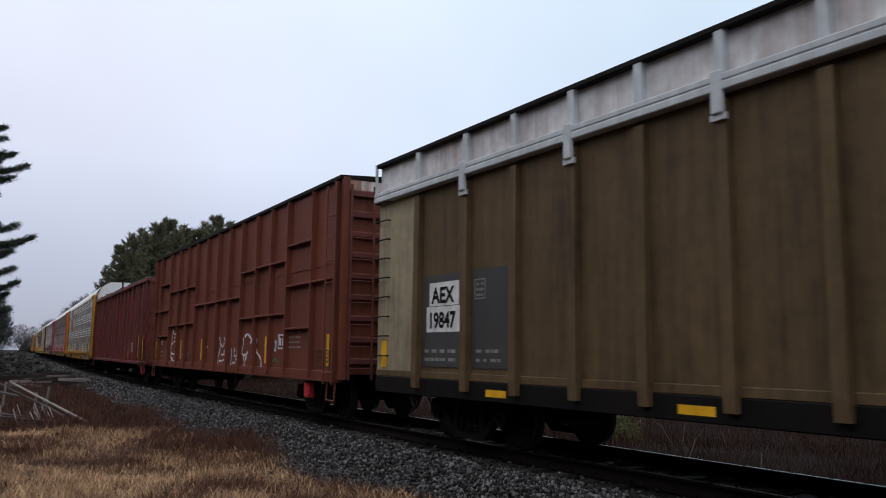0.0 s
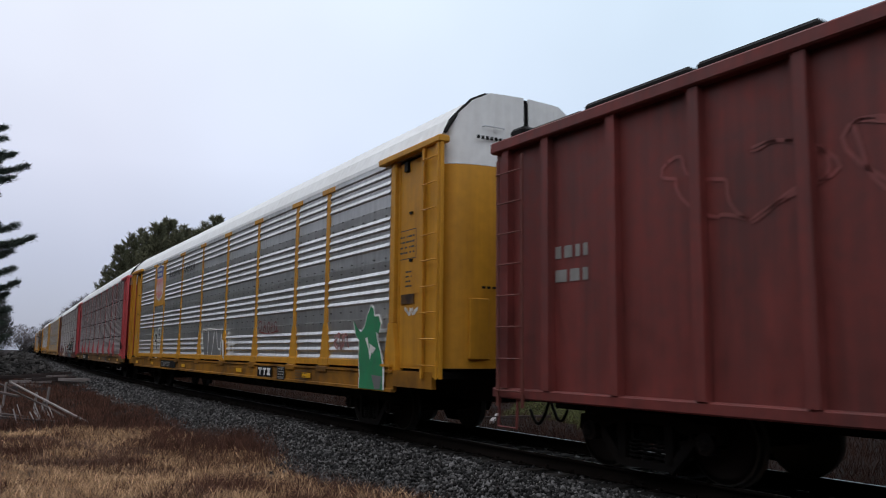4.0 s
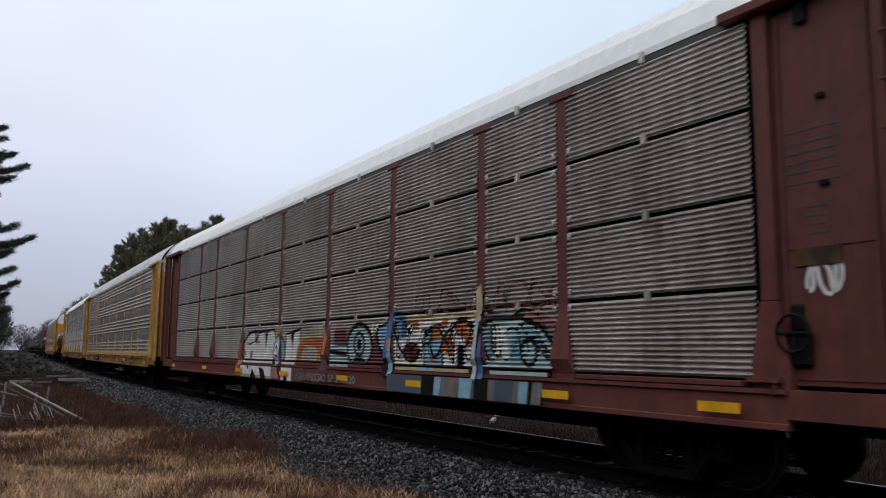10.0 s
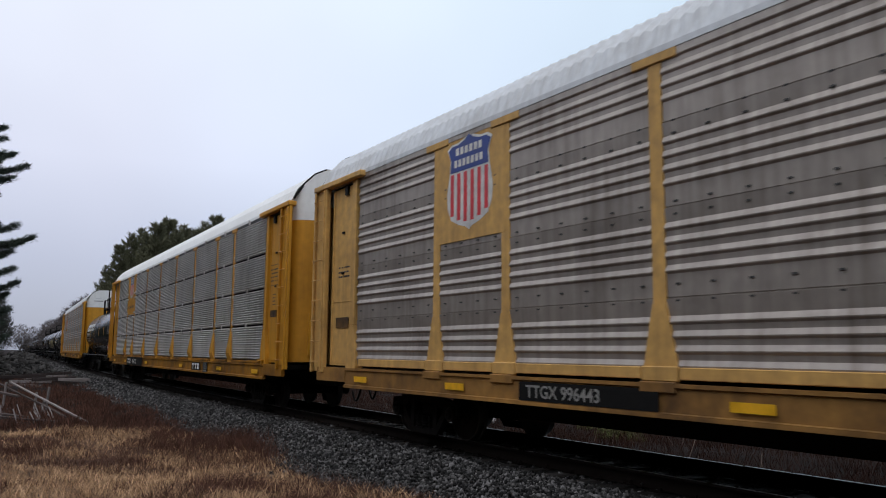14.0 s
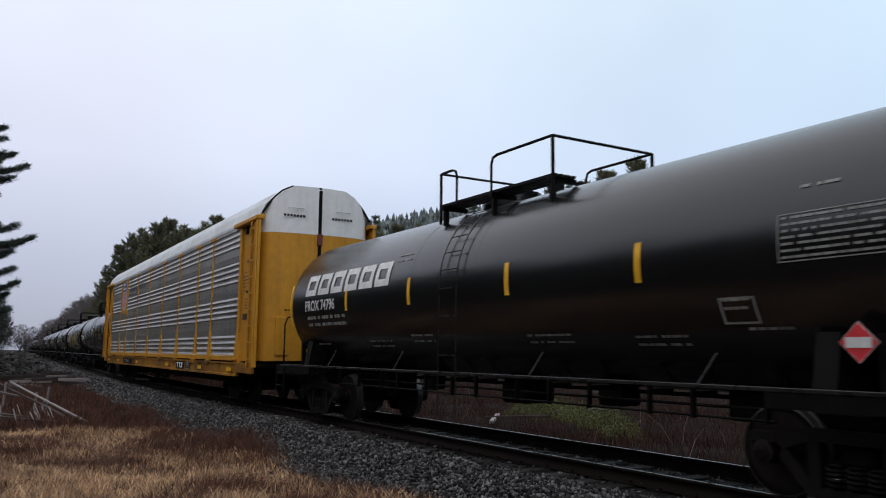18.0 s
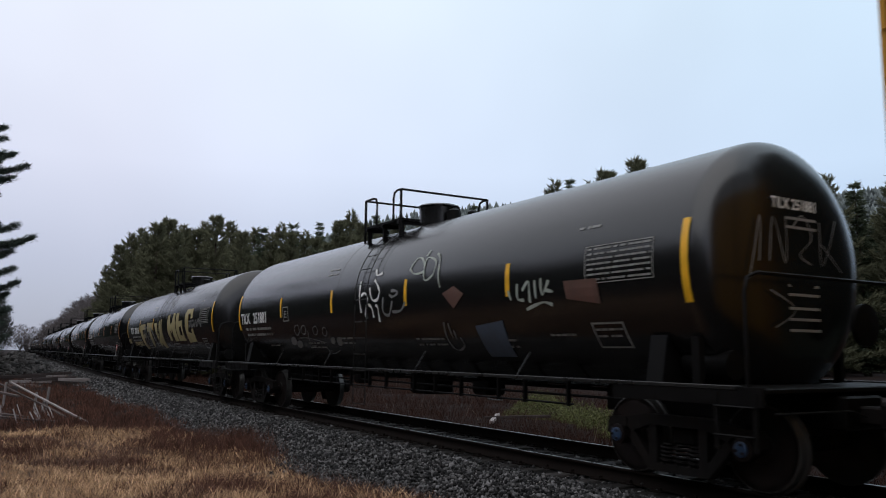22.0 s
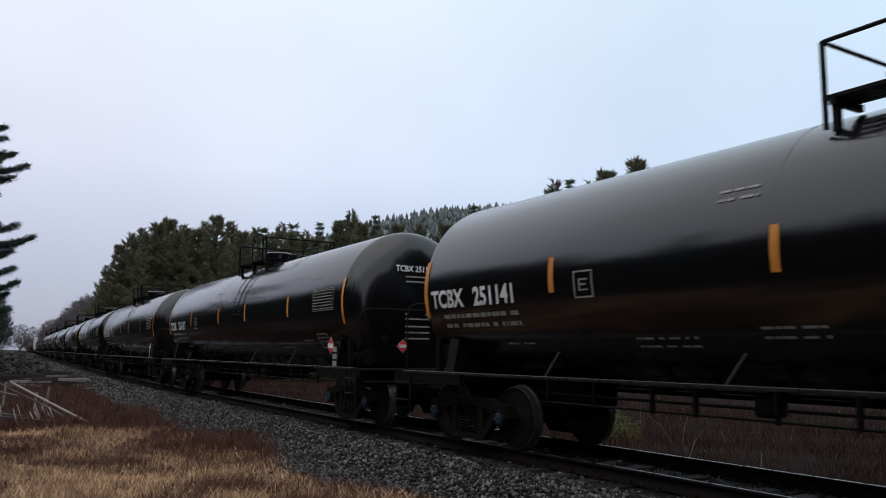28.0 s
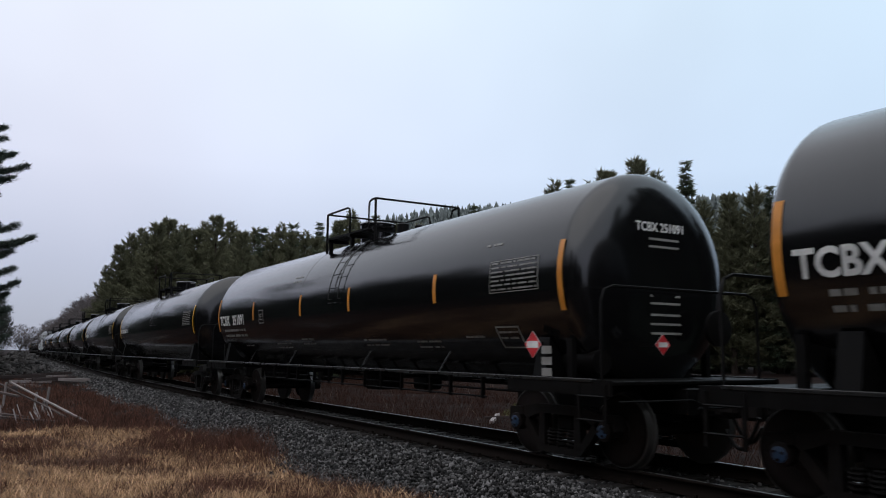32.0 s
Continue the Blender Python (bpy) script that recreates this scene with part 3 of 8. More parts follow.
def profile_wide():
    """Side sheet of wide flats between groups of broad ribs: (depth, z) from the bottom up."""
    pts, z = [], BASE + 0.05
    for group, (ribs, flat) in enumerate(((4, 0.40), (4, 0.34), (4, 0.34), (4, 0.0))):
        for i in range(ribs):
            pts += [(0.0, z), (0.002, z + 0.060), (0.022, z + 0.084), (0.024, z + 0.098), (0.003, z + 0.152)]
            z += 0.158
        if flat:
            pts += [(0.0, z), (0.010, z + flat * 0.4), (0.012, z + flat * 0.47), (-0.010, z + flat * 0.48), (-0.010, z + flat * 0.51), (0.0, z + flat * 0.52), (0.0, z + flat - 0.015)]
            z += flat
    k = (EAVE - BASE - 0.05) / (z - BASE - 0.05)
    return [(d, BASE + 0.05 + (q - BASE - 0.05) * k) for d, q in pts] + [(0.0, EAVE)]


def profile_fine():
    """Side sheets of close small ribs, with an open slot between sheet and sheet."""
    sheets, edges = [], (BASE + 0.05, 2.06, 2.94, 3.80, EAVE)
    for a, b in zip(edges[:-1], edges[1:]):
        pts, n = [], 14
        top = b - 0.045
        for i in range(n):
            q, w = a + (top - a) * i / n, (top - a) / n
            pts += [(0.0, q), (0.0, q + 0.3 * w), (0.034, q + 0.42 * w), (0.034, q + 0.55 * w), (0.004, q + 0.97 * w)]
        pts.append((0.0, top))
        sheets.append(pts)
    return sheets


def shield(car, y, z, w, h, x):
    """A shield: dark blue field above, red and white stripes below, pale rim; its lettering stays plain bars."""
    def outline(k):
        a, b = w / 2 * k, h / 2 * k
        top = [(-0.98 * a, 0.74 * b), (-0.80 * a, 0.83 * b), (-0.5 * a, 0.83 * b), (-0.2 * a, 0.90 * b), (0, b), (0.2 * a, 0.90 * b), (0.5 * a, 0.83 * b), (0.80 * a, 0.83 * b), (0.98 * a, 0.74 * b)]
        right = [(0.84 * a, 0.5 * b), (0.88 * a, 0.2 * b), (a, -0.2 * b), (0.97 * a, -0.5 * b), (0.8 * a, -0.75 * b), (0.45 * a, -0.87 * b), (0.15 * a, -0.93 * b), (0, -b)]
        left = [(-u, v) for u, v in right[:-1]][::-1]
        return [(u - y, v + z) for u, v in top + right + left]
    blob(outline(1.06), wrap_flat(x), LETTER, car, "shield_rim")
    full = outline(1.0)
    blob(full, wrap_flat(x - 0.004), LETTER, car, "shield_field")
    blob([(u, max(v, z + h * 0.12)) for u, v in full if v > z + h * 0.07], wrap_flat(x - 0.008), BLUE_SIGN, car, "blue_field")
    decal([(-y - w * 0.3 + i * w * 0.105, -y - w * 0.3 + i * w * 0.105 + w * 0.075, z + h * 0.30, z + h * 0.38) for i in range(6)]
          + [(-y - w * 0.34 + i * w * 0.098, -y - w * 0.34 + i * w * 0.098 + w * 0.07, z + h * 0.17, z + h * 0.25) for i in range(7)], wrap_flat(x - 0.012), LETTER, car, "lettering_bar")
    stripes = []
    for i in range(6):
        u = -w * 0.43 + i * w * 0.157
        low = -h * (0.44 - 0.55 * (abs(u + w * 0.04) / w) ** 2)
        stripes.append((-y + u, -y + u + w * 0.08, z + low, z + h * 0.10))
    decal(stripes, wrap_flat(x - 0.008), RED_SIGN, car, "red_stripe")


def autorack(centre, body, sheet, style, roof, label, posts=None, sill=None, doors=None, white_top=WHITE, number="", mark="", slogan=None, logo=None, dark_number=False, stripe_bands=True, mark_u=4.75, panel_u=6.2, number_u=6.6):
    car = thing("autorack", label, "railcar", "cars of the freight train")
    posts, sill, doors = posts or body, sill or body, doors or body
    # flat car beneath
    for d in (-1, 1):
        s = Shape()
        s.extrude_y([(1.50 * d, 1.10), (1.60 * d, 1.10), (1.60 * d, 1.06), (1.57 * d, 1.05), (1.57 * d, 0.80), (1.60 * d, 0.79), (1.60 * d, 0.74), (1.50 * d, 0.74)], -11.9, 11.9)
        for e_ in (-1, 1):
            s.box(1.50 * d, 1.58 * d, min(11.9 * e_, 13.2 * e_), max(11.9 * e_, 13.2 * e_), 0.84, 1.10)
        part("side_sill", s, sill, car)
    s = Shape().box(-1.5, 1.5, -13.3, 13.3, 1.0, 1.1)
    part("deck", s, BLACK, car)
    part("centre_sill", Shape().box(-0.33, 0.33, -8.4, 8.4, 0.40, 0.7).box(-0.33, 0.33, -13.3, 13.3, 0.62, 1.0).box(-1.3, 1.3, -0.3, 0.3, 0.66, 1.0).box(-1.3, 1.3, -5.3, -5.1, 0.7, 1.0).box(-1.3, 1.3, 5.1, 5.3, 0.7, 1.0), BLACK, car)
    s = Shape()
    s.lathe([(-3.0, 0.02), (-3.0, 0.2), (-2.2, 0.2), (-2.2, 0.02)], "y", at=(-0.7, 0, 0.75), n=16)
    part("air_reservoir", s, BLACK, car)
    s = Shape().box(-0.95, -0.55, 1.8, 2.3, 0.55, 0.95, 0.03)
    part("brake_valve", s, BLACK, car)
    for d in (-1, 1):
        # side sheets, bay by bay
        lines = (-POCKET, *POSTS, POCKET)
        for a, b in zip(lines[:-1], lines[1:]):
            plate = logo is not None and abs(a - 6.96) < 0.01 and d < 0
            s = Shape()
            if style == "wide":
                prof = [(d * (1.50 + q), z) for q, z in profile_wide() if not plate or z < logo[0]] + ([(d * 1.5, logo[0] + 0.01)] if plate else [])
                s.extrude_y(prof, a + 0.097, b - 0.097, closed=False)
            else:
                for sheet_pts in profile_fine():
                    pts = [(d * (1.50 + q), z) for q, z in sheet_pts if not plate or z < logo[0]]
                    if plate and pts and sheet_pts[-1][1] >= logo[0] - 0.06:
                        pts.append((d * 1.5, logo[0] + 0.01))
                    if len(pts) > 2:
                        part("side_sheet", Shape().extrude_y(pts, a + 0.097, b - 0.097, closed=False), sheet, car)
            if style == "wide":
                part("side_sheet", s, sheet, car, smooth=12)
            if plate:
                part("sign_plate", Shape().box(d * 1.50, d * 1.516, a, b, logo[0], EAVE + 0.02), posts, car)
        if style == "fine":
            # black sheet behind the slots, painted in for the shade inside
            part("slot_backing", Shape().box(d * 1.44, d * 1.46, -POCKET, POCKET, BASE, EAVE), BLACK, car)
            s = Shape()
            for y in POSTS:
                for z in (1.95, 2.15, 2.83, 3.05, 3.69, 3.91):
                    for o in (-0.15, 0.15):
                        s.box(d * 1.52, d * 1.555, y + o - 0.032, y + o + 0.032, z - 0.04, z + 0.04, 0.015)
            tagged(part("sheet_clip", s, sheet, car), kind="stuff")
            s = Shape()
            for a, b in zip(lines[:-1], lines[1:]):
                for z in (2.06, 2.94, 3.80, 4.74):
                    s.box(d * 1.53, d * 1.57, (a + b) / 2 - 0.03, (a + b) / 2 + 0.03, z - 0.08, z + 0.04)
            tagged(part("sheet_strap", s, sheet, car), kind="stuff")
        else:
            s = Shape()
            for a, b in zip(lines[:-1], lines[1:]):
                n = max(3, int((b - a) / 0.45))
                for z in (1.97, 2.15, 2.90, 3.04, 3.79, 3.93):
                    for i in range(n):
                        y = a + 0.25 + (b - a - 0.5) * i / (n - 1)
                        s.box(d * 1.5, d * 1.517, y - 0.025, y + 0.025, z - 0.009, z + 0.009)
            tagged(part("vent_hole", s, DARK_PATCH, car), kind="stuff")
        # posts with their caps and flared feet
        for y in POSTS:
            s = Shape()
            w = 0.095
            s.extrude_x([(y - w, 1.95), (y + w, 1.95), (y + w, EAVE - 0.07), (y - w, EAVE - 0.07)], d * 1.49, d * 1.513)
            if style == "wide":
                s.extrude_x([(y - 0.24, BASE + 0.14), (y + 0.24, BASE + 0.14), (y + w, 1.95), (y - w, 1.95)], d * 1.49, d * 1.530)
            if style == "wide":
                part("post_foot", Shape().box(d * 1.50, d * 1.604, y - 0.25, y + 0.25, BASE - 0.14, BASE - 0.022, 0.01), sill, car)
                s.box(d * 1.50, d * 1.562, y - 0.25, y + 0.25, BASE - 0.02, BASE + 0.14, 0.01)
            else:
                n0 = len(s.v)
                for z, x, k in ((1.95, 1.514, w), (1.34, 1.600, 0.175), (1.16, 1.535, 0.21), (1.09, 1.535, 0.21)):
                    s.v += [(d * 1.50, y - k, z), (d * x, y - k, z), (d * x, y + k, z), (d * 1.50, y + k, z)]
                for q in range(3):
                    for e2 in range(4):
                        a0, b0 = n0 + q * 4 + e2, n0 + q * 4 + (e2 + 1) % 4
                        s.f.append((a0, b0, b0 + 4, a0 + 4))
                        s.mi.append(0)
            part("post", s, posts, car)
            cw = 0.33 if style == "wide" else 0.24
            part("post_cap", Shape().box(d * 1.50, d * 1.536, y - cw, y + cw, EAVE - 0.09, EAVE + 0.02, 0.01), posts, car)
        for a, b in zip(lines[:-1], lines[1:]):
            if style == "wide":
                part("base_rail", Shape().box(d * 1.5, d * 1.556, a + 0.27, b - 0.27, BASE + 0.0, BASE + 0.13, 0.008), posts, car)
            else:
                # except on the brown car, slot shade is put into the rail's darker colour
                part("base_rail", Shape().box(d * 1.47, d * 1.560, a + 0.26, b - 0.26, BASE - 0.03, BASE + 0.025, 0.006), posts if doors is BROWN else sill, car)
        # door pockets and ladders at the ends
        for e_ in (-1, 1):
            s = Shape()
            y0, y1 = sorted((POCKET * e_, (HALF - 0.62) * e_))
            s.box(d * 1.40, d * 1.470, y0, y1, BASE, EAVE - 0.1)
            part("door_pocket", s, doors, car)
            # the sheet end's post with a flared foot, and folded edges of the pocket panel
            yp = (POCKET + 0.06) * e_
            s = Shape().box(d * 1.40, d * 1.545, yp - 0.085, yp + 0.085, 1.9, EAVE, 0.01)
            s.extrude_x([(yp - 0.2, BASE - 0.08), (yp + 0.2, BASE - 0.08), (yp + 0.2, BASE + 0.2), (yp + 0.085, 1.9), (yp - 0.085, 1.9), (yp - 0.2, BASE + 0.2)], d * 1.40, d * 1.555)
            part("post", s, doors, car)
            ya, yz = POCKET + 0.16, HALF - 0.64
            s = Shape()
            for y in (ya + 0.05, yz - 0.06):
                s.box(d * 1.465, d * 1.488, *sorted(((y - 0.018) * e_, (y + 0.018) * e_)), BASE + 0.06, EAVE - 0.14)
            s.box(d * 1.465, d * 1.480, *sorted((ya * e_, yz * e_)), 2.36, 2.38).box(d * 1.465, d * 1.480, *sorted((ya * e_, yz * e_)), BASE + 0.05, BASE + 0.09)
            part("panel_edge", s, doors, car)
            # black strip under the eave rail, painted in for the shadow there
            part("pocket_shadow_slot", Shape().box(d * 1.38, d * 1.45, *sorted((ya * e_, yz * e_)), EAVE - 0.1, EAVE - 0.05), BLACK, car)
            y0, y1 = sorted(((POCKET - 0.35) * e_, (HALF + 0.02) * e_))
            part("end_cap_rail", Shape().box(d * 1.44, d * 1.64, y0, y1, EAVE - 0.04, EAVE + 0.07, 0.015), doors, car)
            ladder(car, d * 1.625, *sorted(((HALF - 0.50) * e_, (HALF - 0.05) * e_)), BASE - 0.14, EAVE - 0.06, 9, doors)
            s = Shape().box(d * 1.545, d * 1.57, *sorted(((HALF - 0.52) * e_, (HALF - 0.02) * e_)), BASE - 0.12, EAVE - 0.03)
            s.box(d * 1.52, d * 1.615, *sorted(((HALF - 0.58) * e_, (HALF - 0.50) * e_)), BASE - 0.14, EAVE - 0.03, 0.01)
            s.box(d * 1.53, d * 1.60, *sorted(((HALF - 0.045) * e_, (HALF + 0.0) * e_)), BASE - 0.14, EAVE - 0.03, 0.01)
            part("ladder_panel", s, doors, car)
            # black panel behind the ladder gap, standing in for its shade
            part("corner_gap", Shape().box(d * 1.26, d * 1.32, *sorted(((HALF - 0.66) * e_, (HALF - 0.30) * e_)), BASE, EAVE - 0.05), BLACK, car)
            tagged(part("latch", Shape().box(d * 1.46, d * 1.52, (HALF - 1.3) * e_ - 0.06, (HALF - 1.3) * e_ + 0.06, 4.45, 4.62).box(d * 1.46, d * 1.5, (HALF - 1.15) * e_ - 0.04, (HALF - 1.15) * e_ + 0.04, 2.9, 2.94).box(d * 1.46, d * 1.5, (HALF - 1.15) * e_ - 0.04, (HALF - 1.15) * e_ + 0.04, 3.7, 3.74), BLACK, car), kind="stuff")
    # hand brake on the front corner of the near side
    if style == "fine" and doors is not YELLOW:
        s = Shape().box(-1.53, -1.46, -12.12, -11.84, 1.30, 1.62, 0.03).box(-1.50, -1.46, -12.05, -11.9, 1.62, 1.86, 0.02)
        part("brake_housing", s, SOOT, car)
    s = Shape()
    ring = [(-1.57, -11.98 + 0.17 * math.cos(k * 0.5236), 1.6 + 0.17 * math.sin(k * 0.5236)) for k in range(13)]
    s.tube(ring, 0.016, 5)
    for k in range(4):
        s.tube([(-1.54, -11.98, 1.6), (-1.57, -11.98 + 0.17 * math.cos(k * 1.5708), 1.6 + 0.17 * math.sin(k * 1.5708))], 0.012, 5)
    if style == "fine" and doors is not YELLOW:
        part("brake_wheel", s, SOOT, car)
    part("label_plate", Shape().box(-1.488, -1.465, -12.42, -11.98, 2.20, 2.36), YELLOW_OLD, car, "small yellow label plate")
    part("label_plate", Shape().box(-1.488, -1.465, 12.0, 12.55, 1.86, 2.06), YELLOW_OLD if doors is not YELLOW else YELLOW_PALE, car, "small yellow label plate")
    part("brake_step", Shape().box(-1.62, -1.46, -11.85, -11.5, 1.16, 1.2).box(-1.60, -1.46, -11.8, -11.76, 1.05, 1.16), doors, car)
    # roof: eave strip, ribbed slope and crown
    for d in (-1, 1):
        part("eave_strip", Shape().extrude_y([(d * 1.49, EAVE - 0.055), (d * 1.522, EAVE - 0.055), (d * 1.522, EAVE + 0.02), (d * 1.49, EAVE + 0.02)], -HALF + 0.7, HALF - 0.7), sheet if style == "wide" else DARK_PATCH, car)
    s = Shape()
    arc = [(-1.53, EAVE + 0.02), (-1.52, EAVE + 0.10), (-1.38, 5.10), (-1.12, 5.38), (-0.85, 5.50), (0.0, 5.56), (0.85, 5.50), (1.12, 5.38), (1.38, 5.10), (1.52, EAVE + 0.10), (1.53, EAVE + 0.02)]
    n = 266
    y0, y1 = -HALF + 0.12, HALF - 0.12
    m = len(arc)
    for i in range(n + 1):
        lift = (0.03 if roof is GREY_PAINT else 0.006) if i % 2 else 0.0
        y = y0 + (y1 - y0) * i / n
        for j, (x, z) in enumerate(arc):
            up_ = lift if 1 < j < m - 2 else 0.0
            s.v.append((x * (1 + up_ * 0.5), y, z + up_))
    for i in range(n):
        for j in range(m - 1):
            a = i * m + j
            s.f.append((a, a + 1, a + 1 + m, a + m))
            s.mi.append(0)
    part("roof", s, roof, car)
    # end doors, two leaves at each end, bowed outwards and rounded at the corners
    bow = ((0.05, 0.07), (0.35, 0.065), (0.7, 0.045), (1.0, 0.0), (1.2, -0.06), (1.35, -0.15), (1.44, -0.27), (1.47, -0.40))
    crown = lambda x: float(np.interp(x, [0.0, 0.72, 0.98, 1.25, 1.42, 1.47], [5.62, 5.60, 5.47, 5.20, 4.95, 4.86]))

    def leaf_shape(g, e_, low, high, lift):
        """A bowed sheet from low to high (a number, or the crown's line), 40 mm thick; g is the side."""
        q, n_ = Shape(), len(bow)
        for back in (0.0, 0.04):
            for x, o in bow:
                top = high if high else crown(x)
                q.v += [(g * (x - back * 0.5 * (x > 1)), e_ * (HALF + o + lift - back), z) for z in (low, top)]
        for i in range(n_ - 1):
            a0, b0 = 2 * i, 2 * n_ + 2 * i
            q.f += [(a0, a0 + 2, a0 + 3, a0 + 1), (b0, b0 + 1, b0 + 3, b0 + 2), (a0 + 1, a0 + 3, b0 + 3, b0 + 1), (a0, b0, b0 + 2, a0 + 2)]
        q.f += [(0, 1, 2 * n_ + 1, 2 * n_), (2 * n_ - 2, 4 * n_ - 2, 4 * n_ - 1, 2 * n_ - 1)]
        q.mi += [0] * (len(q.f) - len(q.mi))
        return q
    for e_ in (-1, 1):
        for g in (-1, 1):
            leaf = part("end_door", leaf_shape(g, e_, BASE + 0.02, 4.38, 0.0), doors, car, smooth=25)
            part("door_top", leaf_shape(g, e_, 4.384, None, 0.002), white_top, leaf, "white upper panel of the door", smooth=25)
            y_ = e_ * (HALF + 0.05)
            part("door_rib", Shape().box(g * 0.60, g * 0.64, *sorted((y_, y_ + 0.012 * e_)), 4.95, 5.5), white_top, leaf)
            part("grab_iron", Shape().tube([(g * 0.45, y_, 5.02), (g * 0.47, y_ + 0.06 * e_, 5.02), (g * 0.83, y_ + 0.05 * e_, 5.02), (g * 0.85, y_ - 0.02 * e_, 5.02)], 0.012, 6), SOOT if doors is RED else GREY_PAINT, leaf)
            if style == "fine" and doors is not YELLOW and e_ < 0:
                if doors is RED:
                    part("black_bar", Shape().box(g * 0.2, g * 1.1, *sorted((e_ * (HALF - 0.02), e_ * (HALF + 0.078))), 4.52, 4.70), BLACK, leaf)
                part("black_bar", Shape().box(g * 0.45, g * 1.0, *sorted((e_ * (HALF - 0.02), e_ * (HALF + 0.068))), 3.0, 3.2), BLACK, leaf)
            part("hatch", Shape().box(g * 0.72, g * 1.08, *sorted((e_ * (HALF - 0.02), e_ * (HALF + 0.06))), 1.3, 2.25, 0.012), doors, leaf)
        s = Shape()
        edge = [(x, e_ * (HALF - 0.10), crown(abs(x)) + 0.005) for x in (-1.47, -1.42, -1.25, -0.98, -0.72, 0.0, 0.72, 0.98, 1.25, 1.42, 1.47)]
        part("roof_edge", s.tube(edge, 0.03, 5), BLACK, car)
        s = Shape()
        yb = (HALF + 0.0) * e_
        yb += 0.072 * e_
        # black strip between the leaves, standing in for shade in the gap
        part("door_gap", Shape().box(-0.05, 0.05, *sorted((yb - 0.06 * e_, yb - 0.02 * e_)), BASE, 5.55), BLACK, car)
        s.tube([(0.0, yb, BASE + 0.1), (0.0, yb, 5.4)], 0.022, 6)
        part("door_lock_bar", s, BLACK, car)
        s = Shape()
        for z in (2.75, 4.25):
            s.box(-0.07, 0.07, yb - 0.04, yb + 0.04, z - 0.16, z + 0.16, 0.02)
        part("lock_bracket", s, BROWN if doors is not BROWN else SOOT, car)
        s = Shape()
        for x in (-0.68, 0.62):
            for i in range(7):
                s.face([(x - 0.3 + i * 0.085, yb + 0.008 * e_, 4.80), (x - 0.24 + i * 0.085, yb + 0.008 * e_, 4.80), (x - 0.24 + i * 0.085, yb + 0.008 * e_, 4.86), (x - 0.3 + i * 0.085, yb + 0.008 * e_, 4.86)])
            for i in range(4):
                s.face([(x - 0.2 + i * 0.1, yb + 0.008 * e_, 2.4), (x - 0.13 + i * 0.1, yb + 0.008 * e_, 2.4), (x - 0.13 + i * 0.1, yb + 0.008 * e_, 2.44), (x - 0.2 + i * 0.1, yb + 0.008 * e_, 2.44)])
        tagged(part("end_print", s, LETTER_BLACK, car), kind="stuff")
    # paint on the near sill and sheets
    w_sill = wrap_flat(-1.606)
    if dark_number:
        decal([(-number_u - 0.2, -number_u + 3.5, 0.745, 1.098)], wrap_flat(-1.603), LETTER_BLACK, car, "number_panel")
        lettering(number, 0.27, number_u, 0.83, w_sill, LETTER, car, "car_number", 0.006, 1.15)
    elif number:
        decal([(-6.55, -4.15, 0.80, 1.04)], wrap_flat(-1.603), LETTER_BLACK, car, "number_panel")
        lettering(number, 0.22, 6.4, 0.845, w_sill, LETTER_DIM, car, "car_number", 0.004, 1.05)
    if mark:
        if sill is not YELLOW_OLD:
            decal([(mark_u, mark_u + 1.05, 0.80, 1.04)], wrap_flat(-1.603), LETTER_BLACK, car, "number_panel")
        decal([(a + mark_u - 4.58, b + mark_u - 4.58, c_, d_) for a, b, c_, d_ in ((4.66, 4.92, 0.96, 1.01), (4.75, 4.83, 0.84, 0.96), (4.98, 5.24, 0.96, 1.01), (5.07, 5.15, 0.84, 0.96), (5.3, 5.54, 0.96, 1.01), (5.34, 5.50, 0.89, 0.96), (5.3, 5.54, 0.84, 0.89))], w_sill, LETTER if sill is not YELLOW_OLD else DARK_PATCH, car, "sill_mark")
        decal([(panel_u - 0.02, panel_u + 0.48, 0.77, 1.06)], wrap_flat(-1.603), LETTER_BLACK, car, "number_panel")
        decal(frame_box(-panel_u, 0.79, 0.44, 0.26, 0.012) + bars(-panel_u - 0.04, 1.02, 0.36, 0.06, 4, 3), w_sill, LETTER_DIM, car, "inspection_panel")
        decal(bars(-7.35, 1.0, 0.7, 0.055, 4, 5, 0.3), w_sill, DARK_PATCH, car, "small_print")
    if stripe_bands:
        for y in (-11.3, -8.0, -3.2, 3.0, 8.1, 11.2):
            decal([(-y - 0.25, -y + 0.25, 0.86, 0.96)], w_sill, REFLECT, car, "reflective_tape")
    decal(bars(12.5, 3.05, 0.5, 0.09, 3, 8, 0.4) + bars(-11.9, 3.35, 0.5, 0.09, 4, 9, 0.4) + frame_box(-11.85, 2.95, 0.62, 0.5, 0.015) + bars(-12.1, 2.75, 0.22, 0.08, 4, 10, 0.4), wrap_flat(-1.474), DARK_PATCH, car, "small_print")
    if logo is not None:
        shield(car, 7.86, logo[1], logo[2], logo[3], -1.520)
    if slogan:
        words, size, y, z, xx, gap = slogan
        for word, yy in zip(words.split(), (y, y - gap)):
            lettering(word, size, yy, z, wrap_flat(xx), DARK_PATCH, car, "slogan_lettering", 0.004, 1.12)
    for y in (-9.9, 9.9):
        truck(car, centre, y, 0.419, 1.73)
    couplers(car, 14.12)
    CARS.append((car, centre))
    return car


CARS = []


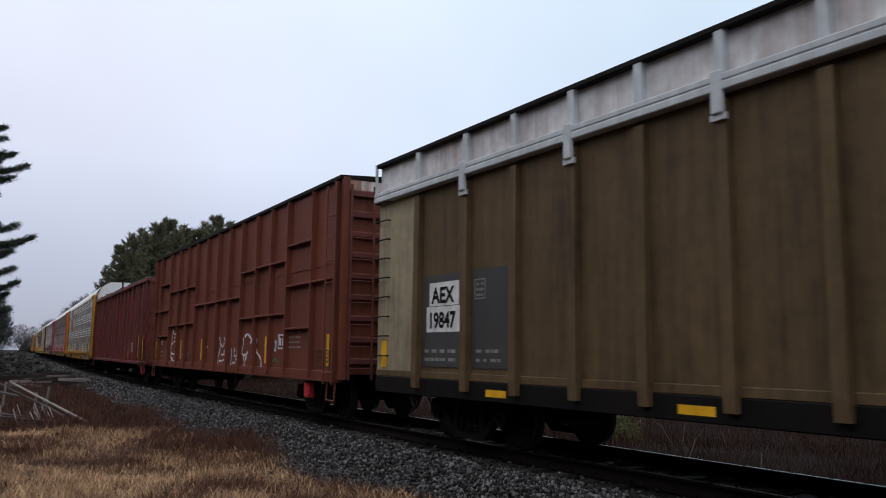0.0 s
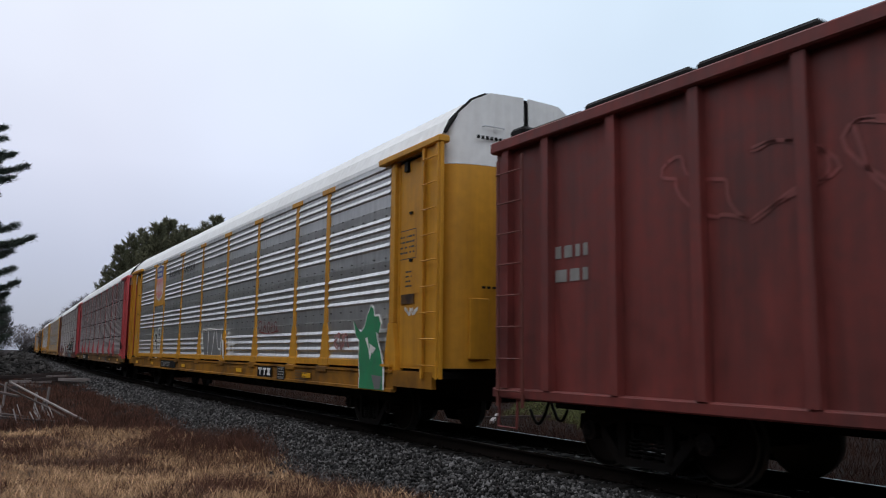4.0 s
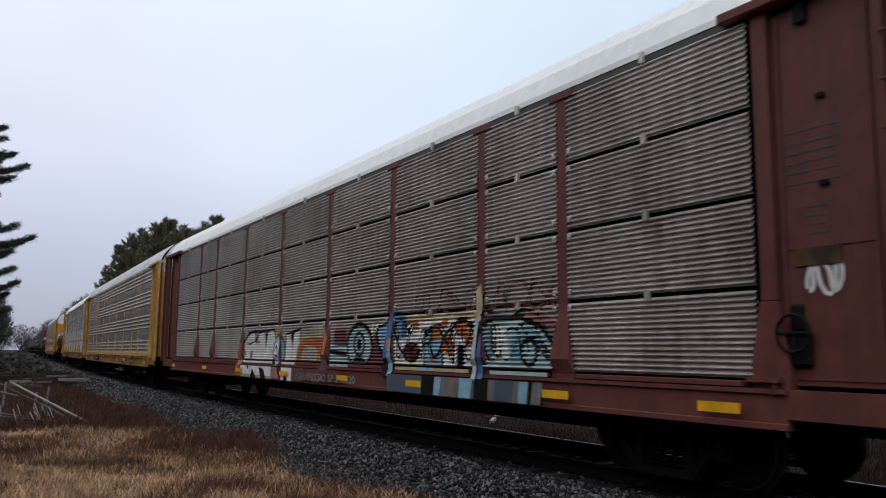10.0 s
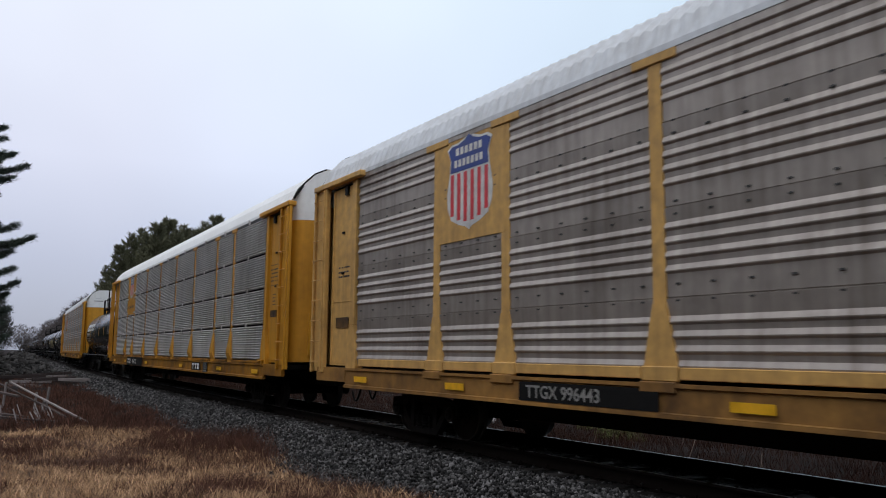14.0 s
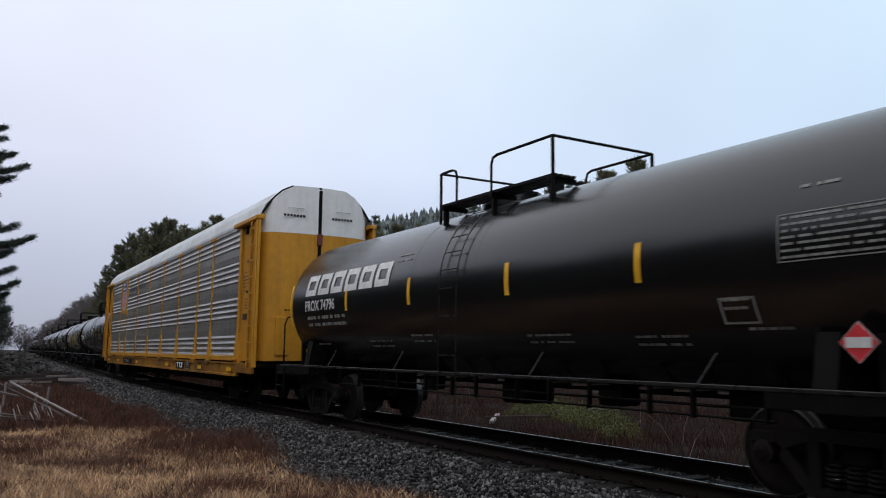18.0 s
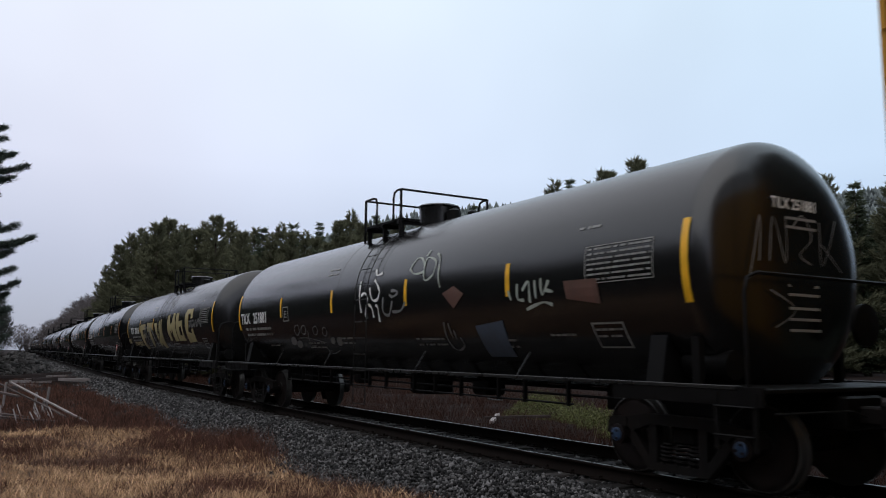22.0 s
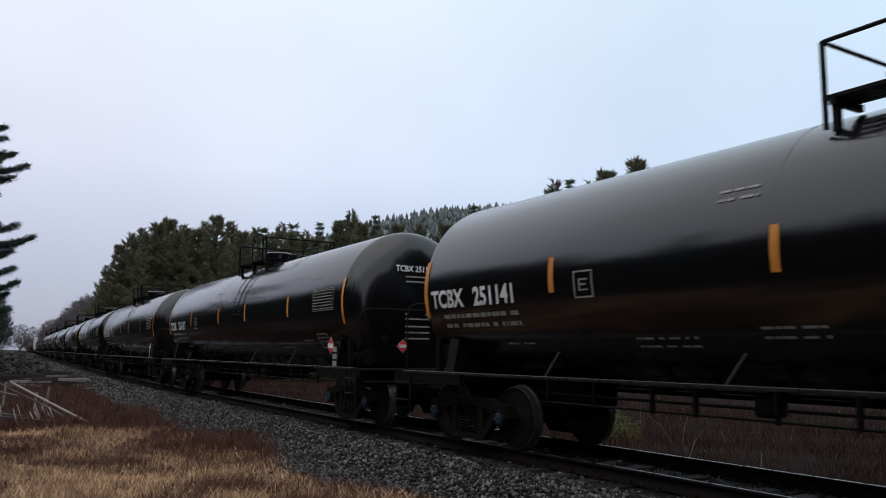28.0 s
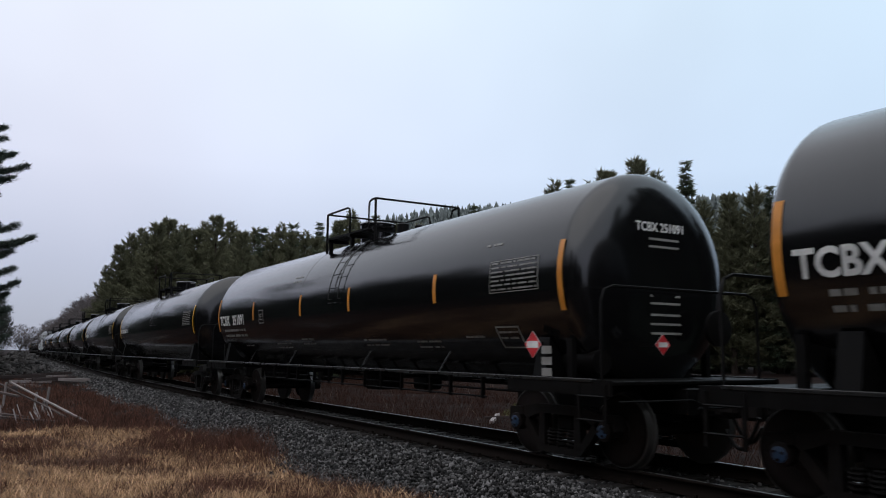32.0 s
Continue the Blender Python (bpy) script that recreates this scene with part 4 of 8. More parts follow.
def racks():
    side = wrap_flat(-1.538)
    a = autorack(66.95, YELLOW, SILVER, "wide", WHITE, sill=YELLOW_SILL, label= "yellow autorack with bright corrugated sheets and white roof", number="TTGX 973372", mark="y", logo=(3.08, 3.98, 1.2, 1.42), slogan=("BUILDING AMERICA", 0.34, 6.15, 4.02, -1.537, 2.22))
    blob([(-0.95, 1.93), (1.12, 1.97), (1.26, 1.87), (1.26, 1.2), (-0.64, 1.2)], side, SPRAY_GREY, a, "graffiti", "grey fill of sprayed letters")
    strokes([[(-1.01, 1.37), (-1.1, 1.79), (-0.88, 2.04), (-0.52, 1.99), (-0.38, 2.05), (0.41, 2.02), (1.01, 2.0), (1.29, 2.02)], [(-0.95, 1.93), (-0.79, 1.44), (-0.64, 1.16), (-0.09, 1.2), (0.42, 1.25), (1.13, 1.13)], [(-0.24, 1.98), (-0.26, 1.51), (-0.29, 1.23)], [(0.41, 1.99), (0.29, 1.5), (0.17, 1.27)], [(0.66, 1.95), (0.84, 1.5), (1.13, 1.44)], [(1.19, 1.87), (1.13, 1.44), (1.19, 1.17)], [(1.77, 1.85), (2.07, 1.87), (2.07, 1.39), (2.35, 1.39), (2.34, 1.72)], [(1.82, 1.59), (2.54, 1.58)], [(1.92, 1.79), (1.92, 1.33)]], wrap_flat(-1.540), SPRAY_WHITE, a, 0.06, label="white sprayed letters")
    blob([(1.29, 1.72), (1.48, 1.68), (1.62, 1.15), (1.44, 1.2)], wrap_flat(-1.562), SPRAY_WHITE, a, "graffiti", "white sprayed wedge")
    strokes([[(4.53, 2.1), (4.56, 1.91), (4.72, 1.93), (4.71, 2.11), (4.53, 2.1)], [(4.9, 1.88), (4.97, 2.1), (5.07, 1.87)], [(4.93, 1.99), (5.05, 1.98)], [(5.2, 2.06), (5.22, 1.86), (5.35, 1.89), (5.33, 2.07), (5.2, 2.06)], [(5.46, 1.85), (5.5, 2.04), (5.6, 1.99), (5.49, 1.95)], [(5.7, 2.07), (5.72, 1.88), (5.85, 1.9), (5.84, 2.07), (5.7, 2.07)], [(4.53, 1.87), (5.24, 1.82), (6.01, 1.87)]], side, SPRAY_RED, a, 0.035, label="thin red sprayed letters")
    strokes([[(-7.69, 1.86), (-7.77, 1.72), (-7.96, 1.67), (-8.16, 1.73), (-8.25, 1.87), (-8.17, 2.01), (-7.97, 2.06), (-7.78, 1.99), (-7.69, 1.86)], [(-7.14, 2.04), (-7.21, 1.91), (-7.37, 1.86), (-7.53, 1.92), (-7.61, 2.06), (-7.54, 2.19), (-7.38, 2.24), (-7.21, 2.17), (-7.14, 2.04)], [(-7.66, 1.47), (-7.73, 1.39), (-7.9, 1.35), (-8.07, 1.38), (-8.15, 1.47), (-8.08, 1.56), (-7.9, 1.59), (-7.73, 1.56), (-7.66, 1.47)], [(-8.13, 1.26), (-7.92, 1.13), (-7.58, 1.14), (-7.46, 1.27)], [(-7.67, 1.77), (-7.28, 1.7), (-7.2, 1.31)]], side, SPRAY_WHITE, a, 0.09, label="white sprayed loops")
    strokes([[(-7.82, 1.86), (-7.86, 1.78), (-7.96, 1.75), (-8.07, 1.78), (-8.12, 1.87), (-8.08, 1.95), (-7.97, 1.98), (-7.86, 1.94), (-7.82, 1.86)], [(-7.26, 2.04), (-7.29, 1.97), (-7.37, 1.94), (-7.45, 1.98), (-7.49, 2.05), (-7.45, 2.13), (-7.37, 2.15), (-7.29, 2.12), (-7.26, 2.04)], [(-7.73, 1.78), (-7.79, 1.54), (-7.66, 1.44)]], wrap_flat(-1.541), LETTER_BLACK, a, 0.08, label="black sprayed loops")
    moose = [(10.64, 0.65), (10.66, 1.01), (10.61, 1.32), (10.62, 1.6), (10.46, 1.71), (10.35, 1.98), (10.52, 1.84), (10.68, 1.75), (10.82, 1.83), (10.94, 2.05), (11.08, 2.21), (11.2, 2.14), (11.22, 2.02), (11.39, 2.02), (11.48, 1.88), (11.4, 1.71), (11.3, 1.75), (11.37, 1.57), (11.48, 1.41), (11.58, 1.14), (11.58, 0.73)]
    moose = [(u, max(v, 0.76)) for u, v in moose]
    blob([(10.95 + (u - 10.95) * 1.1, 1.4 + (v - 1.4) * 1.06 if v > 1.0 else v) for u, v in moose], wrap_flat(-1.611), SPRAY_WHITE, a, "graffiti", "white outline of a sprayed figure")
    blob(moose, wrap_flat(-1.614), SPRAY_GREEN, a, "graffiti", "dark green sprayed figure")
    for pts in [[(10.87, 1.64), (10.97, 1.66), (11.04, 1.47), (11.17, 1.43), (11.08, 1.25), (11.02, 1.45)], [(11.05, 1.55), (11.31, 1.47), (11.19, 1.37), (11.07, 1.45)]]:
        blob(pts, wrap_flat(-1.617), SPRAY_WHITE, a, "graffiti")
    blob([(11.15, 1.01), (11.55, 0.99), (11.49, 0.78), (11.28, 0.76)], wrap_flat(-1.617), SPRAY_GREY, a, "graffiti")
    scrawl(16, 9.3, 9.95, 1.42, 1.8, side, SPRAY_PINK, a, 0.04, 3, label="faint pink sprayed letters")
    scrawl(17, 12.1, 12.55, 2.0, 2.15, wrap_flat(-1.476), SPRAY_WHITE, a, 0.03, 3)
    autorack(95.1, RED, SILVER_RUST, "fine", WHITE, "red autorack with grimy corrugated sheets and white roof", sill=YELLOW_OLD, number_u=7.25, number="TTEX 254860", mark="y", dark_number=True)
    c = autorack(123.5, BROWN, SILVER_OLD, "fine", WHITE, "brown autorack with grimy sheets and sprayed lettering", white_top=WHITE_RUST, stripe_bands=False)
    graffiti_wall(c)
    autorack(151.7, YELLOW_PALE, SILVER_DULL, "wide", GREY_PAINT, sill=PALE_SILL, label= "pale yellow autorack with dull sheets and grey ribbed roof", number="TTGX 996443", mark="y", logo=(3.08, 3.98, 1.15, 1.42), mark_u=5.0, panel_u=7.55)
    autorack(180.1, YELLOW, SILVER_FINE, "fine", WHITE, sill=YELLOW_SILL, label= "yellow autorack with grey close-ribbed sheets and white roof", number="TTGX     964172", number_u=7.45, mark="y", dark_number=True, logo=(2.97, 4.22, 0.9, 0.98), slogan=("BUILDING AMERICA", 0.145, 8.60, 3.28, -1.520, 0.79))
    f = autorack(224.7, YELLOW, SILVER_MID, "wide", GREY_PAINT, sill=YELLOW_SILL, label= "yellow autorack with grey corrugated sheets and ribbed roof", number="TTGX 852607", mark="y", logo=(3.08, 3.98, 1.2, 1.42), slogan=("BUILDING AMERICA", 0.34, 6.15, 4.02, -1.537, 2.22))
    scrawl(21, -6.0, -3.6, 1.35, 1.9, side, SPRAY_GREY, f, 0.02, 8, label="thin sprayed scrawl")
    scrawl(22, -12.6, -12.1, 1.8, 2.6, wrap_flat(-1.476), LETTER_BLACK, f, 0.03, 2, label="black sprayed tag")


def graffiti_wall(c):
    """Large sprayed letters along the lower side, over ribs, sill and post feet."""
    depth = [(1.50 + q, z) for pts in profile_fine() for q, z in pts]
    zs, ds = [z for q, z in depth], [q for q, z in depth]
    cuts = [1.065, 1.12, 1.18] + [z for z in zs if z < 2.5]

    def over(lift):
        return lambda u, v: (-(1.606 if v < 1.12 else float(np.interp(v, zs, ds))) - lift, -u, v)
    gap = lambda v: 1.06 < v < 1.19 or 2.02 < v < 2.06
    level = [0]

    def paint(pts, m):
        level[0] += 1
        blob(pts, over(0.003 + 0.0004 * level[0]), m, c, "graffiti", "large sprayed figure", cuts, gap)

    def on_post(pts, m):
        level[0] += 1
        lift = 0.003 + 0.0004 * level[0]
        foot = lambda u, v: (-float(np.interp(v, [1.0, 1.05, 1.16, 1.34, 1.95], [1.606, 1.606, 1.535, 1.60, 1.514])) - lift, -u, v)
        blob(pts, foot, m, c, "graffiti", "sprayed figure on a post")

    def rail(u0, u1, m):
        level[0] += 1
        blob([(u0, 1.112), (u1, 1.112), (u1, 1.163), (u0, 1.163)], wrap_flat(-1.563 - 0.0002 * level[0]), m, c, "graffiti", "sprayed paint on the rail")
    disc = lambda u, v, a, b: [(u + a * math.cos(k * 0.5236), v + b * math.sin(k * 0.5236)) for k in range(12)]
    # white letters
    paint([(-4.08, 1.2), (-4.06, 1.66), (-3.7, 1.88), (-3.3, 1.92), (-2.6, 1.9), (-1.75, 1.93), (-1.62, 1.7), (-1.62, 1.2)], LETTER_BLACK)
    paint([(-4.02, 1.2), (-4.0, 1.6), (-3.72, 1.78), (-3.3, 1.86), (-2.96, 1.70), (-2.8, 1.84), (-2.3, 1.86), (-2.24, 1.75), (-2.2, 1.86), (-1.78, 1.88), (-1.68, 1.66), (-1.68, 1.2)], SPRAY_WHITE)
    paint([(-1.05, 1.2), (-1.0, 1.8), (-.05, 1.92), (-.1, 1.5), (-.12, 1.2)], LETTER_BLACK)
    paint([(-1.0, 1.2), (-.95, 1.76), (-.68, 1.79), (-.56, 1.45), (-.46, 1.80), (-.1, 1.86), (-.16, 1.45), (-.17, 1.2)], SPRAY_WHITE)
    for pts in ([(-3.86, 1.58), (-3.6, 1.60), (-3.34, 1.64), (-3.3, 1.60), (-3.6, 1.55)], [(-3.22, 1.62), (-3.1, 1.88), (-2.98, 1.7), (-3.0, 1.58)], [(-2.42, 1.84), (-2.34, 1.42), (-2.24, 1.82)], [(-3.5, 1.2), (-3.5, 1.34), (-3.4, 1.44), (-3.36, 1.38), (-3.4, 1.2)], [(-3.96, 1.42), (-3.98, 1.3), (-3.86, 1.28), (-3.86, 1.3), (-3.92, 1.32), (-3.92, 1.42)]):
        paint(pts, LETTER_BLACK)
    paint(disc(-3.02, 1.79, .16, .08), SPRAY_PINK)
    paint([(-3.2, 1.62), (-3.1, 1.58), (-2.8, 1.6), (-2.78, 1.65)], SPRAY_ORANGE)
    paint([(-4.02, .76), (-4.02, 1.04), (-1.62, 1.04), (-1.62, .76)], SPRAY_WHITE)
    paint([(-1.0, .76), (-1.0, 1.04), (-.27, 1.04), (-.31, .76)], SPRAY_WHITE)
    paint([(-4.02, .76), (-4.02, .84), (-1.62, .82), (-1.62, .76)], SPRAY_CREAM)
    for pts in ([(-3.2, .76), (-3.06, .98), (-2.8, .80), (-2.8, .76)], [(-2.4, .76), (-2.55, 1.02), (-2.2, .98), (-2.05, .76)], [(-.82, .76), (-.76, .98), (-.6, .76)], [(-3.5, 1.04), (-3.46, .95), (-3.36, .95), (-3.34, 1.04)]):
        paint(pts, LETTER_BLACK)
    for a_, b_, m in ((-3.95, -1.72, SPRAY_WHITE), (-1.1, -.26, SPRAY_WHITE), (1.64, 2.5, SPRAY_TEAL), (4.44, 6.7, SPRAY_CREAM), (5.2, 5.6, SPRAY_BLUE), (7.24, 8.5, SPRAY_TEAL)):
        rail(a_, b_, m)
    paint([(-1.66, .78), (-1.68, 1.04), (-1.3, 1.04), (-1.12, .78)], SPRAY_PINK)
    paint(disc(-1.38, 1.4, .42, .36), LETTER_BLACK)
    paint(disc(-1.38, 1.4, .38, .32), SPRAY_BLUE)
    on_post(disc(-1.40, 1.4, .2, .34), SPRAY_BLUE)
    on_post(disc(-1.40, 1.4, .13, .2), SPRAY_WHITE)
    on_post(disc(-1.40, 1.4, .09, .15), LETTER_BLACK)
    on_post(disc(-1.40, 1.4, .05, .09), SPRAY_WHITE)
    on_post([(-1.5, 1.8), (-1.3, 1.8), (-1.32, 2.0), (-1.47, 2.0)], SPRAY_ORANGE)
    on_post([(-4.36, 1.05), (-4.28, 1.6), (-4.1, 1.62), (-4.0, 1.05)], SPRAY_ORANGE)
    paint([(-4.5, .78), (-4.4, 1.04), (-4.05, 1.04), (-4.0, .78)], SPRAY_ORANGE)
    # orange arch and brown figures
    paint([(-.3, 1.2), (-.2, 1.5), (.1, 1.7), (.6, 1.76), (1.3, 1.72), (1.3, 1.2)], SPRAY_CREAM)
    paint([(-.28, 1.2), (-.18, 1.47), (.1, 1.66), (.6, 1.71), (1.3, 1.67), (1.3, 1.25), (1.05, 1.2)], SPRAY_ORANGE)
    paint([(.0, 1.2), (.08, 1.42), (.3, 1.53), (.75, 1.52), (1.0, 1.4), (.9, 1.2)], SPRAY_CREAM)
    paint([(.04, 1.2), (.14, 1.4), (.32, 1.49), (.72, 1.48), (.9, 1.38), (.82, 1.2)], SILVER_OLD)
    paint([(-.3, .76), (-.3, 1.04), (.45, 1.04), (.36, .76)], SPRAY_BROWN)
    paint([(.45, .8), (.45, 1.04), (2.3, 1.04), (2.3, .8)], BROWN)
    on_post([(1.2, .98), (1.24, 1.28), (1.33, 1.38), (1.47, 1.36), (1.58, 1.1), (1.6, .98)], SPRAY_BROWN)
    on_post([(1.32, 1.34), (1.30, 1.72), (1.40, 1.8), (1.5, 1.66), (1.46, 1.34)], SPRAY_ORANGE)
    paint([(1.6, 1.2), (1.6, 1.55), (2.0, 1.5), (2.5, 1.5), (2.5, 1.2)], SPRAY_TEAL)
    paint([(1.75, 1.56), (1.8, 1.85), (2.3, 1.85), (2.4, 1.56)], SPRAY_MAROON)
    paint([(1.6, 1.36), (1.6, 1.44), (2.4, 1.4), (2.4, 1.32)], LETTER_BLACK)
    # ringed eye
    paint([(3.0, 1.2), (3.5, 1.92), (3.9, 1.92), (4.0, 1.2)], SPRAY_CREAM)
    paint([(3.35, 1.2), (3.55, 1.7), (3.75, 1.75), (4.2, 1.2)], SPRAY_MAROON)
    paint(disc(2.95, 1.52, .58, .44), LETTER_BLACK)
    paint(disc(2.95, 1.50, .50, .37), SPRAY_TEAL)
    paint(disc(2.95, 1.54, .25, .24), LETTER_BLACK)
    paint(disc(2.95, 1.54, .18, .18), SPRAY_TEAL)
    paint(disc(2.95, 1.54, .1, .11), LETTER_BLACK)
    paint([(2.65, 1.22), (2.8, 1.3), (3.1, 1.3), (3.25, 1.22)], LETTER_BLACK)
    for k in range(3):
        paint([(3.42 + k * .17, 1.76), (3.47 + k * .17, 1.9), (3.55 + k * .17, 1.9), (3.5 + k * .17, 1.76)], SPRAY_WHITE)
    paint([(3.62, 1.74), (3.7, 1.86), (4.1, 1.92), (4.1, 1.4), (3.95, 1.28), (3.72, 1.5)], LETTER_BLACK)
    paint([(3.7, 1.74), (3.76, 1.82), (4.1, 1.88), (4.1, 1.48), (3.95, 1.38), (3.8, 1.52)], SPRAY_BLUE)
    on_post([(4.05, 1.3), (4.1, 1.9), (4.27, 2.15), (4.27, 1.3)], SPRAY_NAVY)
    on_post([(3.98, 1.0), (4.05, 1.3), (4.27, 1.3), (4.22, 1.0)], LETTER_BLACK)
    on_post([(4.22, 1.0), (4.2, 1.6), (4.27, 1.65), (4.4, 1.05)], SPRAY_BLUE)
    on_post(disc(4.2, 1.55, .06, .1), SPRAY_ORANGE)
    # blue and white letters
    paint([(4.3, 1.2), (4.35, 1.78), (4.9, 1.86), (5.4, 1.96), (6.85, 1.92), (6.9, 1.2)], SPRAY_WHITE)
    paint([(4.3, 1.9), (4.4, 2.0), (5.1, 2.02), (5.9, 1.95), (6.8, 2.02), (6.84, 1.9), (5.4, 1.9)], SPRAY_CREAM)
    paint([(4.3, 1.6), (4.35, 2.15), (4.75, 2.0), (4.8, 1.65)], SPRAY_NAVY)
    paint([(4.4, 1.65), (4.45, 1.95), (4.6, 1.95), (4.6, 1.65)], SPRAY_BLUE)
    paint(disc(4.95, 1.4, .3, .17), LETTER_BLACK)
    paint(disc(4.97, 1.4, .25, .14), SPRAY_MAROON)
    paint([(5.36, 1.2), (5.36, 1.66), (5.58, 1.80), (5.92, 1.75), (5.97, 1.2)], LETTER_BLACK)
    paint([(5.4, 1.2), (5.4, 1.62), (5.6, 1.74), (5.88, 1.7), (5.92, 1.2)], SPRAY_BLUE)
    paint([(6.35, 1.2), (6.36, 1.52), (6.55, 1.52), (6.56, 1.2)], LETTER_BLACK)
    paint([(6.1, 1.72), (6.45, 1.92), (6.8, 1.84), (6.8, 1.76), (6.45, 1.82)], LETTER_BLACK)
    for u, v, a in ((6.15, 1.46, .14), (6.72, 1.6, .15), (6.0, 1.85, .1), (5.6, 1.62, .07), (5.65, 1.3, .08), (7.62, 1.82, .12), (7.55, 1.32, .14), (8.4, 1.35, .08), (7.1, 1.6, .07)):
        paint(disc(u, v, a, a * .8), SPRAY_ORANGE)
    for u, v, a in ((5.75, 1.72, .13), (6.05, 1.55, .16), (6.5, 1.75, .14), (7.45, 1.55, .12), (8.3, 1.75, .12), (5.1, 1.85, .1)):
        paint([(u - a, v - a * .7), (u - a * .9, v + a * .8), (u + a, v + a * .7), (u + a * .9, v - a * .8)], SPRAY_ORANGE)
    strokes([[(4.4, 1.85), (4.6, 1.95), (4.95, 1.7)], [(5.3, 1.3), (5.4, 1.7), (5.8, 1.8), (5.95, 1.6)], [(6.1, 1.6), (6.4, 1.9), (6.75, 1.85)], [(6.9, 1.3), (6.95, 1.9), (7.3, 1.98)], [(7.7, 1.85), (8.0, 1.98), (8.35, 1.9)], [(8.0, 1.3), (8.0, 1.5), (8.25, 1.6), (8.4, 1.45)]], over(0.04), LETTER_BLACK, c, 0.06, label="black outlines of sprayed letters")
    on_post([(6.88, 1.85), (6.88, 2.3), (7.0, 2.4), (7.04, 2.1), (7.0, 1.85)], SPRAY_CREAM)
    on_post([(6.84, 1.0), (6.88, 1.85), (6.95, 1.85), (6.95, 1.0)], SPRAY_TEAL)
    on_post([(7.0, 1.0), (7.0, 1.5), (7.05, 1.7), (7.14, 1.0)], SPRAY_NAVY)
    paint([(7.02, 1.2), (7.02, 1.82), (7.3, 1.92), (8.0, 1.9), (8.4, 1.76), (8.66, 1.5), (8.66, 1.2)], LETTER_BLACK)
    paint([(7.07, 1.2), (7.07, 1.76), (7.3, 1.86), (7.95, 1.84), (8.35, 1.72), (8.6, 1.5), (8.6, 1.2)], SPRAY_TEAL)
    paint([(7.1, 1.25), (7.12, 1.7), (7.28, 1.78), (7.3, 1.25)], SPRAY_BLUE)
    paint([(7.7, 1.3), (7.7, 1.6), (7.95, 1.62), (7.95, 1.3)], SPRAY_BLUE)
    paint([(7.3, 1.3), (7.32, 1.8), (7.6, 1.75), (7.7, 1.3)], SPRAY_WHITE)
    paint([(7.95, 1.5), (7.95, 1.72), (8.3, 1.7), (8.45, 1.5)], SPRAY_BLUE)
    paint(disc(8.12, 1.42, .2, .2), LETTER_BLACK)
    paint(disc(8.12, 1.42, .14, .14), SPRAY_TEAL)
    paint([(7.25, 1.45), (7.25, 1.78), (7.3, 1.78), (7.3, 1.45)], LETTER_BLACK)
    paint([(8.0, 1.88), (8.3, 1.98), (8.66, 1.8), (8.66, 1.65), (8.4, 1.8)], SPRAY_PINK)
    # the sill below
    paint([(4.3, .76), (4.3, 1.04), (6.95, 1.04), (6.95, .76)], SPRAY_SLATE)
    for a, b, m in ((5.45, 5.85, LETTER_BLACK), (5.85, 6.05, SPRAY_BLUE), (6.05, 6.55, SPRAY_GREY), (6.3, 6.42, SPRAY_PINK), (6.55, 6.9, SPRAY_BLUE), (6.95, 7.3, LETTER_BLACK), (7.3, 8.5, SPRAY_GREY), (7.45, 7.9, SPRAY_SLATE), (8.0, 8.2, SPRAY_BLUE), (8.2, 8.3, LETTER_BLACK)):
        paint([(a, .76), (a + .03, 1.04), (b + .02, 1.04), (b - .04, .76)], m)
    w2 = wrap_flat(-1.645)
    scrawl(70, 0.05, 1.6, 0.78, 0.98, w2, LETTER_DIM, c, 0.022, 7, label="thin white sprayed line of letters")
    lettering("SP 516620", 0.2, -1.75, 0.82, w2, LETTER_DIM, c, "car_number", 0.004, 1.5)
    scrawl(71, 4.4, 8.6, 1.22, 1.9, over(0.05), LETTER_BLACK, c, 0.03, 7)
    scrawl(73, 5.0, 8.6, 1.95, 2.4, over(0.004), SPRAY_MAROON, c, 0.03, 7)
    scrawl(74, 0.9, 1.4, 1.75, 1.95, wrap_flat(-1.64), SPRAY_CREAM, c, 0.03, 3)
    scrawl(75, 12.1, 12.4, 1.9, 2.3, wrap_flat(-1.476), SPRAY_WHITE, c, 0.04, 1)
    for u in (-11.3, -7.4, -4.05, -.75, 2.45, 5.2, 8.75, 11.2):
        decal([(u - .25, u + .25, .86, .96)], wrap_flat(-1.65), REFLECT, c, "reflective_tape")


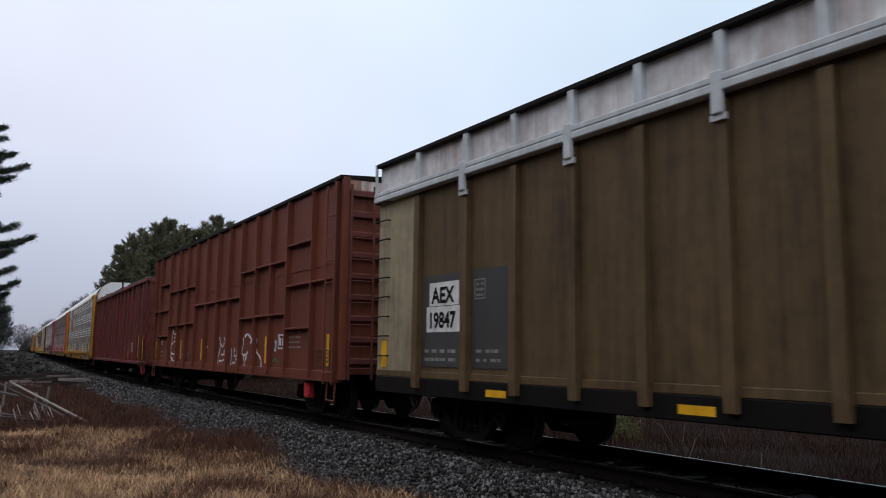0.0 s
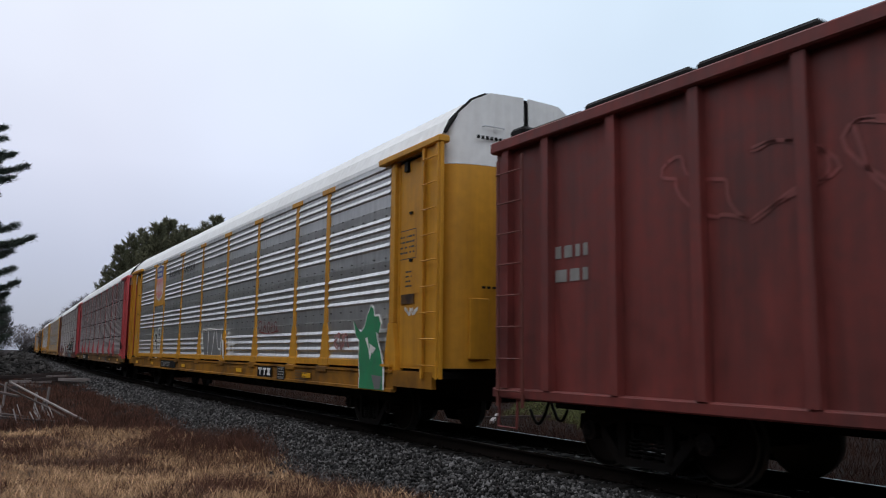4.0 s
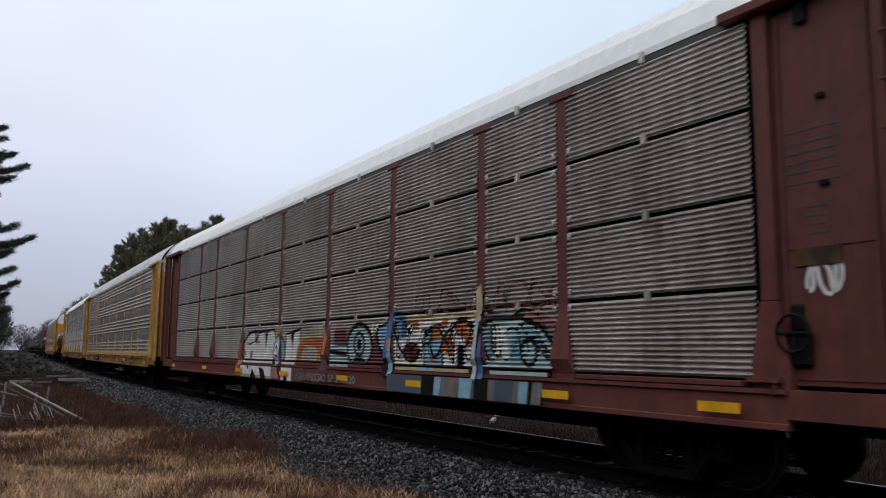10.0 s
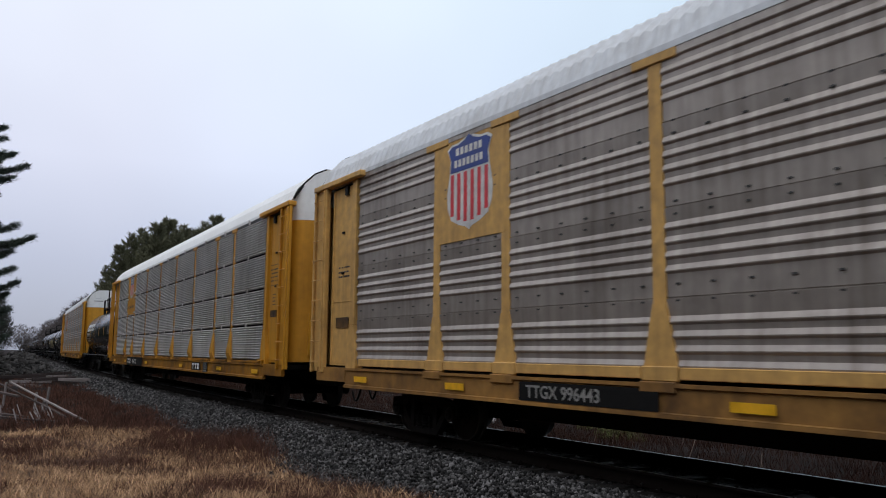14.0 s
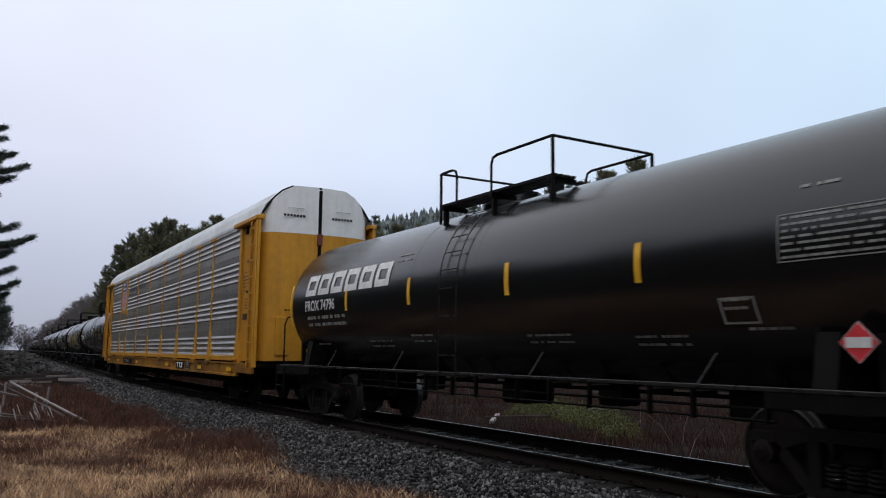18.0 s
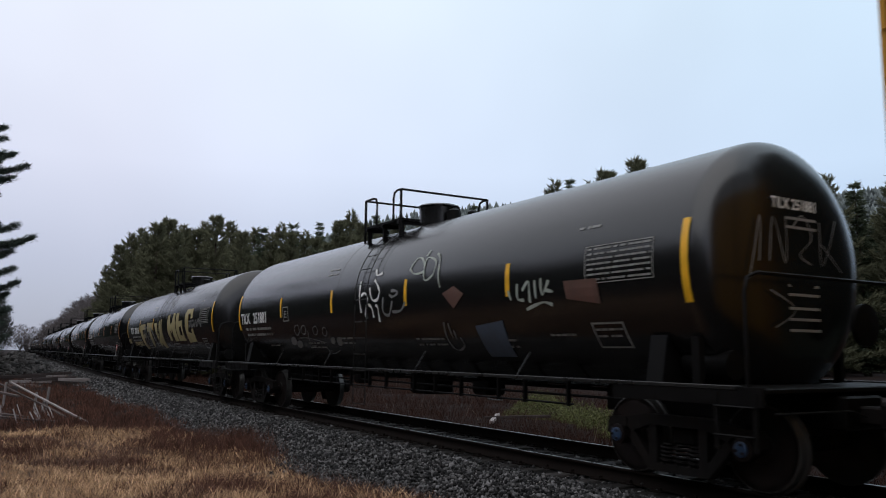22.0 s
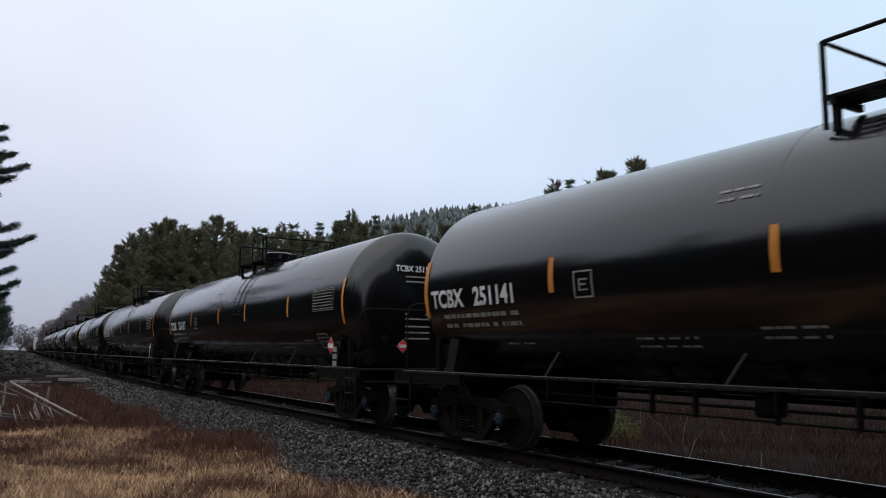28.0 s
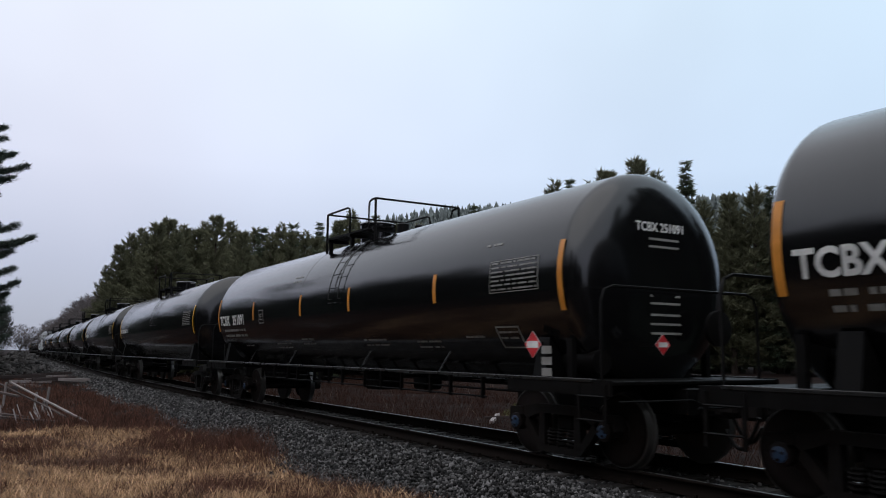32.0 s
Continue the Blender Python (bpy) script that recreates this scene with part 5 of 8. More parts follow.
# ---- tank cars
def tank_car(centre, label, half=9.2, shell=7.95, radius=1.47, zc=2.40, paint=TANK, number="", big_mark=False, stripes=(7.66, 4.55, 1.28), near=True, cap=SOOT, placard=True, style="new", sill_z=1.10, dome="box", dome_y=0.45, deck=(-1.4, 1.0), returns=(1.2, 0.3), tape=REFLECT, rungs=(-0.88, -0.42), drop=False, number_y=7.5, data_y=-6.1, stencil=(-6.05, -1.0, 0.55, 0.36), placard_y=-7.05):
    car = thing("tank_car", label, "railcar", "cars of the freight train")
    n = 56 if near else 28
    body = shell - 0.32
    s = Shape()
    prof = [(-shell - 0.08, 0.02)]
    for i in range(1, 13):
        q = math.pi / 2 * i / 12
        prof.append((-body - 0.38 * math.cos(q), radius * math.sin(q) ** 0.55))
    prof += [(-a, r) for a, r in prof[::-1]]
    s.lathe(prof, "y", at=(0, 0, zc), n=n)
    part("tank_shell", s, paint, car, smooth=40)
    # girth seams near the middle
    if near:
        for y in (-0.55, 1.35):
            part("weld_seam", Shape().lathe([(y - 0.02, radius - 0.01), (y - 0.012, radius + 0.003), (y + 0.012, radius + 0.003), (y + 0.02, radius - 0.01)], "y", at=(0, 0, zc), n=n), paint, car, smooth=40)
    # stub sills, bolsters and saddles
    for e_ in (-1, 1):
        yb = half - 2.1
        s = Shape().box(-0.32, 0.32, *sorted((e_ * (yb - 1.9), e_ * (half - 0.55))), 0.66, 1.0, 0.02)
        part("stub_sill", s, BLACK, car)
        s = Shape()
        s.extrude_y([(-1.35, 0.95), (1.35, 0.95), (1.38, 1.1), (1.28, 1.62), (1.0, 1.26), (0.5, 0.98), (-0.5, 0.98), (-1.0, 1.26), (-1.28, 1.62), (-1.38, 1.1)], e_ * yb - 0.12, e_ * yb + 0.12)
        part("saddle", s, BLACK, car)
        s = Shape().box(-1.48, 1.48, *sorted((e_ * (half - 1.5), e_ * (half - 0.62))), 1.04, 1.09, 0.01)
        s.box(-1.52, -1.47, *sorted((e_ * (half - 2.6), e_ * (half - 0.62))), 0.92, 1.1).box(1.47, 1.52, *sorted((e_ * (half - 2.6), e_ * (half - 0.62))), 0.92, 1.1)
        part("end_platform", s, BLACK, car)
        # hand rail across the end with rounded corners
        y0, z1 = e_ * (half - 0.85), 2.22
        pts = [(-1.42, y0, 1.08), (-1.42, y0, z1 - 0.2), (-1.36, y0, z1 - 0.05), (-1.22, y0, z1), (1.22, y0, z1), (1.36, y0, z1 - 0.05), (1.42, y0, z1 - 0.2), (1.42, y0, 1.08)]
        part("end_handrail", Shape().tube(pts, 0.019, 6), BLACK, car, smooth=50)
        if near:
            ladder(car, -1.52, *sorted((e_ * (half - 0.7), e_ * (half - 1.15))), 0.5, 1.05, 2, BLACK)
            part("uncoupling_lever", Shape().tube([(-1.45, e_ * (half - 0.55), 0.86), (-0.3, e_ * (half - 0.5), 0.86), (-0.15, e_ * (half - 0.45), 0.8)], 0.014, 6), BLACK, car)
            for x in (-1.24, 1.24):
                part("head_brace", Shape().box(x - 0.04, x + 0.04, e_ * (yb + 0.5) - 0.05, e_ * (yb + 0.5) + 0.05, 1.0, 1.6), BLACK, car)
    if near:
        if big_mark:
            s = Shape().lathe([(-half + 0.62, 0.02), (-half + 0.64, 0.15), (-half + 0.70, 0.2), (-half + 1.48, 0.2), (-half + 1.54, 0.15), (-half + 1.56, 0.02)], "y", at=(-1.2, 0, 1.42), n=18)
        else:
            s = Shape().lathe([(-half + 1.35, 0.02), (-half + 1.35, 0.16), (-half + 1.95, 0.16), (-half + 1.95, 0.02)], "y", at=(-0.95, 0, 1.3), n=14)
        part("brake_reservoir", s, BLACK, car, smooth=40)
        s = Shape()
        s.lathe([(-0.06, 0.05), (-0.03, 0.24), (0.03, 0.24), (0.06, 0.05)], "y", at=(0.75, -half + 0.95, 1.75), n=16)
        part("brake_wheel", s, BLACK, car, smooth=40)
    # side rails with their slanted braces
    for d in (-1, 1):
        part("side_rail", Shape().box(d * 1.44, d * 1.53, -half + 0.9, half - 0.9, sill_z - 0.03, sill_z + 0.012, 0.006), RAIL_BAR, car)
        if near:
            for y in (-4.7, -1.9, 1.9, 4.7):
                part("rail_brace", Shape().box(d * 1.3, d * 1.5, y - 0.03, y + 0.03, sill_z - 0.03, sill_z).tube([(d * 1.46, y, sill_z), (d * 1.36, y - 0.18, 1.42)], 0.012, 5), RAIL_BAR, car)
    # brake rigging under the belly
    s = Shape().tube([(-0.55, -6.2, 0.83), (-0.55, 6.2, 0.83)], 0.02, 6)
    if near:
        s.tube([(-0.9, -5.2, 0.74), (-0.9, 5.4, 0.74)], 0.016, 6)
        s.box(-0.5, -0.1, -2.6, -2.15, 0.72, 0.98, 0.04).box(-0.6, -0.3, 2.0, 2.25, 0.74, 0.98, 0.04)
        s.tube([(-0.25, -6.0, 0.92), (-0.25, 6.0, 0.92)], 0.03, 6)
        for k in range(13):
            y = -5.1 + k * 0.86 + 0.12 * math.sin(k * 2.3)
            s.box(-0.93, -0.87, y - 0.02, y + 0.02, 0.71, 1.06).box(-0.9, -0.5, y - 0.012, y + 0.012, 0.95, 1.0)
    s.box(-0.32, 0.32, -0.32, 0.32, 0.62, 0.98, 0.05)
    part("belly_rigging", s, BLACK, car)
    # top fittings, platform and safety rails
    zt = zc + radius
    if dome == "box":
        s = Shape().lathe([(zt - 0.1, 0.38), (zt + 0.16, 0.38), (zt + 0.33, 0.39), (zt + 0.36, 0.42), (zt + 0.39, 0.38), (zt + 0.4, 0.05)], "z", at=(0, dome_y, 0), n=20)
    else:
        s = Shape().lathe([(zt - 0.1, 0.5), (zt + 0.14, 0.5), (zt + 0.16, 0.53), (zt + 0.2, 0.53), (zt + 0.22, 0.05)], "z", at=(0, dome_y, 0), n=20)
    part("manway", s, paint, car, smooth=40)
    s = Shape()
    s.lathe([(zt - 0.05, 0.13), (zt + 0.22, 0.13), (zt + 0.26, 0.03)], "z", at=(0.0, -0.75, 0), n=12)
    s.lathe([(zt - 0.05, 0.1), (zt + 0.16, 0.1), (zt + 0.2, 0.03)], "z", at=(0.2, -1.1, 0), n=12)
    part("valve", s, BLACK, car, smooth=40)
    zp = zt + 0.02
    d0, d1 = deck
    for d in (-1, 1):
        s = Shape()
        for k in range(4):
            x = d * (0.60 + k * 0.11)
            s.box(x - 0.04, x + 0.04, d0, d1, zp - 0.02, zp + 0.02)
        part("walkway", s, BLACK, car)
        for y in (d0 + 0.08, (d0 + d1) / 2, d1 - 0.08):
            part("walkway_bracket", Shape().box(d * 0.5, d * 1.0, y - 0.03, y + 0.03, zp - 0.09, zp - 0.02).box(d * 0.88, d * 0.96, y - 0.03, y + 0.03, zt - 0.33, zp - 0.05), BLACK, car)
    # a rail across each end of the walkway, turned back along both sides
    zr = zt + 0.58
    for y, back in ((d1, -returns[0]), (d0, returns[1])):
        g = 1 if back > 0 else -1
        pts = []
        for x in (-0.98, 0.98):
            leg = [(x, y + back, zp), (x, y + back, zr - 0.13), (x, y + back - 0.04 * g, zr - 0.03), (x, y + back - 0.14 * g, zr), (x, y + 0.05 * g, zr), (x, y, zr)]
            pts += leg if x < 0 else leg[::-1]
        part("safety_rail", Shape().tube(pts, 0.022, 6), BLACK, car, smooth=50)
        for x in (-0.98, 0.98):
            part("rail_post", Shape().tube([(x, y, zt - 0.3), (x, y, zr)], 0.028, 6), BLACK, car, smooth=50)
    # side ladders that follow the shell
    for d in (-1, 1):
        s = Shape()
        angles = [radians(q) for q in range(56, -4, -6)]
        for y in rungs:
            pts = [(d * (radius + 0.06) * math.cos(q), y, zc + (radius + 0.06) * math.sin(q)) for q in angles]
            pts = [(d * (radius - 0.02) * math.cos(angles[0]), y, zc + (radius - 0.02) * math.sin(angles[0]))] + pts + [(d * (radius - 0.02) * math.cos(angles[-1]), y, zc + (radius - 0.02) * math.sin(angles[-1]))]
            if drop:
                pts = pts[:-1] + [(d * 1.53, y, 1.9), (d * 1.53, y, 0.45)]
            s.tube(pts, 0.011, 5)
        stiles = part("ladder", s, RAIL_BAR, car)
        for i in range(6 if drop else 0):
            part("rung", Shape().tube([(d * 1.53, rungs[0], 0.46 + i * 0.3), (d * 1.53, rungs[1], 0.46 + i * 0.3)], 0.010, 5), RAIL_BAR, stiles)
        for q in range(54, -2, -11):
            x, z = d * (radius + 0.06) * math.cos(radians(q)), zc + (radius + 0.06) * math.sin(radians(q))
            part("rung", Shape().tube([(x, rungs[0], z), (x, rungs[1], z)], 0.009, 5), RAIL_BAR, stiles)
    # reflective strips, marks and placards on both sides
    on = wrap_tank(radius + 0.008, zc)
    rim = wrap_tank(radius + 0.007, zc)
    for k, y in enumerate(stripes):
        for e_ in (-1, 1):
            h0, h1 = (-0.46, 0.46) if k == 0 else (-0.22, 0.24)
            wd = 0.05
            decal([(e_ * y - wd, e_ * y + wd, h0, h1)], rim, tape, car, "reflective_strip")
    if number:
        lettering(number if big_mark else number.replace(" ", "   "), 0.37 if not big_mark else 0.31, number_y if not big_mark else 6.0, -0.30 if not big_mark else -0.16, on, LETTER, car, "car_number", 0.012 if not big_mark else 0.004, 0.92)
        y_txt = number_y - 0.3 if not big_mark else 5.9
        decal(bars(y_txt, -0.42 if not big_mark else -0.28, 1.9, 0.15, 2, int(centre), 0.5), on, LETTER_DIM, car, "small_print")
    else:
        decal(bars(7.4, -0.05, 1.9, 0.3, 1, int(centre), 0.7), on, LETTER, car, "car_number")
    decal(frame_box(data_y, -0.16, 1.12, 0.46, 0.012) + bars(data_y - 0.04, 0.27, 1.04, 0.062, 7, int(centre) + 1, 0.45), on, LETTER_DIM, car, "data_block")
    if near:
        if not big_mark:
            e_at = 4.36 if paint is TANK_OLD else 4.12
            decal(frame_box(e_at, -0.32, 0.34, 0.34, 0.022) + [(0.09 - e_at, 0.25 - e_at, -0.23, -0.21), (0.09 - e_at, 0.12 - e_at, -0.23, -0.08), (0.09 - e_at, 0.25 - e_at, -0.10, -0.08), (0.09 - e_at, 0.22 - e_at, -0.165, -0.14)], on, LETTER_DIM, car, "inspection_mark")
        for y, z, w, rows in ((3.3, -0.85, 0.9, 2), (1.6, -0.75, 0.7, 2), (-1.6, -0.8, 0.9, 2), (-3.6, -0.85, 0.8, 2), (5.8, -0.9, 0.6, 1), (2.0, 0.72, 0.5, 2), (-5.9, 0.58, 0.4, 1), (-5.2, -0.78, 0.5, 1)):
            decal(bars(y, z, w, 0.11, rows, int(y * 10) + 99, 0.35), on, LETTER_DIM, car, "small_print")
        sy, sz, sw, sh = stencil
        decal(frame_box(sy, sz, sw, sh, 0.025) + bars(sy - 0.05, sz + 0.28, sw - 0.1, 0.09, 2, 7, 0.4), on, LETTER_DIM, car, "stencil_frame")
    if placard:
        for y, x in ((placard_y, None), (-half + 0.72, 0.55)):
            s = Shape()
            zz = 1.52
            if x is None:
                c = (-1.42, y, zz)
                pts = lambda r_, o: [(c[0] - o, c[1], c[2] + r_), (c[0] - o, c[1] - r_, c[2]), (c[0] - o, c[1], c[2] - r_), (c[0] - o, c[1] + r_, c[2])]
                s.box(c[0], c[0] + 0.3, y - 0.03, y + 0.03, zz - 0.03, zz + 0.03, k=2)
                band = lambda o: [(c[0] - o, y + 0.12, zz - 0.045), (c[0] - o, y - 0.12, zz - 0.045), (c[0] - o, y - 0.12, zz + 0.045), (c[0] - o, y + 0.12, zz + 0.045)]
            else:
                c = (-x, y, zz)
                pts = lambda r_, o: [(c[0], c[1] - o, c[2] + r_), (c[0] - r_, c[1] - o, c[2]), (c[0], c[1] - o, c[2] - r_), (c[0] + r_, c[1] - o, c[2])]
                s.box(c[0] - 0.02, c[0] + 0.02, y, y + 0.35, zz - 0.02, zz + 0.02, k=2)
                band = lambda o: [(c[0] - 0.08, c[1] - o, zz - 0.03), (c[0] + 0.08, c[1] - o, zz - 0.03), (c[0] + 0.08, c[1] - o, zz + 0.03), (c[0] - 0.08, c[1] - o, zz + 0.03)]
            k = 0.72 if x is not None else 1.0
            s.face(pts(0.18 * k, 0.01), 0)
            s.face(pts(0.172 * k, 0.014), 1)
            s.face(band(0.018), 0)
            part("placard", s, [LETTER, RED_SIGN, BLACK], car, "red and white diamond hazard placard")
        s = Shape()
        for i in range(3):
            s.face([(-1.5, -7.32, 1.12 + i * 0.14), (-1.5, -7.52, 1.12 + i * 0.14), (-1.5, -7.52, 1.22 + i * 0.14), (-1.5, -7.32, 1.22 + i * 0.14)])
        part("tag_plate", s, LETTER_DIM, car)
    # lettering on the front head
    ye = -shell - 0.11
    s = Shape()
    if number and near:
        lettering(number, 0.17, 0.47, 0.62, lambda u, v: (u, ye + 0.055, zc + v), LETTER, car, "end_number", 0.004, 0.9)
    for i in range(0 if number and near else 6):
        s.face([(-0.36 + i * 0.125, ye + 0.055, zc + 0.62), (-0.27 + i * 0.125, ye + 0.055, zc + 0.62), (-0.27 + i * 0.125, ye + 0.06, zc + 0.74), (-0.36 + i * 0.125, ye + 0.06, zc + 0.74)])
    for j, z in enumerate((0.5, 0.4, -0.25, -0.35, -0.5, -0.62, -0.74)):
        s.face([(-0.25, ye + 0.045, zc + z), (0.3, ye + 0.045, zc + z), (0.3, ye + 0.045, zc + z + 0.03), (-0.25, ye + 0.045, zc + z + 0.03)])
    tagged(part("end_print", s, LETTER_DIM, car), kind="stuff")
    for y in (-(half - 2.1), half - 2.1):
        truck(car, centre, y, 0.457, 1.78, near, cap, near)
    couplers(car, half)
    CARS.append((car, centre))
    return car


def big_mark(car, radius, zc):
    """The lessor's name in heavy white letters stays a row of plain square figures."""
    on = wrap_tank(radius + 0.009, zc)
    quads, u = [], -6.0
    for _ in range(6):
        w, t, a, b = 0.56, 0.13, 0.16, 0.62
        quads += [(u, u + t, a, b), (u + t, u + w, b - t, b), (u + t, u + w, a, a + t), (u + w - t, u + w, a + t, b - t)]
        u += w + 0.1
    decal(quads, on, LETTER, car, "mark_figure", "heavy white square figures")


def tanks():
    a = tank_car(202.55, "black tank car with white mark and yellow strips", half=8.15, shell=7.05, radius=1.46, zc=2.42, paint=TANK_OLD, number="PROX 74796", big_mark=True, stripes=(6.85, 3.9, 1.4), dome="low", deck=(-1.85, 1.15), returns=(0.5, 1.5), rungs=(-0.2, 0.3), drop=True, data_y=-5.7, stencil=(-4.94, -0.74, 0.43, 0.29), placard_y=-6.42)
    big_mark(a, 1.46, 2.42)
    on = wrap_tank(1.482, 2.40)
    b = tank_car(248.05, "black tank car with sprayed scrawls along its side", shell=7.95, paint=TANK_OLD, number="TILX 251881", deck=(-0.45, 1.05), returns=(0.5, 0.3), dome_y=-0.2, stripes=(7.66, 4.5, 1.56), placard=False, cap=BLUE, rungs=(-0.2, 0.3), drop=True)
    strokes([[(-0.22, 0.34), (-0.21, 0.0), (-0.16, -0.27)], [(-0.14, 0.05), (0.01, 0.09), (0.12, -0.03), (0.01, -0.28), (0.02, -0.39)], [(0.15, -0.13), (0.29, -0.2), (0.32, -0.38)], [(0.44, -0.16), (0.53, -0.21), (0.52, -0.47)], [(0.19, 0.18), (0.31, -0.04), (0.52, -0.06), (0.6, 0.09), (0.47, 0.23), (0.35, 0.32)], [(0.3, 0.53), (0.41, 0.4), (0.61, 0.43)]], on, SPRAY_WHITE, b, 0.06, label="white sprayed letters")
    strokes([[(0.76, -0.03), (0.72, -0.28), (0.9, -0.36), (1.02, -0.25), (1.1, -0.11)], [(1.05, 0.07), (1.23, 0.06), (1.28, 0.01), (1.11, -0.04), (0.99, 0.01)], [(1.07, -0.3), (1.37, -0.29), (1.57, -0.15)]], on, SPRAY_GREY, b, 0.06, label="silver sprayed letters")
    strokes([[(1.64, 0.41), (1.79, 0.59), (2.01, 0.55), (2.13, 0.34), (1.84, 0.31), (1.64, 0.41)], [(2.12, 0.39), (2.16, 0.57), (2.47, 0.47), (2.45, 0.25), (2.22, 0.17), (2.13, 0.34)], [(2.44, 0.62), (2.58, 0.5), (2.64, 0.18), (2.72, 0.02)], [(2.1, 0.61), (2.15, 0.71)]], on, SPRAY_PALE, b, 0.045, label="pale green sprayed letters")
    strokes([[(-3.49, -0.54), (-3.58, -0.62), (-3.71, -0.66), (-3.79, -0.62), (-3.78, -0.53), (-3.7, -0.45), (-3.58, -0.42), (-3.49, -0.46), (-3.49, -0.54)], [(-3.12, -0.55), (-3.19, -0.62), (-3.31, -0.64), (-3.39, -0.61), (-3.39, -0.54), (-3.31, -0.47), (-3.2, -0.44), (-3.12, -0.47), (-3.12, -0.55)], [(-2.48, -0.57), (-2.56, -0.64), (-2.66, -0.67), (-2.73, -0.63), (-2.73, -0.56), (-2.66, -0.5), (-2.56, -0.47), (-2.48, -0.5), (-2.48, -0.57)], [(-2.01, -0.61), (-2.08, -0.67), (-2.18, -0.7), (-2.25, -0.67), (-2.24, -0.6), (-2.17, -0.53), (-2.08, -0.51), (-2.01, -0.54), (-2.01, -0.61)], [(-3.01, -0.56), (-3.18, -0.9), (-2.92, -0.94)], [(-2.44, -0.98), (-2.32, -1.15), (-1.83, -1.06)], [(-3.63, -0.73), (-3.12, -0.74), (-2.29, -0.86)]], on, SPRAY_GREY, b, 0.025, label="thin silver sprayed loops")
    for pts in [[(-3.91, -0.81), (-4.03, -0.89), (-4.19, -0.92), (-4.29, -0.89), (-4.27, -0.8), (-4.15, -0.72), (-4.0, -0.69), (-3.9, -0.73), (-3.91, -0.81)], [(-3.64, -0.89), (-3.76, -0.96), (-3.92, -1.0), (-4.02, -0.96), (-4.01, -0.89), (-3.89, -0.82), (-3.74, -0.79), (-3.63, -0.82), (-3.64, -0.89)], [(-1.77, -0.81), (-1.84, -0.87), (-1.95, -0.9), (-2.02, -0.87), (-2.01, -0.81), (-1.93, -0.75), (-1.83, -0.73), (-1.76, -0.75), (-1.77, -0.81)], [(-1.44, -0.84), (-1.54, -0.92), (-1.66, -0.95), (-1.73, -0.92), (-1.71, -0.83), (-1.62, -0.75), (-1.51, -0.73), (-1.43, -0.76), (-1.44, -0.84)]]:
        blob(pts, on, SPRAY_GREY, b, "graffiti", "silver sprayed dot")
    strokes([[(2.68, -0.53), (2.61, -0.79), (2.64, -0.99), (2.79, -1.04), (3.0, -0.94), (2.99, -0.8)], [(2.8, -0.55), (2.78, -0.8)], [(2.89, -0.67), (2.87, -0.84)]], on, SPRAY_GREY, b, 0.035, label="silver sprayed letters")
    strokes([[(4.52, -0.14), (4.57, -0.28)], [(4.74, -0.06), (4.72, -0.26), (4.85, -0.29)], [(4.84, -0.16), (4.99, -0.05), (4.98, -0.33)], [(5.12, -0.04), (5.12, -0.28)], [(5.25, -0.02), (5.26, -0.24), (5.41, -0.06)], [(5.33, -0.18), (5.48, -0.21)], [(4.88, -0.42), (5.24, -0.34), (5.44, -0.38)]], on, SPRAY_PALE, b, 0.05, label="pale sprayed tag")
    blob([(3.54, -0.62), (4.26, -0.55), (4.17, -1.16), (3.52, -1.17)], on, SPRAY_SLATE, b, "graffiti", "slate blue painted patch")
    for pts in [[(2.78, -0.08), (3.12, 0.02), (3.39, -0.12), (3.07, -0.33)], [(5.7, -0.09), (6.31, -0.1), (6.33, -0.41), (5.73, -0.32)]]:
        blob(pts, on, SPRAY_BROWN, b, "graffiti", "dull brown sprayed patch")
    head = lambda u, v: (u, -8.075 + 0.07 * (u * u + (v - 2.4) ** 2), v)
    strokes([[(-0.9, 2.2), (-0.7, 2.9), (-0.75, 2.4)], [(-0.6, 2.4), (-0.5, 2.9), (-0.35, 2.4), (-0.3, 2.9)], [(-0.2, 2.8), (0.0, 2.95), (0.12, 2.7), (-0.1, 2.5), (0.1, 2.4)], [(0.3, 2.9), (0.3, 2.4), (0.65, 2.95)], [(0.3, 2.65), (0.7, 2.35)], [(-0.6, 2.1), (-0.2, 1.9), (-0.5, 1.7)]], head, SPRAY_GREY, b, 0.02, label="thin sprayed letters on the head")

    c = tank_car(266.12, "black tank car with large pale gold sprayed letters", shell=7.95, paint=TANK_OLD, number="TILX 251816", deck=(-1.35, 0.15), returns=(0.5, 0.3), dome_y=0.0, stripes=(7.66, 4.5, 1.56), placard=False, cap=BLUE, rungs=(-0.2, 0.3), drop=True, number_y=6.75)
    gold = wrap_tank(1.480, 2.40)
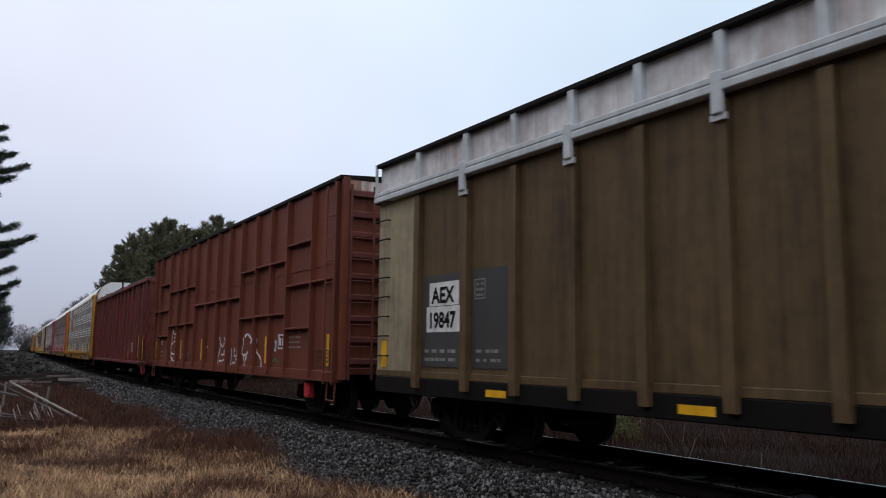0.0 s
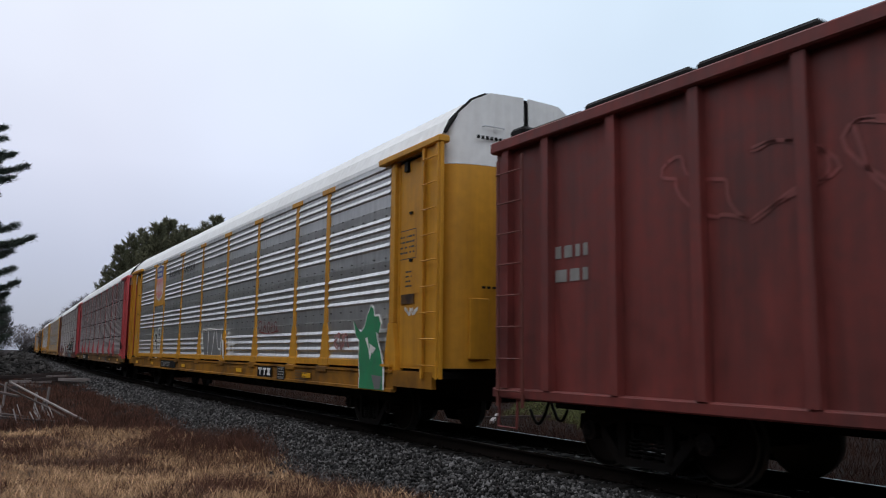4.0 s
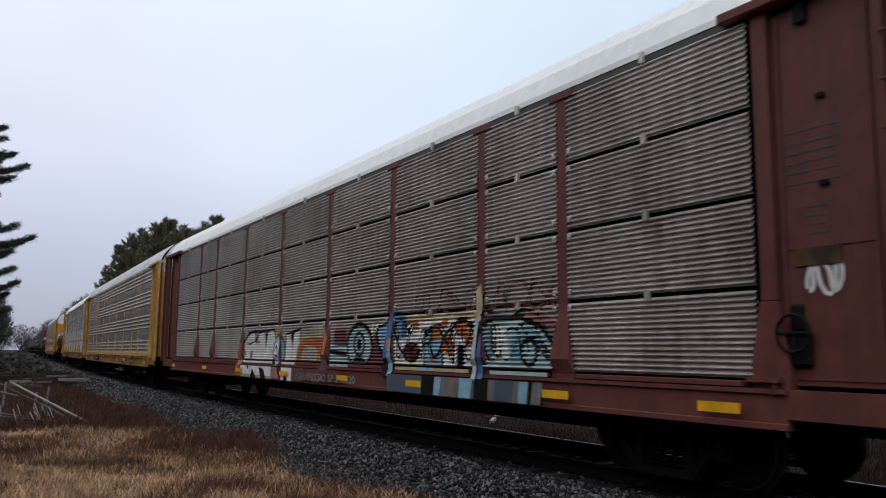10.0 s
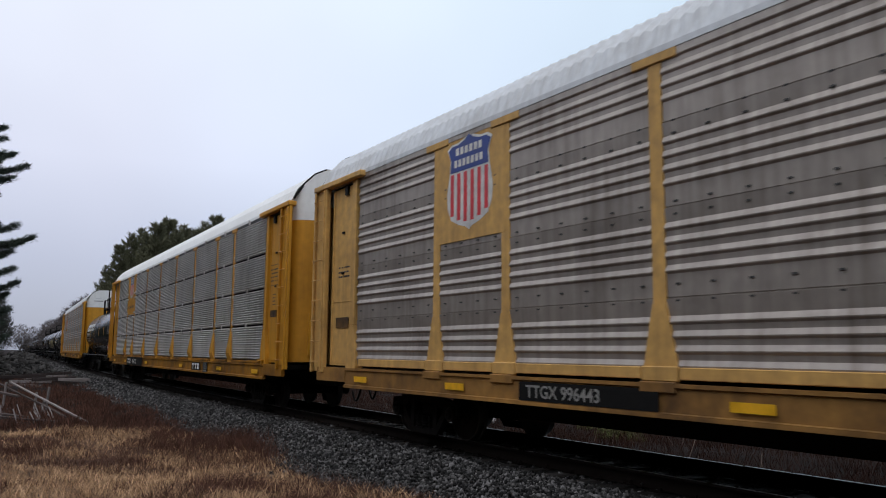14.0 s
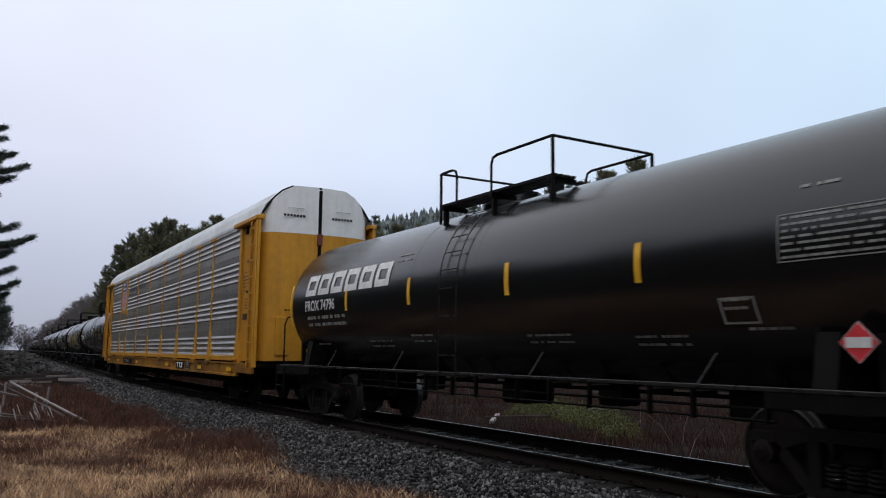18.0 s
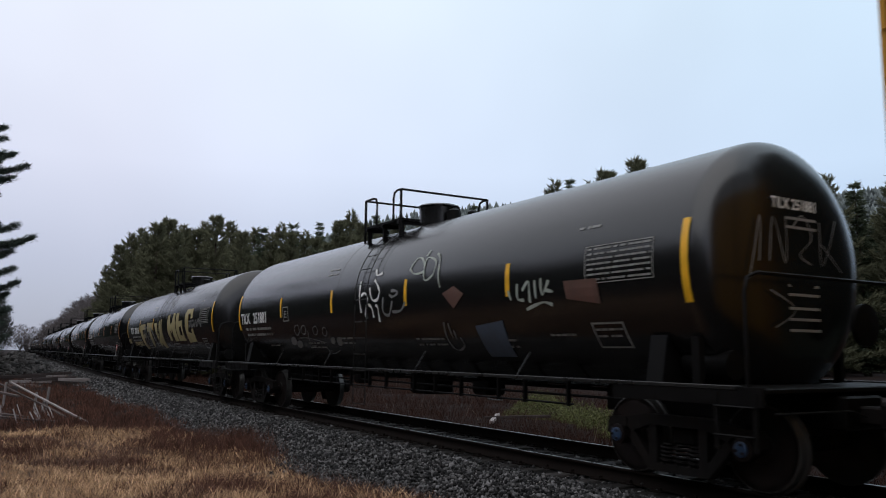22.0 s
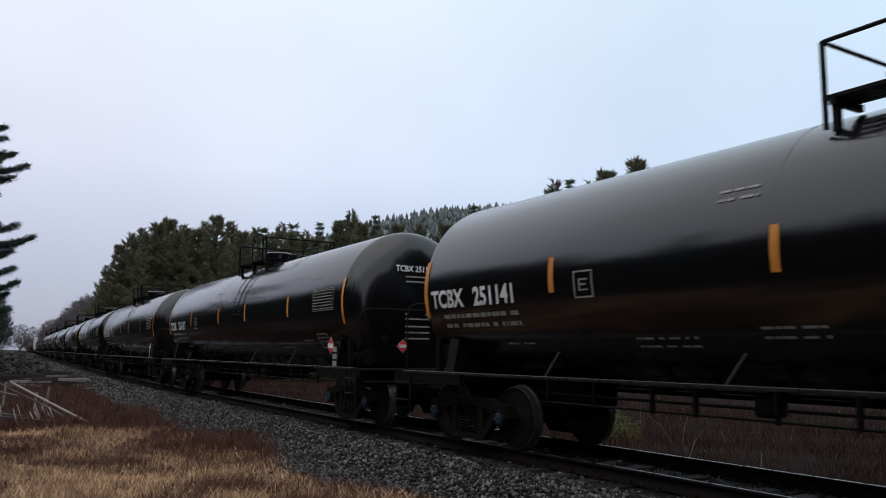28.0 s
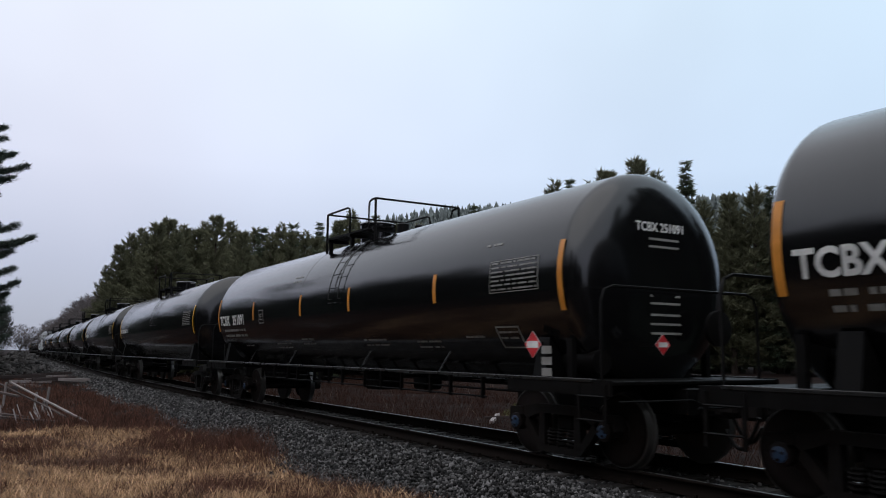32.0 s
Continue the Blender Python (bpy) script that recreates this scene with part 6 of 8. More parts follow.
    for pts in ([(-4.4, 0), (-4.05, .06), (-3.17, .06), (-3.2, -.15), (-3.85, -.18), (-3.8, -.38), (-3.3, -.32), (-3.35, -.5), (-3.75, -.55), (-3.7, -.8), (-3.45, -.85), (-3.6, -1.02), (-4.1, -1.04), (-4.2, -.6)],
                [(-2.79, .11), (-1.58, .08), (-1.62, -.22), (-2.04, -.18), (-1.85, -.6), (-2.03, -.9), (-2.3, -.94), (-2.39, -.26), (-2.75, -.28)],
                [(-1.25, .04), (-.75, .05), (-.62, -.5), (-.5, -.35), (-.42, -.5), (-.35, .1), (.15, .16), (.22, -.98), (-.25, -1), (-.45, -.75), (-.75, -.95), (-.95, -.5)],
                [(1.2, 0), (1.28, .26), (1.6, .3), (1.72, 0), (1.85, -.1), (2.05, .02), (2.2, .32), (2.45, .3), (2.7, -.7), (2.15, -.72), (2.02, -.2), (1.85, -.4), (1.62, -.25), (1.72, -.68), (1.4, -.68), (1.2, -.35)],
                [(2.65, -.1), (2.68, .3), (3.08, .3), (3.2, -.7), (2.8, -.7)], [(3.12, 0), (3.65, .02), (3.65, -.18), (3.14, -.2)], [(3.5, -.18), (3.65, -.18), (3.78, -.7), (3.55, -.7)], [(3.2, -.5), (3.55, -.5), (3.55, -.7), (3.2, -.7)],
                [(4.05, .2), (4.3, .36), (5.15, .36), (5.2, .05), (4.9, .02), (4.9, .2), (4.55, .2), (4.5, -.4), (4.95, -.45), (4.95, -.3), (5.2, -.3), (5.25, -.75), (4.2, -.78)]):
        blob(pts, gold, SPRAY_GOLD, c, "graffiti", "pale gold sprayed letter")
    over = wrap_tank(1.486, 2.40)
    scrawl(6, -3.7, -1.3, -1.0, 0.05, over, SPRAY_GREY, c, 0.035, 4, label="thin silver sprayed loops")
    scrawl(7, 4.6, 6.3, -0.28, 0.02, over, SPRAY_GREY, c, 0.03, 6)
    scrawl(8, .8, 1.9, .45, 1.2, on, SPRAY_GREY, c, 0.035, 3)
    scrawl(9, -6.35, -4.43, -0.88, -0.64, on, SPRAY_GOLD, c, 0.05, 6)
    scrawl(10, -7.8, -7.2, -0.75, -0.5, on, SPRAY_GOLD, c, 0.05, 3)
    names = ("TCBX 251060", "TCBX 251141", "TCBX 251131", "TCBX 251142", "TCBX 251091")
    for x, name in zip((284.45, 302.92, 321.48, 340.0, 358.4), names):
        tank_car(x, "clean black tank car with orange strips and placards", half=9.2, number=name, cap=BLUE, tape=REFLECT_ORANGE)
    x = 358.4
    for i in range(14):
        x += 18.4
        if i == 7:
            grey_hopper(x)
            continue
        tank_car(x, "black tank car far down the train", half=9.2, near=False, placard=False, stripes=(7.66,))


def grey_hopper(centre):
    """A pale grey closed car among the tank cars."""
    car = thing("covered_hopper", "pale grey covered hopper car", "railcar", "cars of the freight train")
    s = Shape().extrude_y([(-1.5, 1.3), (-1.55, 2.0), (-1.55, 4.0), (-1.1, 4.45), (1.1, 4.45), (1.55, 4.0), (1.55, 2.0), (1.5, 1.3)], -7.0, 7.0)
    part("body", s, GREY_PAINT, car)
    s = Shape()
    for y in (-4.5, 0, 4.5):
        s.extrude_y([(-1.4, 1.3), (1.4, 1.3), (0.5, 0.5), (-0.5, 0.5)], y - 1.5, y + 1.5)
    part("hopper_bins", s, GREY_PAINT, car)
    part("running_board", Shape().box(-0.5, 0.5, -8, 8, 4.5, 4.55), SOOT, car)
    part("sill", Shape().box(-0.3, 0.3, -8.6, 8.6, 0.65, 1.0).box(-1.5, 1.5, -8.7, -8.5, 0.9, 1.3).box(-1.5, 1.5, 8.5, 8.7, 0.9, 1.3), SOOT, car)
    for y in (-6.9, 6.9):
        truck(car, centre, y, 0.457, 1.78, False, SOOT, False)
    couplers(car, 9.2)
    CARS.append((car, centre))


# ---- box car and gondolas
def box_car():
    """Sixty-foot wood-products box car: outside posts, and short girts that step up towards the ends."""
    centre = 23.23
    car = thing("box_car", "oxide red box car with outside posts and sprayed scrawls", "railcar", "cars of the freight train")
    h, z0, z1 = 8.95, 0.86, 4.92
    part("body", Shape().box(-1.46, 1.46, -h, h, z0 + 0.1, z1 - 0.06), BOX_RED, car)
    part("roof", Shape().extrude_y([(-1.54, z1 - 0.07), (-1.54, z1), (0, z1 + 0.1), (1.54, z1), (1.54, z1 - 0.07)], -h - 0.02, h + 0.02), SOOT, car)
    ys = (-8.8, -7.54, -6.02, -4.87, -3.73, -2.49, -1.31, -0.11, 1.14, 2.44, 3.62, 4.85, 6.17, 7.77, 8.8)
    girts = {1: (3.78, 2.86, 1.90), 2: (3.47, 2.25), 3: (3.48, 2.25), 4: (3.45, 2.24), 0: (2.86,), 5: (2.82,), 6: (2.82,), 7: (2.81,), 8: (2.81,), 9: (3.45, 2.27), 10: (3.44, 2.25), 11: (3.44, 2.25), 12: (3.78, 2.83, 1.9), 13: (2.83,)}
    for d in (-1, 1):
        for y in ys:
            s = Shape().extrude_y([(d * 1.46, z0), (d * 1.58, z0), (d * 1.58, z1 - 0.1), (d * 1.46, z1 - 0.1)], y - 0.03, y + 0.03)
            part("post", s, BOX_RED, car)
        for i, levels in girts.items():
            for z in levels:
                part("girt", Shape().box(d * 1.455, d * 1.58, ys[i] + 0.031, ys[i + 1] - 0.031, z - 0.022, z + 0.022, 0.008), BOX_RED, car)
        part("side_sill", Shape().box(d * 1.40, d * 1.52, -h, h, z0 - 0.06, z0 + 0.16, 0.01).box(d * 1.455, d * 1.475, -h, h, 3.17, 3.2), BOX_RED, car)
    for e_ in (-1, 1):
        s = Shape()
        for i in range(9):
            z = z0 + 0.35 + i * 0.42
            s.box(-1.4, 1.4, *sorted((e_ * h, e_ * (h + 0.09))), z - 0.07, z + 0.07, 0.03)
        part("end_ribs", s, BROWN, car)
        for x in (-1.44, 1.44):
            part("end_post", Shape().box(x - 0.06, x + 0.06, *sorted((e_ * (h - 0.02), e_ * (h + 0.13))), z0, z1 - 0.05), BOX_RED, car)
        part("stub_sill", Shape().box(-0.3, 0.3, *sorted((e_ * 5, e_ * (h + 0.2))), 0.62, 0.9), BLACK, car)
        ladder(car, -1.60, *sorted((e_ * (h - 0.05), e_ * (h - 0.5))), z0 - 0.1, z1 - 0.15, 9, BOX_RED)
        ladder(car, e_ * (h + 0.16), -1.35, -0.85, z0, z1 - 0.2, 9, BROWN, "y")
        part("stirrup", Shape().tube([(-1.5, e_ * (h - 0.5), z0), (-1.52, e_ * (h - 0.5), 0.45), (-1.52, e_ * (h - 0.1), 0.45), (-1.5, e_ * (h - 0.1), z0)], 0.02, 6), BOX_RED, car)
    part("end_stencil", Shape().box(-1.35, -0.6, -h - 0.012, -h - 0.002, 4.55, 4.85).box(-0.45, 0.5, -h - 0.012, -h - 0.002, 4.55, 4.85), WHITE_RUST, car)
    part("retainer_box", Shape().box(-1.42, -1.25, -7.2, -6.95, 0.42, 0.76, 0.03), RED_SIGN, car, "bright red brake part")
    on, on2, flat = wrap_flat(-1.468), wrap_flat(-1.472), wrap_flat(-1.464)
    lettering("AOK", 0.38, 8.3, 2.03, on, LETTER, car, "car_mark", 0.014, 0.6)
    lettering("6045", 0.34, 8.12, 1.6, on, LETTER, car, "car_number", 0.004, 1.05)
    for y in (8.6, 4.5, 1.75, -0.95, -4.45, -8.35):
        decal([(-y - 0.07, -y + 0.07, 1.1, 1.75)], on, REFLECT, car, "reflective_tape")
    decal(bars(8.15, 1.36, 0.9, 0.13, 2, 3, 0.4) + bars(7.0, 1.36, 0.6, 0.13, 2, 13, 0.4) + bars(-6.05, 1.84, 0.75, 0.11, 4, 4, 0.4) + bars(-6.2, 1.0, 0.5, 0.09, 2, 6), on, LETTER_DIM, car, "small_print")
    decal(frame_box(-5.35, 1.45, 0.54, 0.34, 0.035) + [(5.43, 5.57, 1.53, 1.70), (5.63, 5.80, 1.53, 1.70)], on2, LETTER, car, "inspection_panel")
    decal(frame_box(8.88, 1.1, 0.42, 0.26, 0.03) + bars(8.83, 1.32, 0.32, 0.07, 2, 2), on2, YELLOW_OLD, car, "yellow_stencil")
    decal(frame_box(-7.7, 1.08, 0.75, 0.36, 0.03) + bars(-7.75, 1.38, 0.65, 0.08, 3, 2), on2, YELLOW_OLD, car, "yellow_stencil")
    white = "thin white sprayed lines"
    strokes([[(-5.73, 2.12), (-5.78, 1.92), (-5.87, 1.79), (-5.94, 1.59), (-5.96, 1.43), (-5.92, 1.21), (-5.83, 1.02), (-5.66, 0.94), (-5.12, 0.97), (-5.01, 1.17), (-5.03, 1.43), (-5.03, 1.69), (-5.08, 1.87), (-5.1, 2.06)], [(-5.72, 2.06), (-5.56, 1.97), (-5.31, 1.96), (-5.13, 2.05)], [(-5.87, 1.59), (-5.65, 1.67), (-5.35, 1.72), (-5.15, 1.74), (-5.03, 1.61)], [(-5.92, 1.29), (-5.48, 1.27), (-4.99, 1.3)], [(-5.83, 1.15), (-5.53, 1.03), (-5.32, 1.04), (-5.11, 1.15)], [(-5.52, 1.83), (-5.31, 1.85)]], wrap_flat(-1.475), SPRAY_WHITE, car, 0.07, label="white sprayed horned face")
    strokes([[(-4.36, 1.48), (-4.3, 1.29), (-4.34, 1.09), (-4.17, 1.05)], [(-4.3, 1.26), (-4.03, 1.22)], [(-3.93, 1.34), (-3.73, 1.48)], [(-3.53, 1.35), (-3.47, 1.21), (-3.38, 1.35)], [(-2.65, 1.44), (-2.63, 1.19)], [(-2.94, 1.23), (-2.51, 1.24)], [(-6.27, 1.83), (-6.27, 1.68), (-6.34, 1.57), (-6.29, 1.45)]], on, SPRAY_GREY, car, 0.06, label="faint white sprayed lines")
    strokes([[(0.27, 1.79), (0.42, 1.61), (0.33, 1.36), (0.22, 1.14), (0.31, 0.93), (0.61, 0.9), (0.89, 0.98), (0.93, 1.19), (0.82, 1.37), (1.0, 1.51), (0.77, 1.78)], [(0.42, 1.61), (0.66, 1.51), (0.82, 1.63)], [(0.33, 1.12), (0.61, 1.11), (0.82, 1.16)], [(0.55, 1.3), (0.72, 1.28), (0.85, 1.34)], [(-1.16, 1.28), (-1.14, 1.45), (-1.0, 1.52)]], on, SPRAY_WHITE, car, 0.06, label="white sprayed horned face")
    strokes([[(1.56, 1.46), (1.58, 1.26), (1.52, 1.01), (1.47, 0.89)], [(1.88, 1.48), (1.82, 1.37), (1.88, 1.26), (2.06, 1.27), (2.1, 1.48), (2.21, 1.75)], [(1.88, 1.05), (1.75, 1.09), (1.65, 1.04)], [(1.92, 1.05), (1.97, 1.16), (2.18, 1.16), (2.27, 0.93)]], on2, SPRAY_WHITE, car, 0.05, label="white sprayed letters")
    strokes([[(2.6, 1.74), (2.64, 1.59), (2.52, 1.38), (2.67, 1.29), (2.9, 1.31), (3.04, 1.37)], [(2.67, 1.28), (2.76, 1.13), (2.76, 0.98), (2.67, 0.87)], [(2.82, 1.15), (2.98, 1.28)], [(2.72, 1.76), (2.95, 1.83), (3.17, 1.77), (3.31, 1.68), (3.24, 1.58)], [(3.31, 1.68), (3.48, 1.73)], [(3.78, 1.71), (3.74, 1.57), (3.77, 1.39), (3.99, 1.28), (4.13, 1.19), (4.16, 1.04), (4.06, 0.88), (3.85, 0.86), (3.72, 0.88)], [(3.51, 1.39), (3.37, 1.29), (3.4, 1.2), (3.5, 1.22)], [(3.91, 0.94), (3.98, 1.01)]], on2, SPRAY_WHITE, car, 0.08, label="white sprayed letters")
    strokes([[(5.11, 1.6), (5.22, 1.62), (5.19, 1.48)], [(5.09, 1.44), (5.23, 1.42)], [(5.4, 1.76), (5.45, 1.6)]], on, SPRAY_TEAL, car, 0.09, label="pale sprayed patch")
    strokes([[(5.0, 1.15), (5.2, 1.22), (5.4, 1.12)]], on2, SPRAY_GREEN, car, 0.05, label="green sprayed line")
    for y in (-6.7, 6.7):
        truck(car, centre, y, 0.457, 1.78)
    couplers(car, 9.7)
    CARS.append((car, centre))


def gondola():
    """Tall red gondola with close outside posts, heaped over its rim with scrap."""
    centre = 43.05
    car = thing("gondola", "dark red gondola with outside posts, heaped load above rim", "railcar", "cars of the freight train")
    h, z0, z1 = 9.25, 0.80, 4.36
    for d in (-1, 1):
        part("side_wall", Shape().box(d * 1.40, d * 1.46, -h, h, z0 + 0.1, z1 - 0.05), GON_RED, car)
        part("top_rim", Shape().box(d * 1.36, d * 1.60, -h, h, z1 - 0.16, z1, 0.02), GON_RED, car)
        part("side_sill", Shape().box(d * 1.36, d * 1.56, -h, h, z0, z0 + 0.14, 0.02), GON_RED, car)
        ys = [-8.95, -8.35, -7.07, -6.5] + [-5.3 + i * 1.22 for i in range(10)] + [6.9, 8.1, 8.95]
        for y in ys:
            s = Shape().extrude_y([(d * 1.45, z0 + 0.14), (d * 1.58, z0 + 0.14), (d * 1.56, z1 - 0.16), (d * 1.45, z1 - 0.16)], y - 0.07, y + 0.07)
            part("post", s, GON_RED, car)
    for e_ in (-1, 1):
        part("end_wall", Shape().box(-1.4, 1.4, *sorted((e_ * (h - 0.06), e_ * h)), z0, z1), GON_RED, car)
        for i in range(6):
            z = z0 + 0.4 + i * 0.6
            part("end_rib", Shape().box(-1.42, 1.42, *sorted((e_ * h, e_ * (h + 0.1))), z - 0.08, z + 0.08, 0.03), GON_RED, car)
        # ladders brown rather than body red, end shade put into their colour
        ladder(car, -1.62, *sorted((e_ * (h - 0.22), e_ * (h - 0.75))), z0 - 0.1, z1 - 0.3, 8, BROWN)
        ladder(car, e_ * (h + 0.14), -1.35, -0.85, z0, z1 - 0.3, 8, BROWN, "y")
        part("stirrup", Shape().tube([(-1.5, e_ * (h - 0.5), z0), (-1.52, e_ * (h - 0.5), 0.42), (-1.52, e_ * (h - 0.1), 0.42), (-1.5, e_ * (h - 0.1), z0)], 0.02, 6), GON_RED, car)
        part("stub_sill", Shape().box(-0.3, 0.3, *sorted((e_ * 5, e_ * (h + 0.15))), 0.62, 0.9), BLACK, car)
    part("floor", Shape().box(-1.45, 1.45, -h, h, z0, z0 + 0.1).box(-0.4, 0.4, -h, h, 0.62, z0), BLACK, car)
    rnd = random.Random(9)
    s = Shape()
    y = -h + 0.2
    while y < h - 0.3:
        w = rnd.uniform(0.9, 2.0)
        y2 = min(y + w, h - 0.1)
        x = -1.36
        while x < 1.3:
            dx = rnd.uniform(0.5, 1.0)
            zz = z1 + rnd.uniform(0.08, 0.22) + (0.08 if -0.8 < x < 0.6 else 0)
            s.box(x, min(x + dx, 1.36), y + 0.03, y2 - 0.03, z1 - 0.5, zz, 0.05)
            x += dx
        y = y2
    part("scrap_load", s, SOOT, car, "dark heaped load")
    part("retainer_box", Shape().box(-1.42, -1.27, -8.07, -7.83, 0.42, 0.76, 0.03), RED_SIGN, car, "bright red brake part")
    on = wrap_flat(-1.469)
    for y in (-9.12, -8.0, -4.3, -0.85, 2.75):
        decal([(-y - 0.06, -y + 0.06, 1.05, 2.0 if y < -7 else 1.4)], wrap_flat(-1.6) if y < -7 else on, REFLECT, car, "reflective_tape")
    decal(frame_box(-6.1, 1.3, 0.42, 0.4, 0.035) + bars(-6.15, 1.64, 0.3, 0.1, 3, 2), wrap_flat(-1.6), LETTER, car, "inspection_panel")
    decal(bars(8.0, 2.75, 0.6, 0.3, 2, 4, 0.6), on, LETTER_DIM, car, "car_number")
    scrawl(51, -6.2, -1.0, 2.6, 3.6, on, SPRAY_RED, car, 0.04, 5, label="faint red sprayed loops")
    scrawl(52, 2.0, 4.4, 1.3, 1.9, on, SPRAY_GREY, car, 0.025, 4)
    for yy in (-6.95, 6.95):
        truck(car, centre, yy, 0.457, 1.78)
    couplers(car, 9.95)
    CARS.append((car, centre))


def chip_car():
    """High olive-brown car with a grey side extension on top."""
    h = 10.2
    centre = 12.69 - h
    car = thing("wood_chip_car", "olive brown high-sided car with stained grey top extension", "railcar", "cars of the freight train")
    z0, zm, z1 = 0.74, 4.10, 4.76
    ys = [h - 1.46, h - 2.88, h - 4.08, h - 5.28, h - 6.43, h - 7.56, h - 8.7, h - 9.9, h - 11.1, h - 12.3, h - 13.5, h - 14.7, h - 15.9, h - 17.2, h - 18.9]
    for d in (-1, 1):
        part("side_wall", Shape().box(d * 1.38, d * 1.44, -h, h, z0 + 0.3, zm), OLIVE, car)
        part("corner_panel", Shape().box(d * 1.441, d * 1.447, h - 1.35, h, z0 + 0.3, zm), TAN, car)
        part("lower_band", Shape().box(d * 1.36, d * 1.47, -h, h, z0 + 0.25, z0 + 0.36, 0.01), OLIVE, car)
        part("side_sill", Shape().box(d * 1.34, d * 1.48, -h, h, z0 - 0.02, z0 + 0.25, 0.01), SOOT, car)
        part("top_rail", Shape().box(d * 1.36, d * 1.58, -h, h, zm - 0.04, zm + 0.05, 0.012).box(d * 1.36, d * 1.565, -h, h, zm + 0.05, zm + 0.062).box(d * 1.36, d * 1.575, -h, h, zm + 0.062, zm + 0.14, 0.012), GREY_PAINT, car)
        part("extension_sheet", Shape().box(d * 1.40, d * 1.43, -h, h, zm + 0.14, z1), GREY_STAIN, car)
        part("extension_rim", Shape().box(d * 1.38, d * 1.54, -h, h, z1 - 0.04, z1 + 0.03, 0.01), SOOT, car)
        for y in ys:
            s = Shape().extrude_y([(d * 1.44, z0 + 0.1), (d * 1.55, z0 + 0.1), (d * 1.56, z0 + 0.3), (d * 1.53, zm - 0.12), (d * 1.44, zm - 0.12)], y - 0.075, y + 0.075)
            part("post", s, OLIVE, car)
            part("extension_post", Shape().box(d * 1.42, d * 1.53, y - 0.06, y + 0.06, zm + 0.14, z1 - 0.03, 0.01), GREY_PAINT, car)
        for y in ys[1::2]:
            part("clamp", Shape().box(d * 1.53, d * 1.60, y - 0.07, y + 0.07, zm - 0.28, zm + 0.18, 0.015).box(d * 1.53, d * 1.57, y - 0.1, y + 0.1, zm - 0.34, zm - 0.27), GREY_PAINT, car)
    for e_ in (-1, 1):
        part("end_wall", Shape().box(-1.4, 1.4, *sorted((e_ * (h - 0.06), e_ * h)), z0 + 0.2, zm).box(-1.4, 1.4, *sorted((e_ * (h - 0.05), e_ * (h - 0.02))), zm, z1), TAN, car)
        part("stub_sill", Shape().box(-0.3, 0.3, *sorted((e_ * 5, e_ * (h + 0.1))), 0.62, 0.95), BLACK, car)
        for i in range(9):
            z = z0 + 0.6 + i * 0.34
            s = Shape().tube([(-1.42, e_ * (h - 0.42), z), (-1.52, e_ * (h - 0.42), z), (-1.52, e_ * (h + 0.02), z), (-1.42, e_ * (h + 0.02), z)], 0.013, 6)
            part("grab_iron", s, SOOT, car)
    s = Shape()
    s.tube([(-1.52, h, zm + 0.02), (-1.52, h + 0.02, z1 + 0.02), (-1.45, h + 0.02, z1 + 0.04)], 0.03, 6)
    part("corner_bar", s, GREY_PAINT, car)
    part("floor", Shape().box(-1.4, 1.4, -h, h, z0, z0 + 0.3).box(-0.35, 0.35, -h, h, 0.6, z0), BLACK, car)
    on, on1, on2 = wrap_flat(-1.452), wrap_flat(-1.456), wrap_flat(-1.460)
    c = lambda s_: s_ + 0.49 - centre
    decal([(-c(10.62), -c(9.45), 1.18, 2.62), (-c(9.2), -c(8.22), 1.18, 2.62)], on, DARK_PATCH, car, "dark_panel")
    decal([(-c(10.42), -c(9.56), 2.13, 2.5), (-c(10.5), -c(9.48), 1.72, 2.12)], on1, LETTER, car, "number_plate_ground")
    lettering("AEX", 0.34, c(10.34), 2.18, on2, LETTER_BLACK, car, "car_mark", 0.012, 1.0)
    lettering("19847", 0.34, c(10.44), 1.79, on2, LETTER_BLACK, car, "car_number", 0.012, 0.92)
    decal(bars(c(10.55), 1.45, 0.9, 0.13, 2, 5, 0.45) + bars(c(9.1), 1.45, 0.6, 0.13, 2, 6, 0.4), on1, LETTER_DIM, car, "small_print")
    decal(frame_box(c(9.15), 2.18, 0.28, 0.3, 0.02) + bars(c(9.1), 2.42, 0.18, 0.08, 3, 8), on1, LETTER_DIM, car, "inspection_panel")
    for y in (8.58, 5.1, 1.6, -1.9):
        decal([(-c(y) - 0.24, -c(y) + 0.24, 0.79, 0.89)], wrap_flat(-1.485), REFLECT, car, "reflective_tape")
    decal([(-c(12.05), -c(11.85), 1.15, 1.6)], on, REFLECT, car, "reflective_tape")
    for y in (-(h - 2.3), h - 2.3):
        truck(car, centre, y, 0.457, 1.78)
    couplers(car, h + 0.75)
    CARS.append((car, centre))


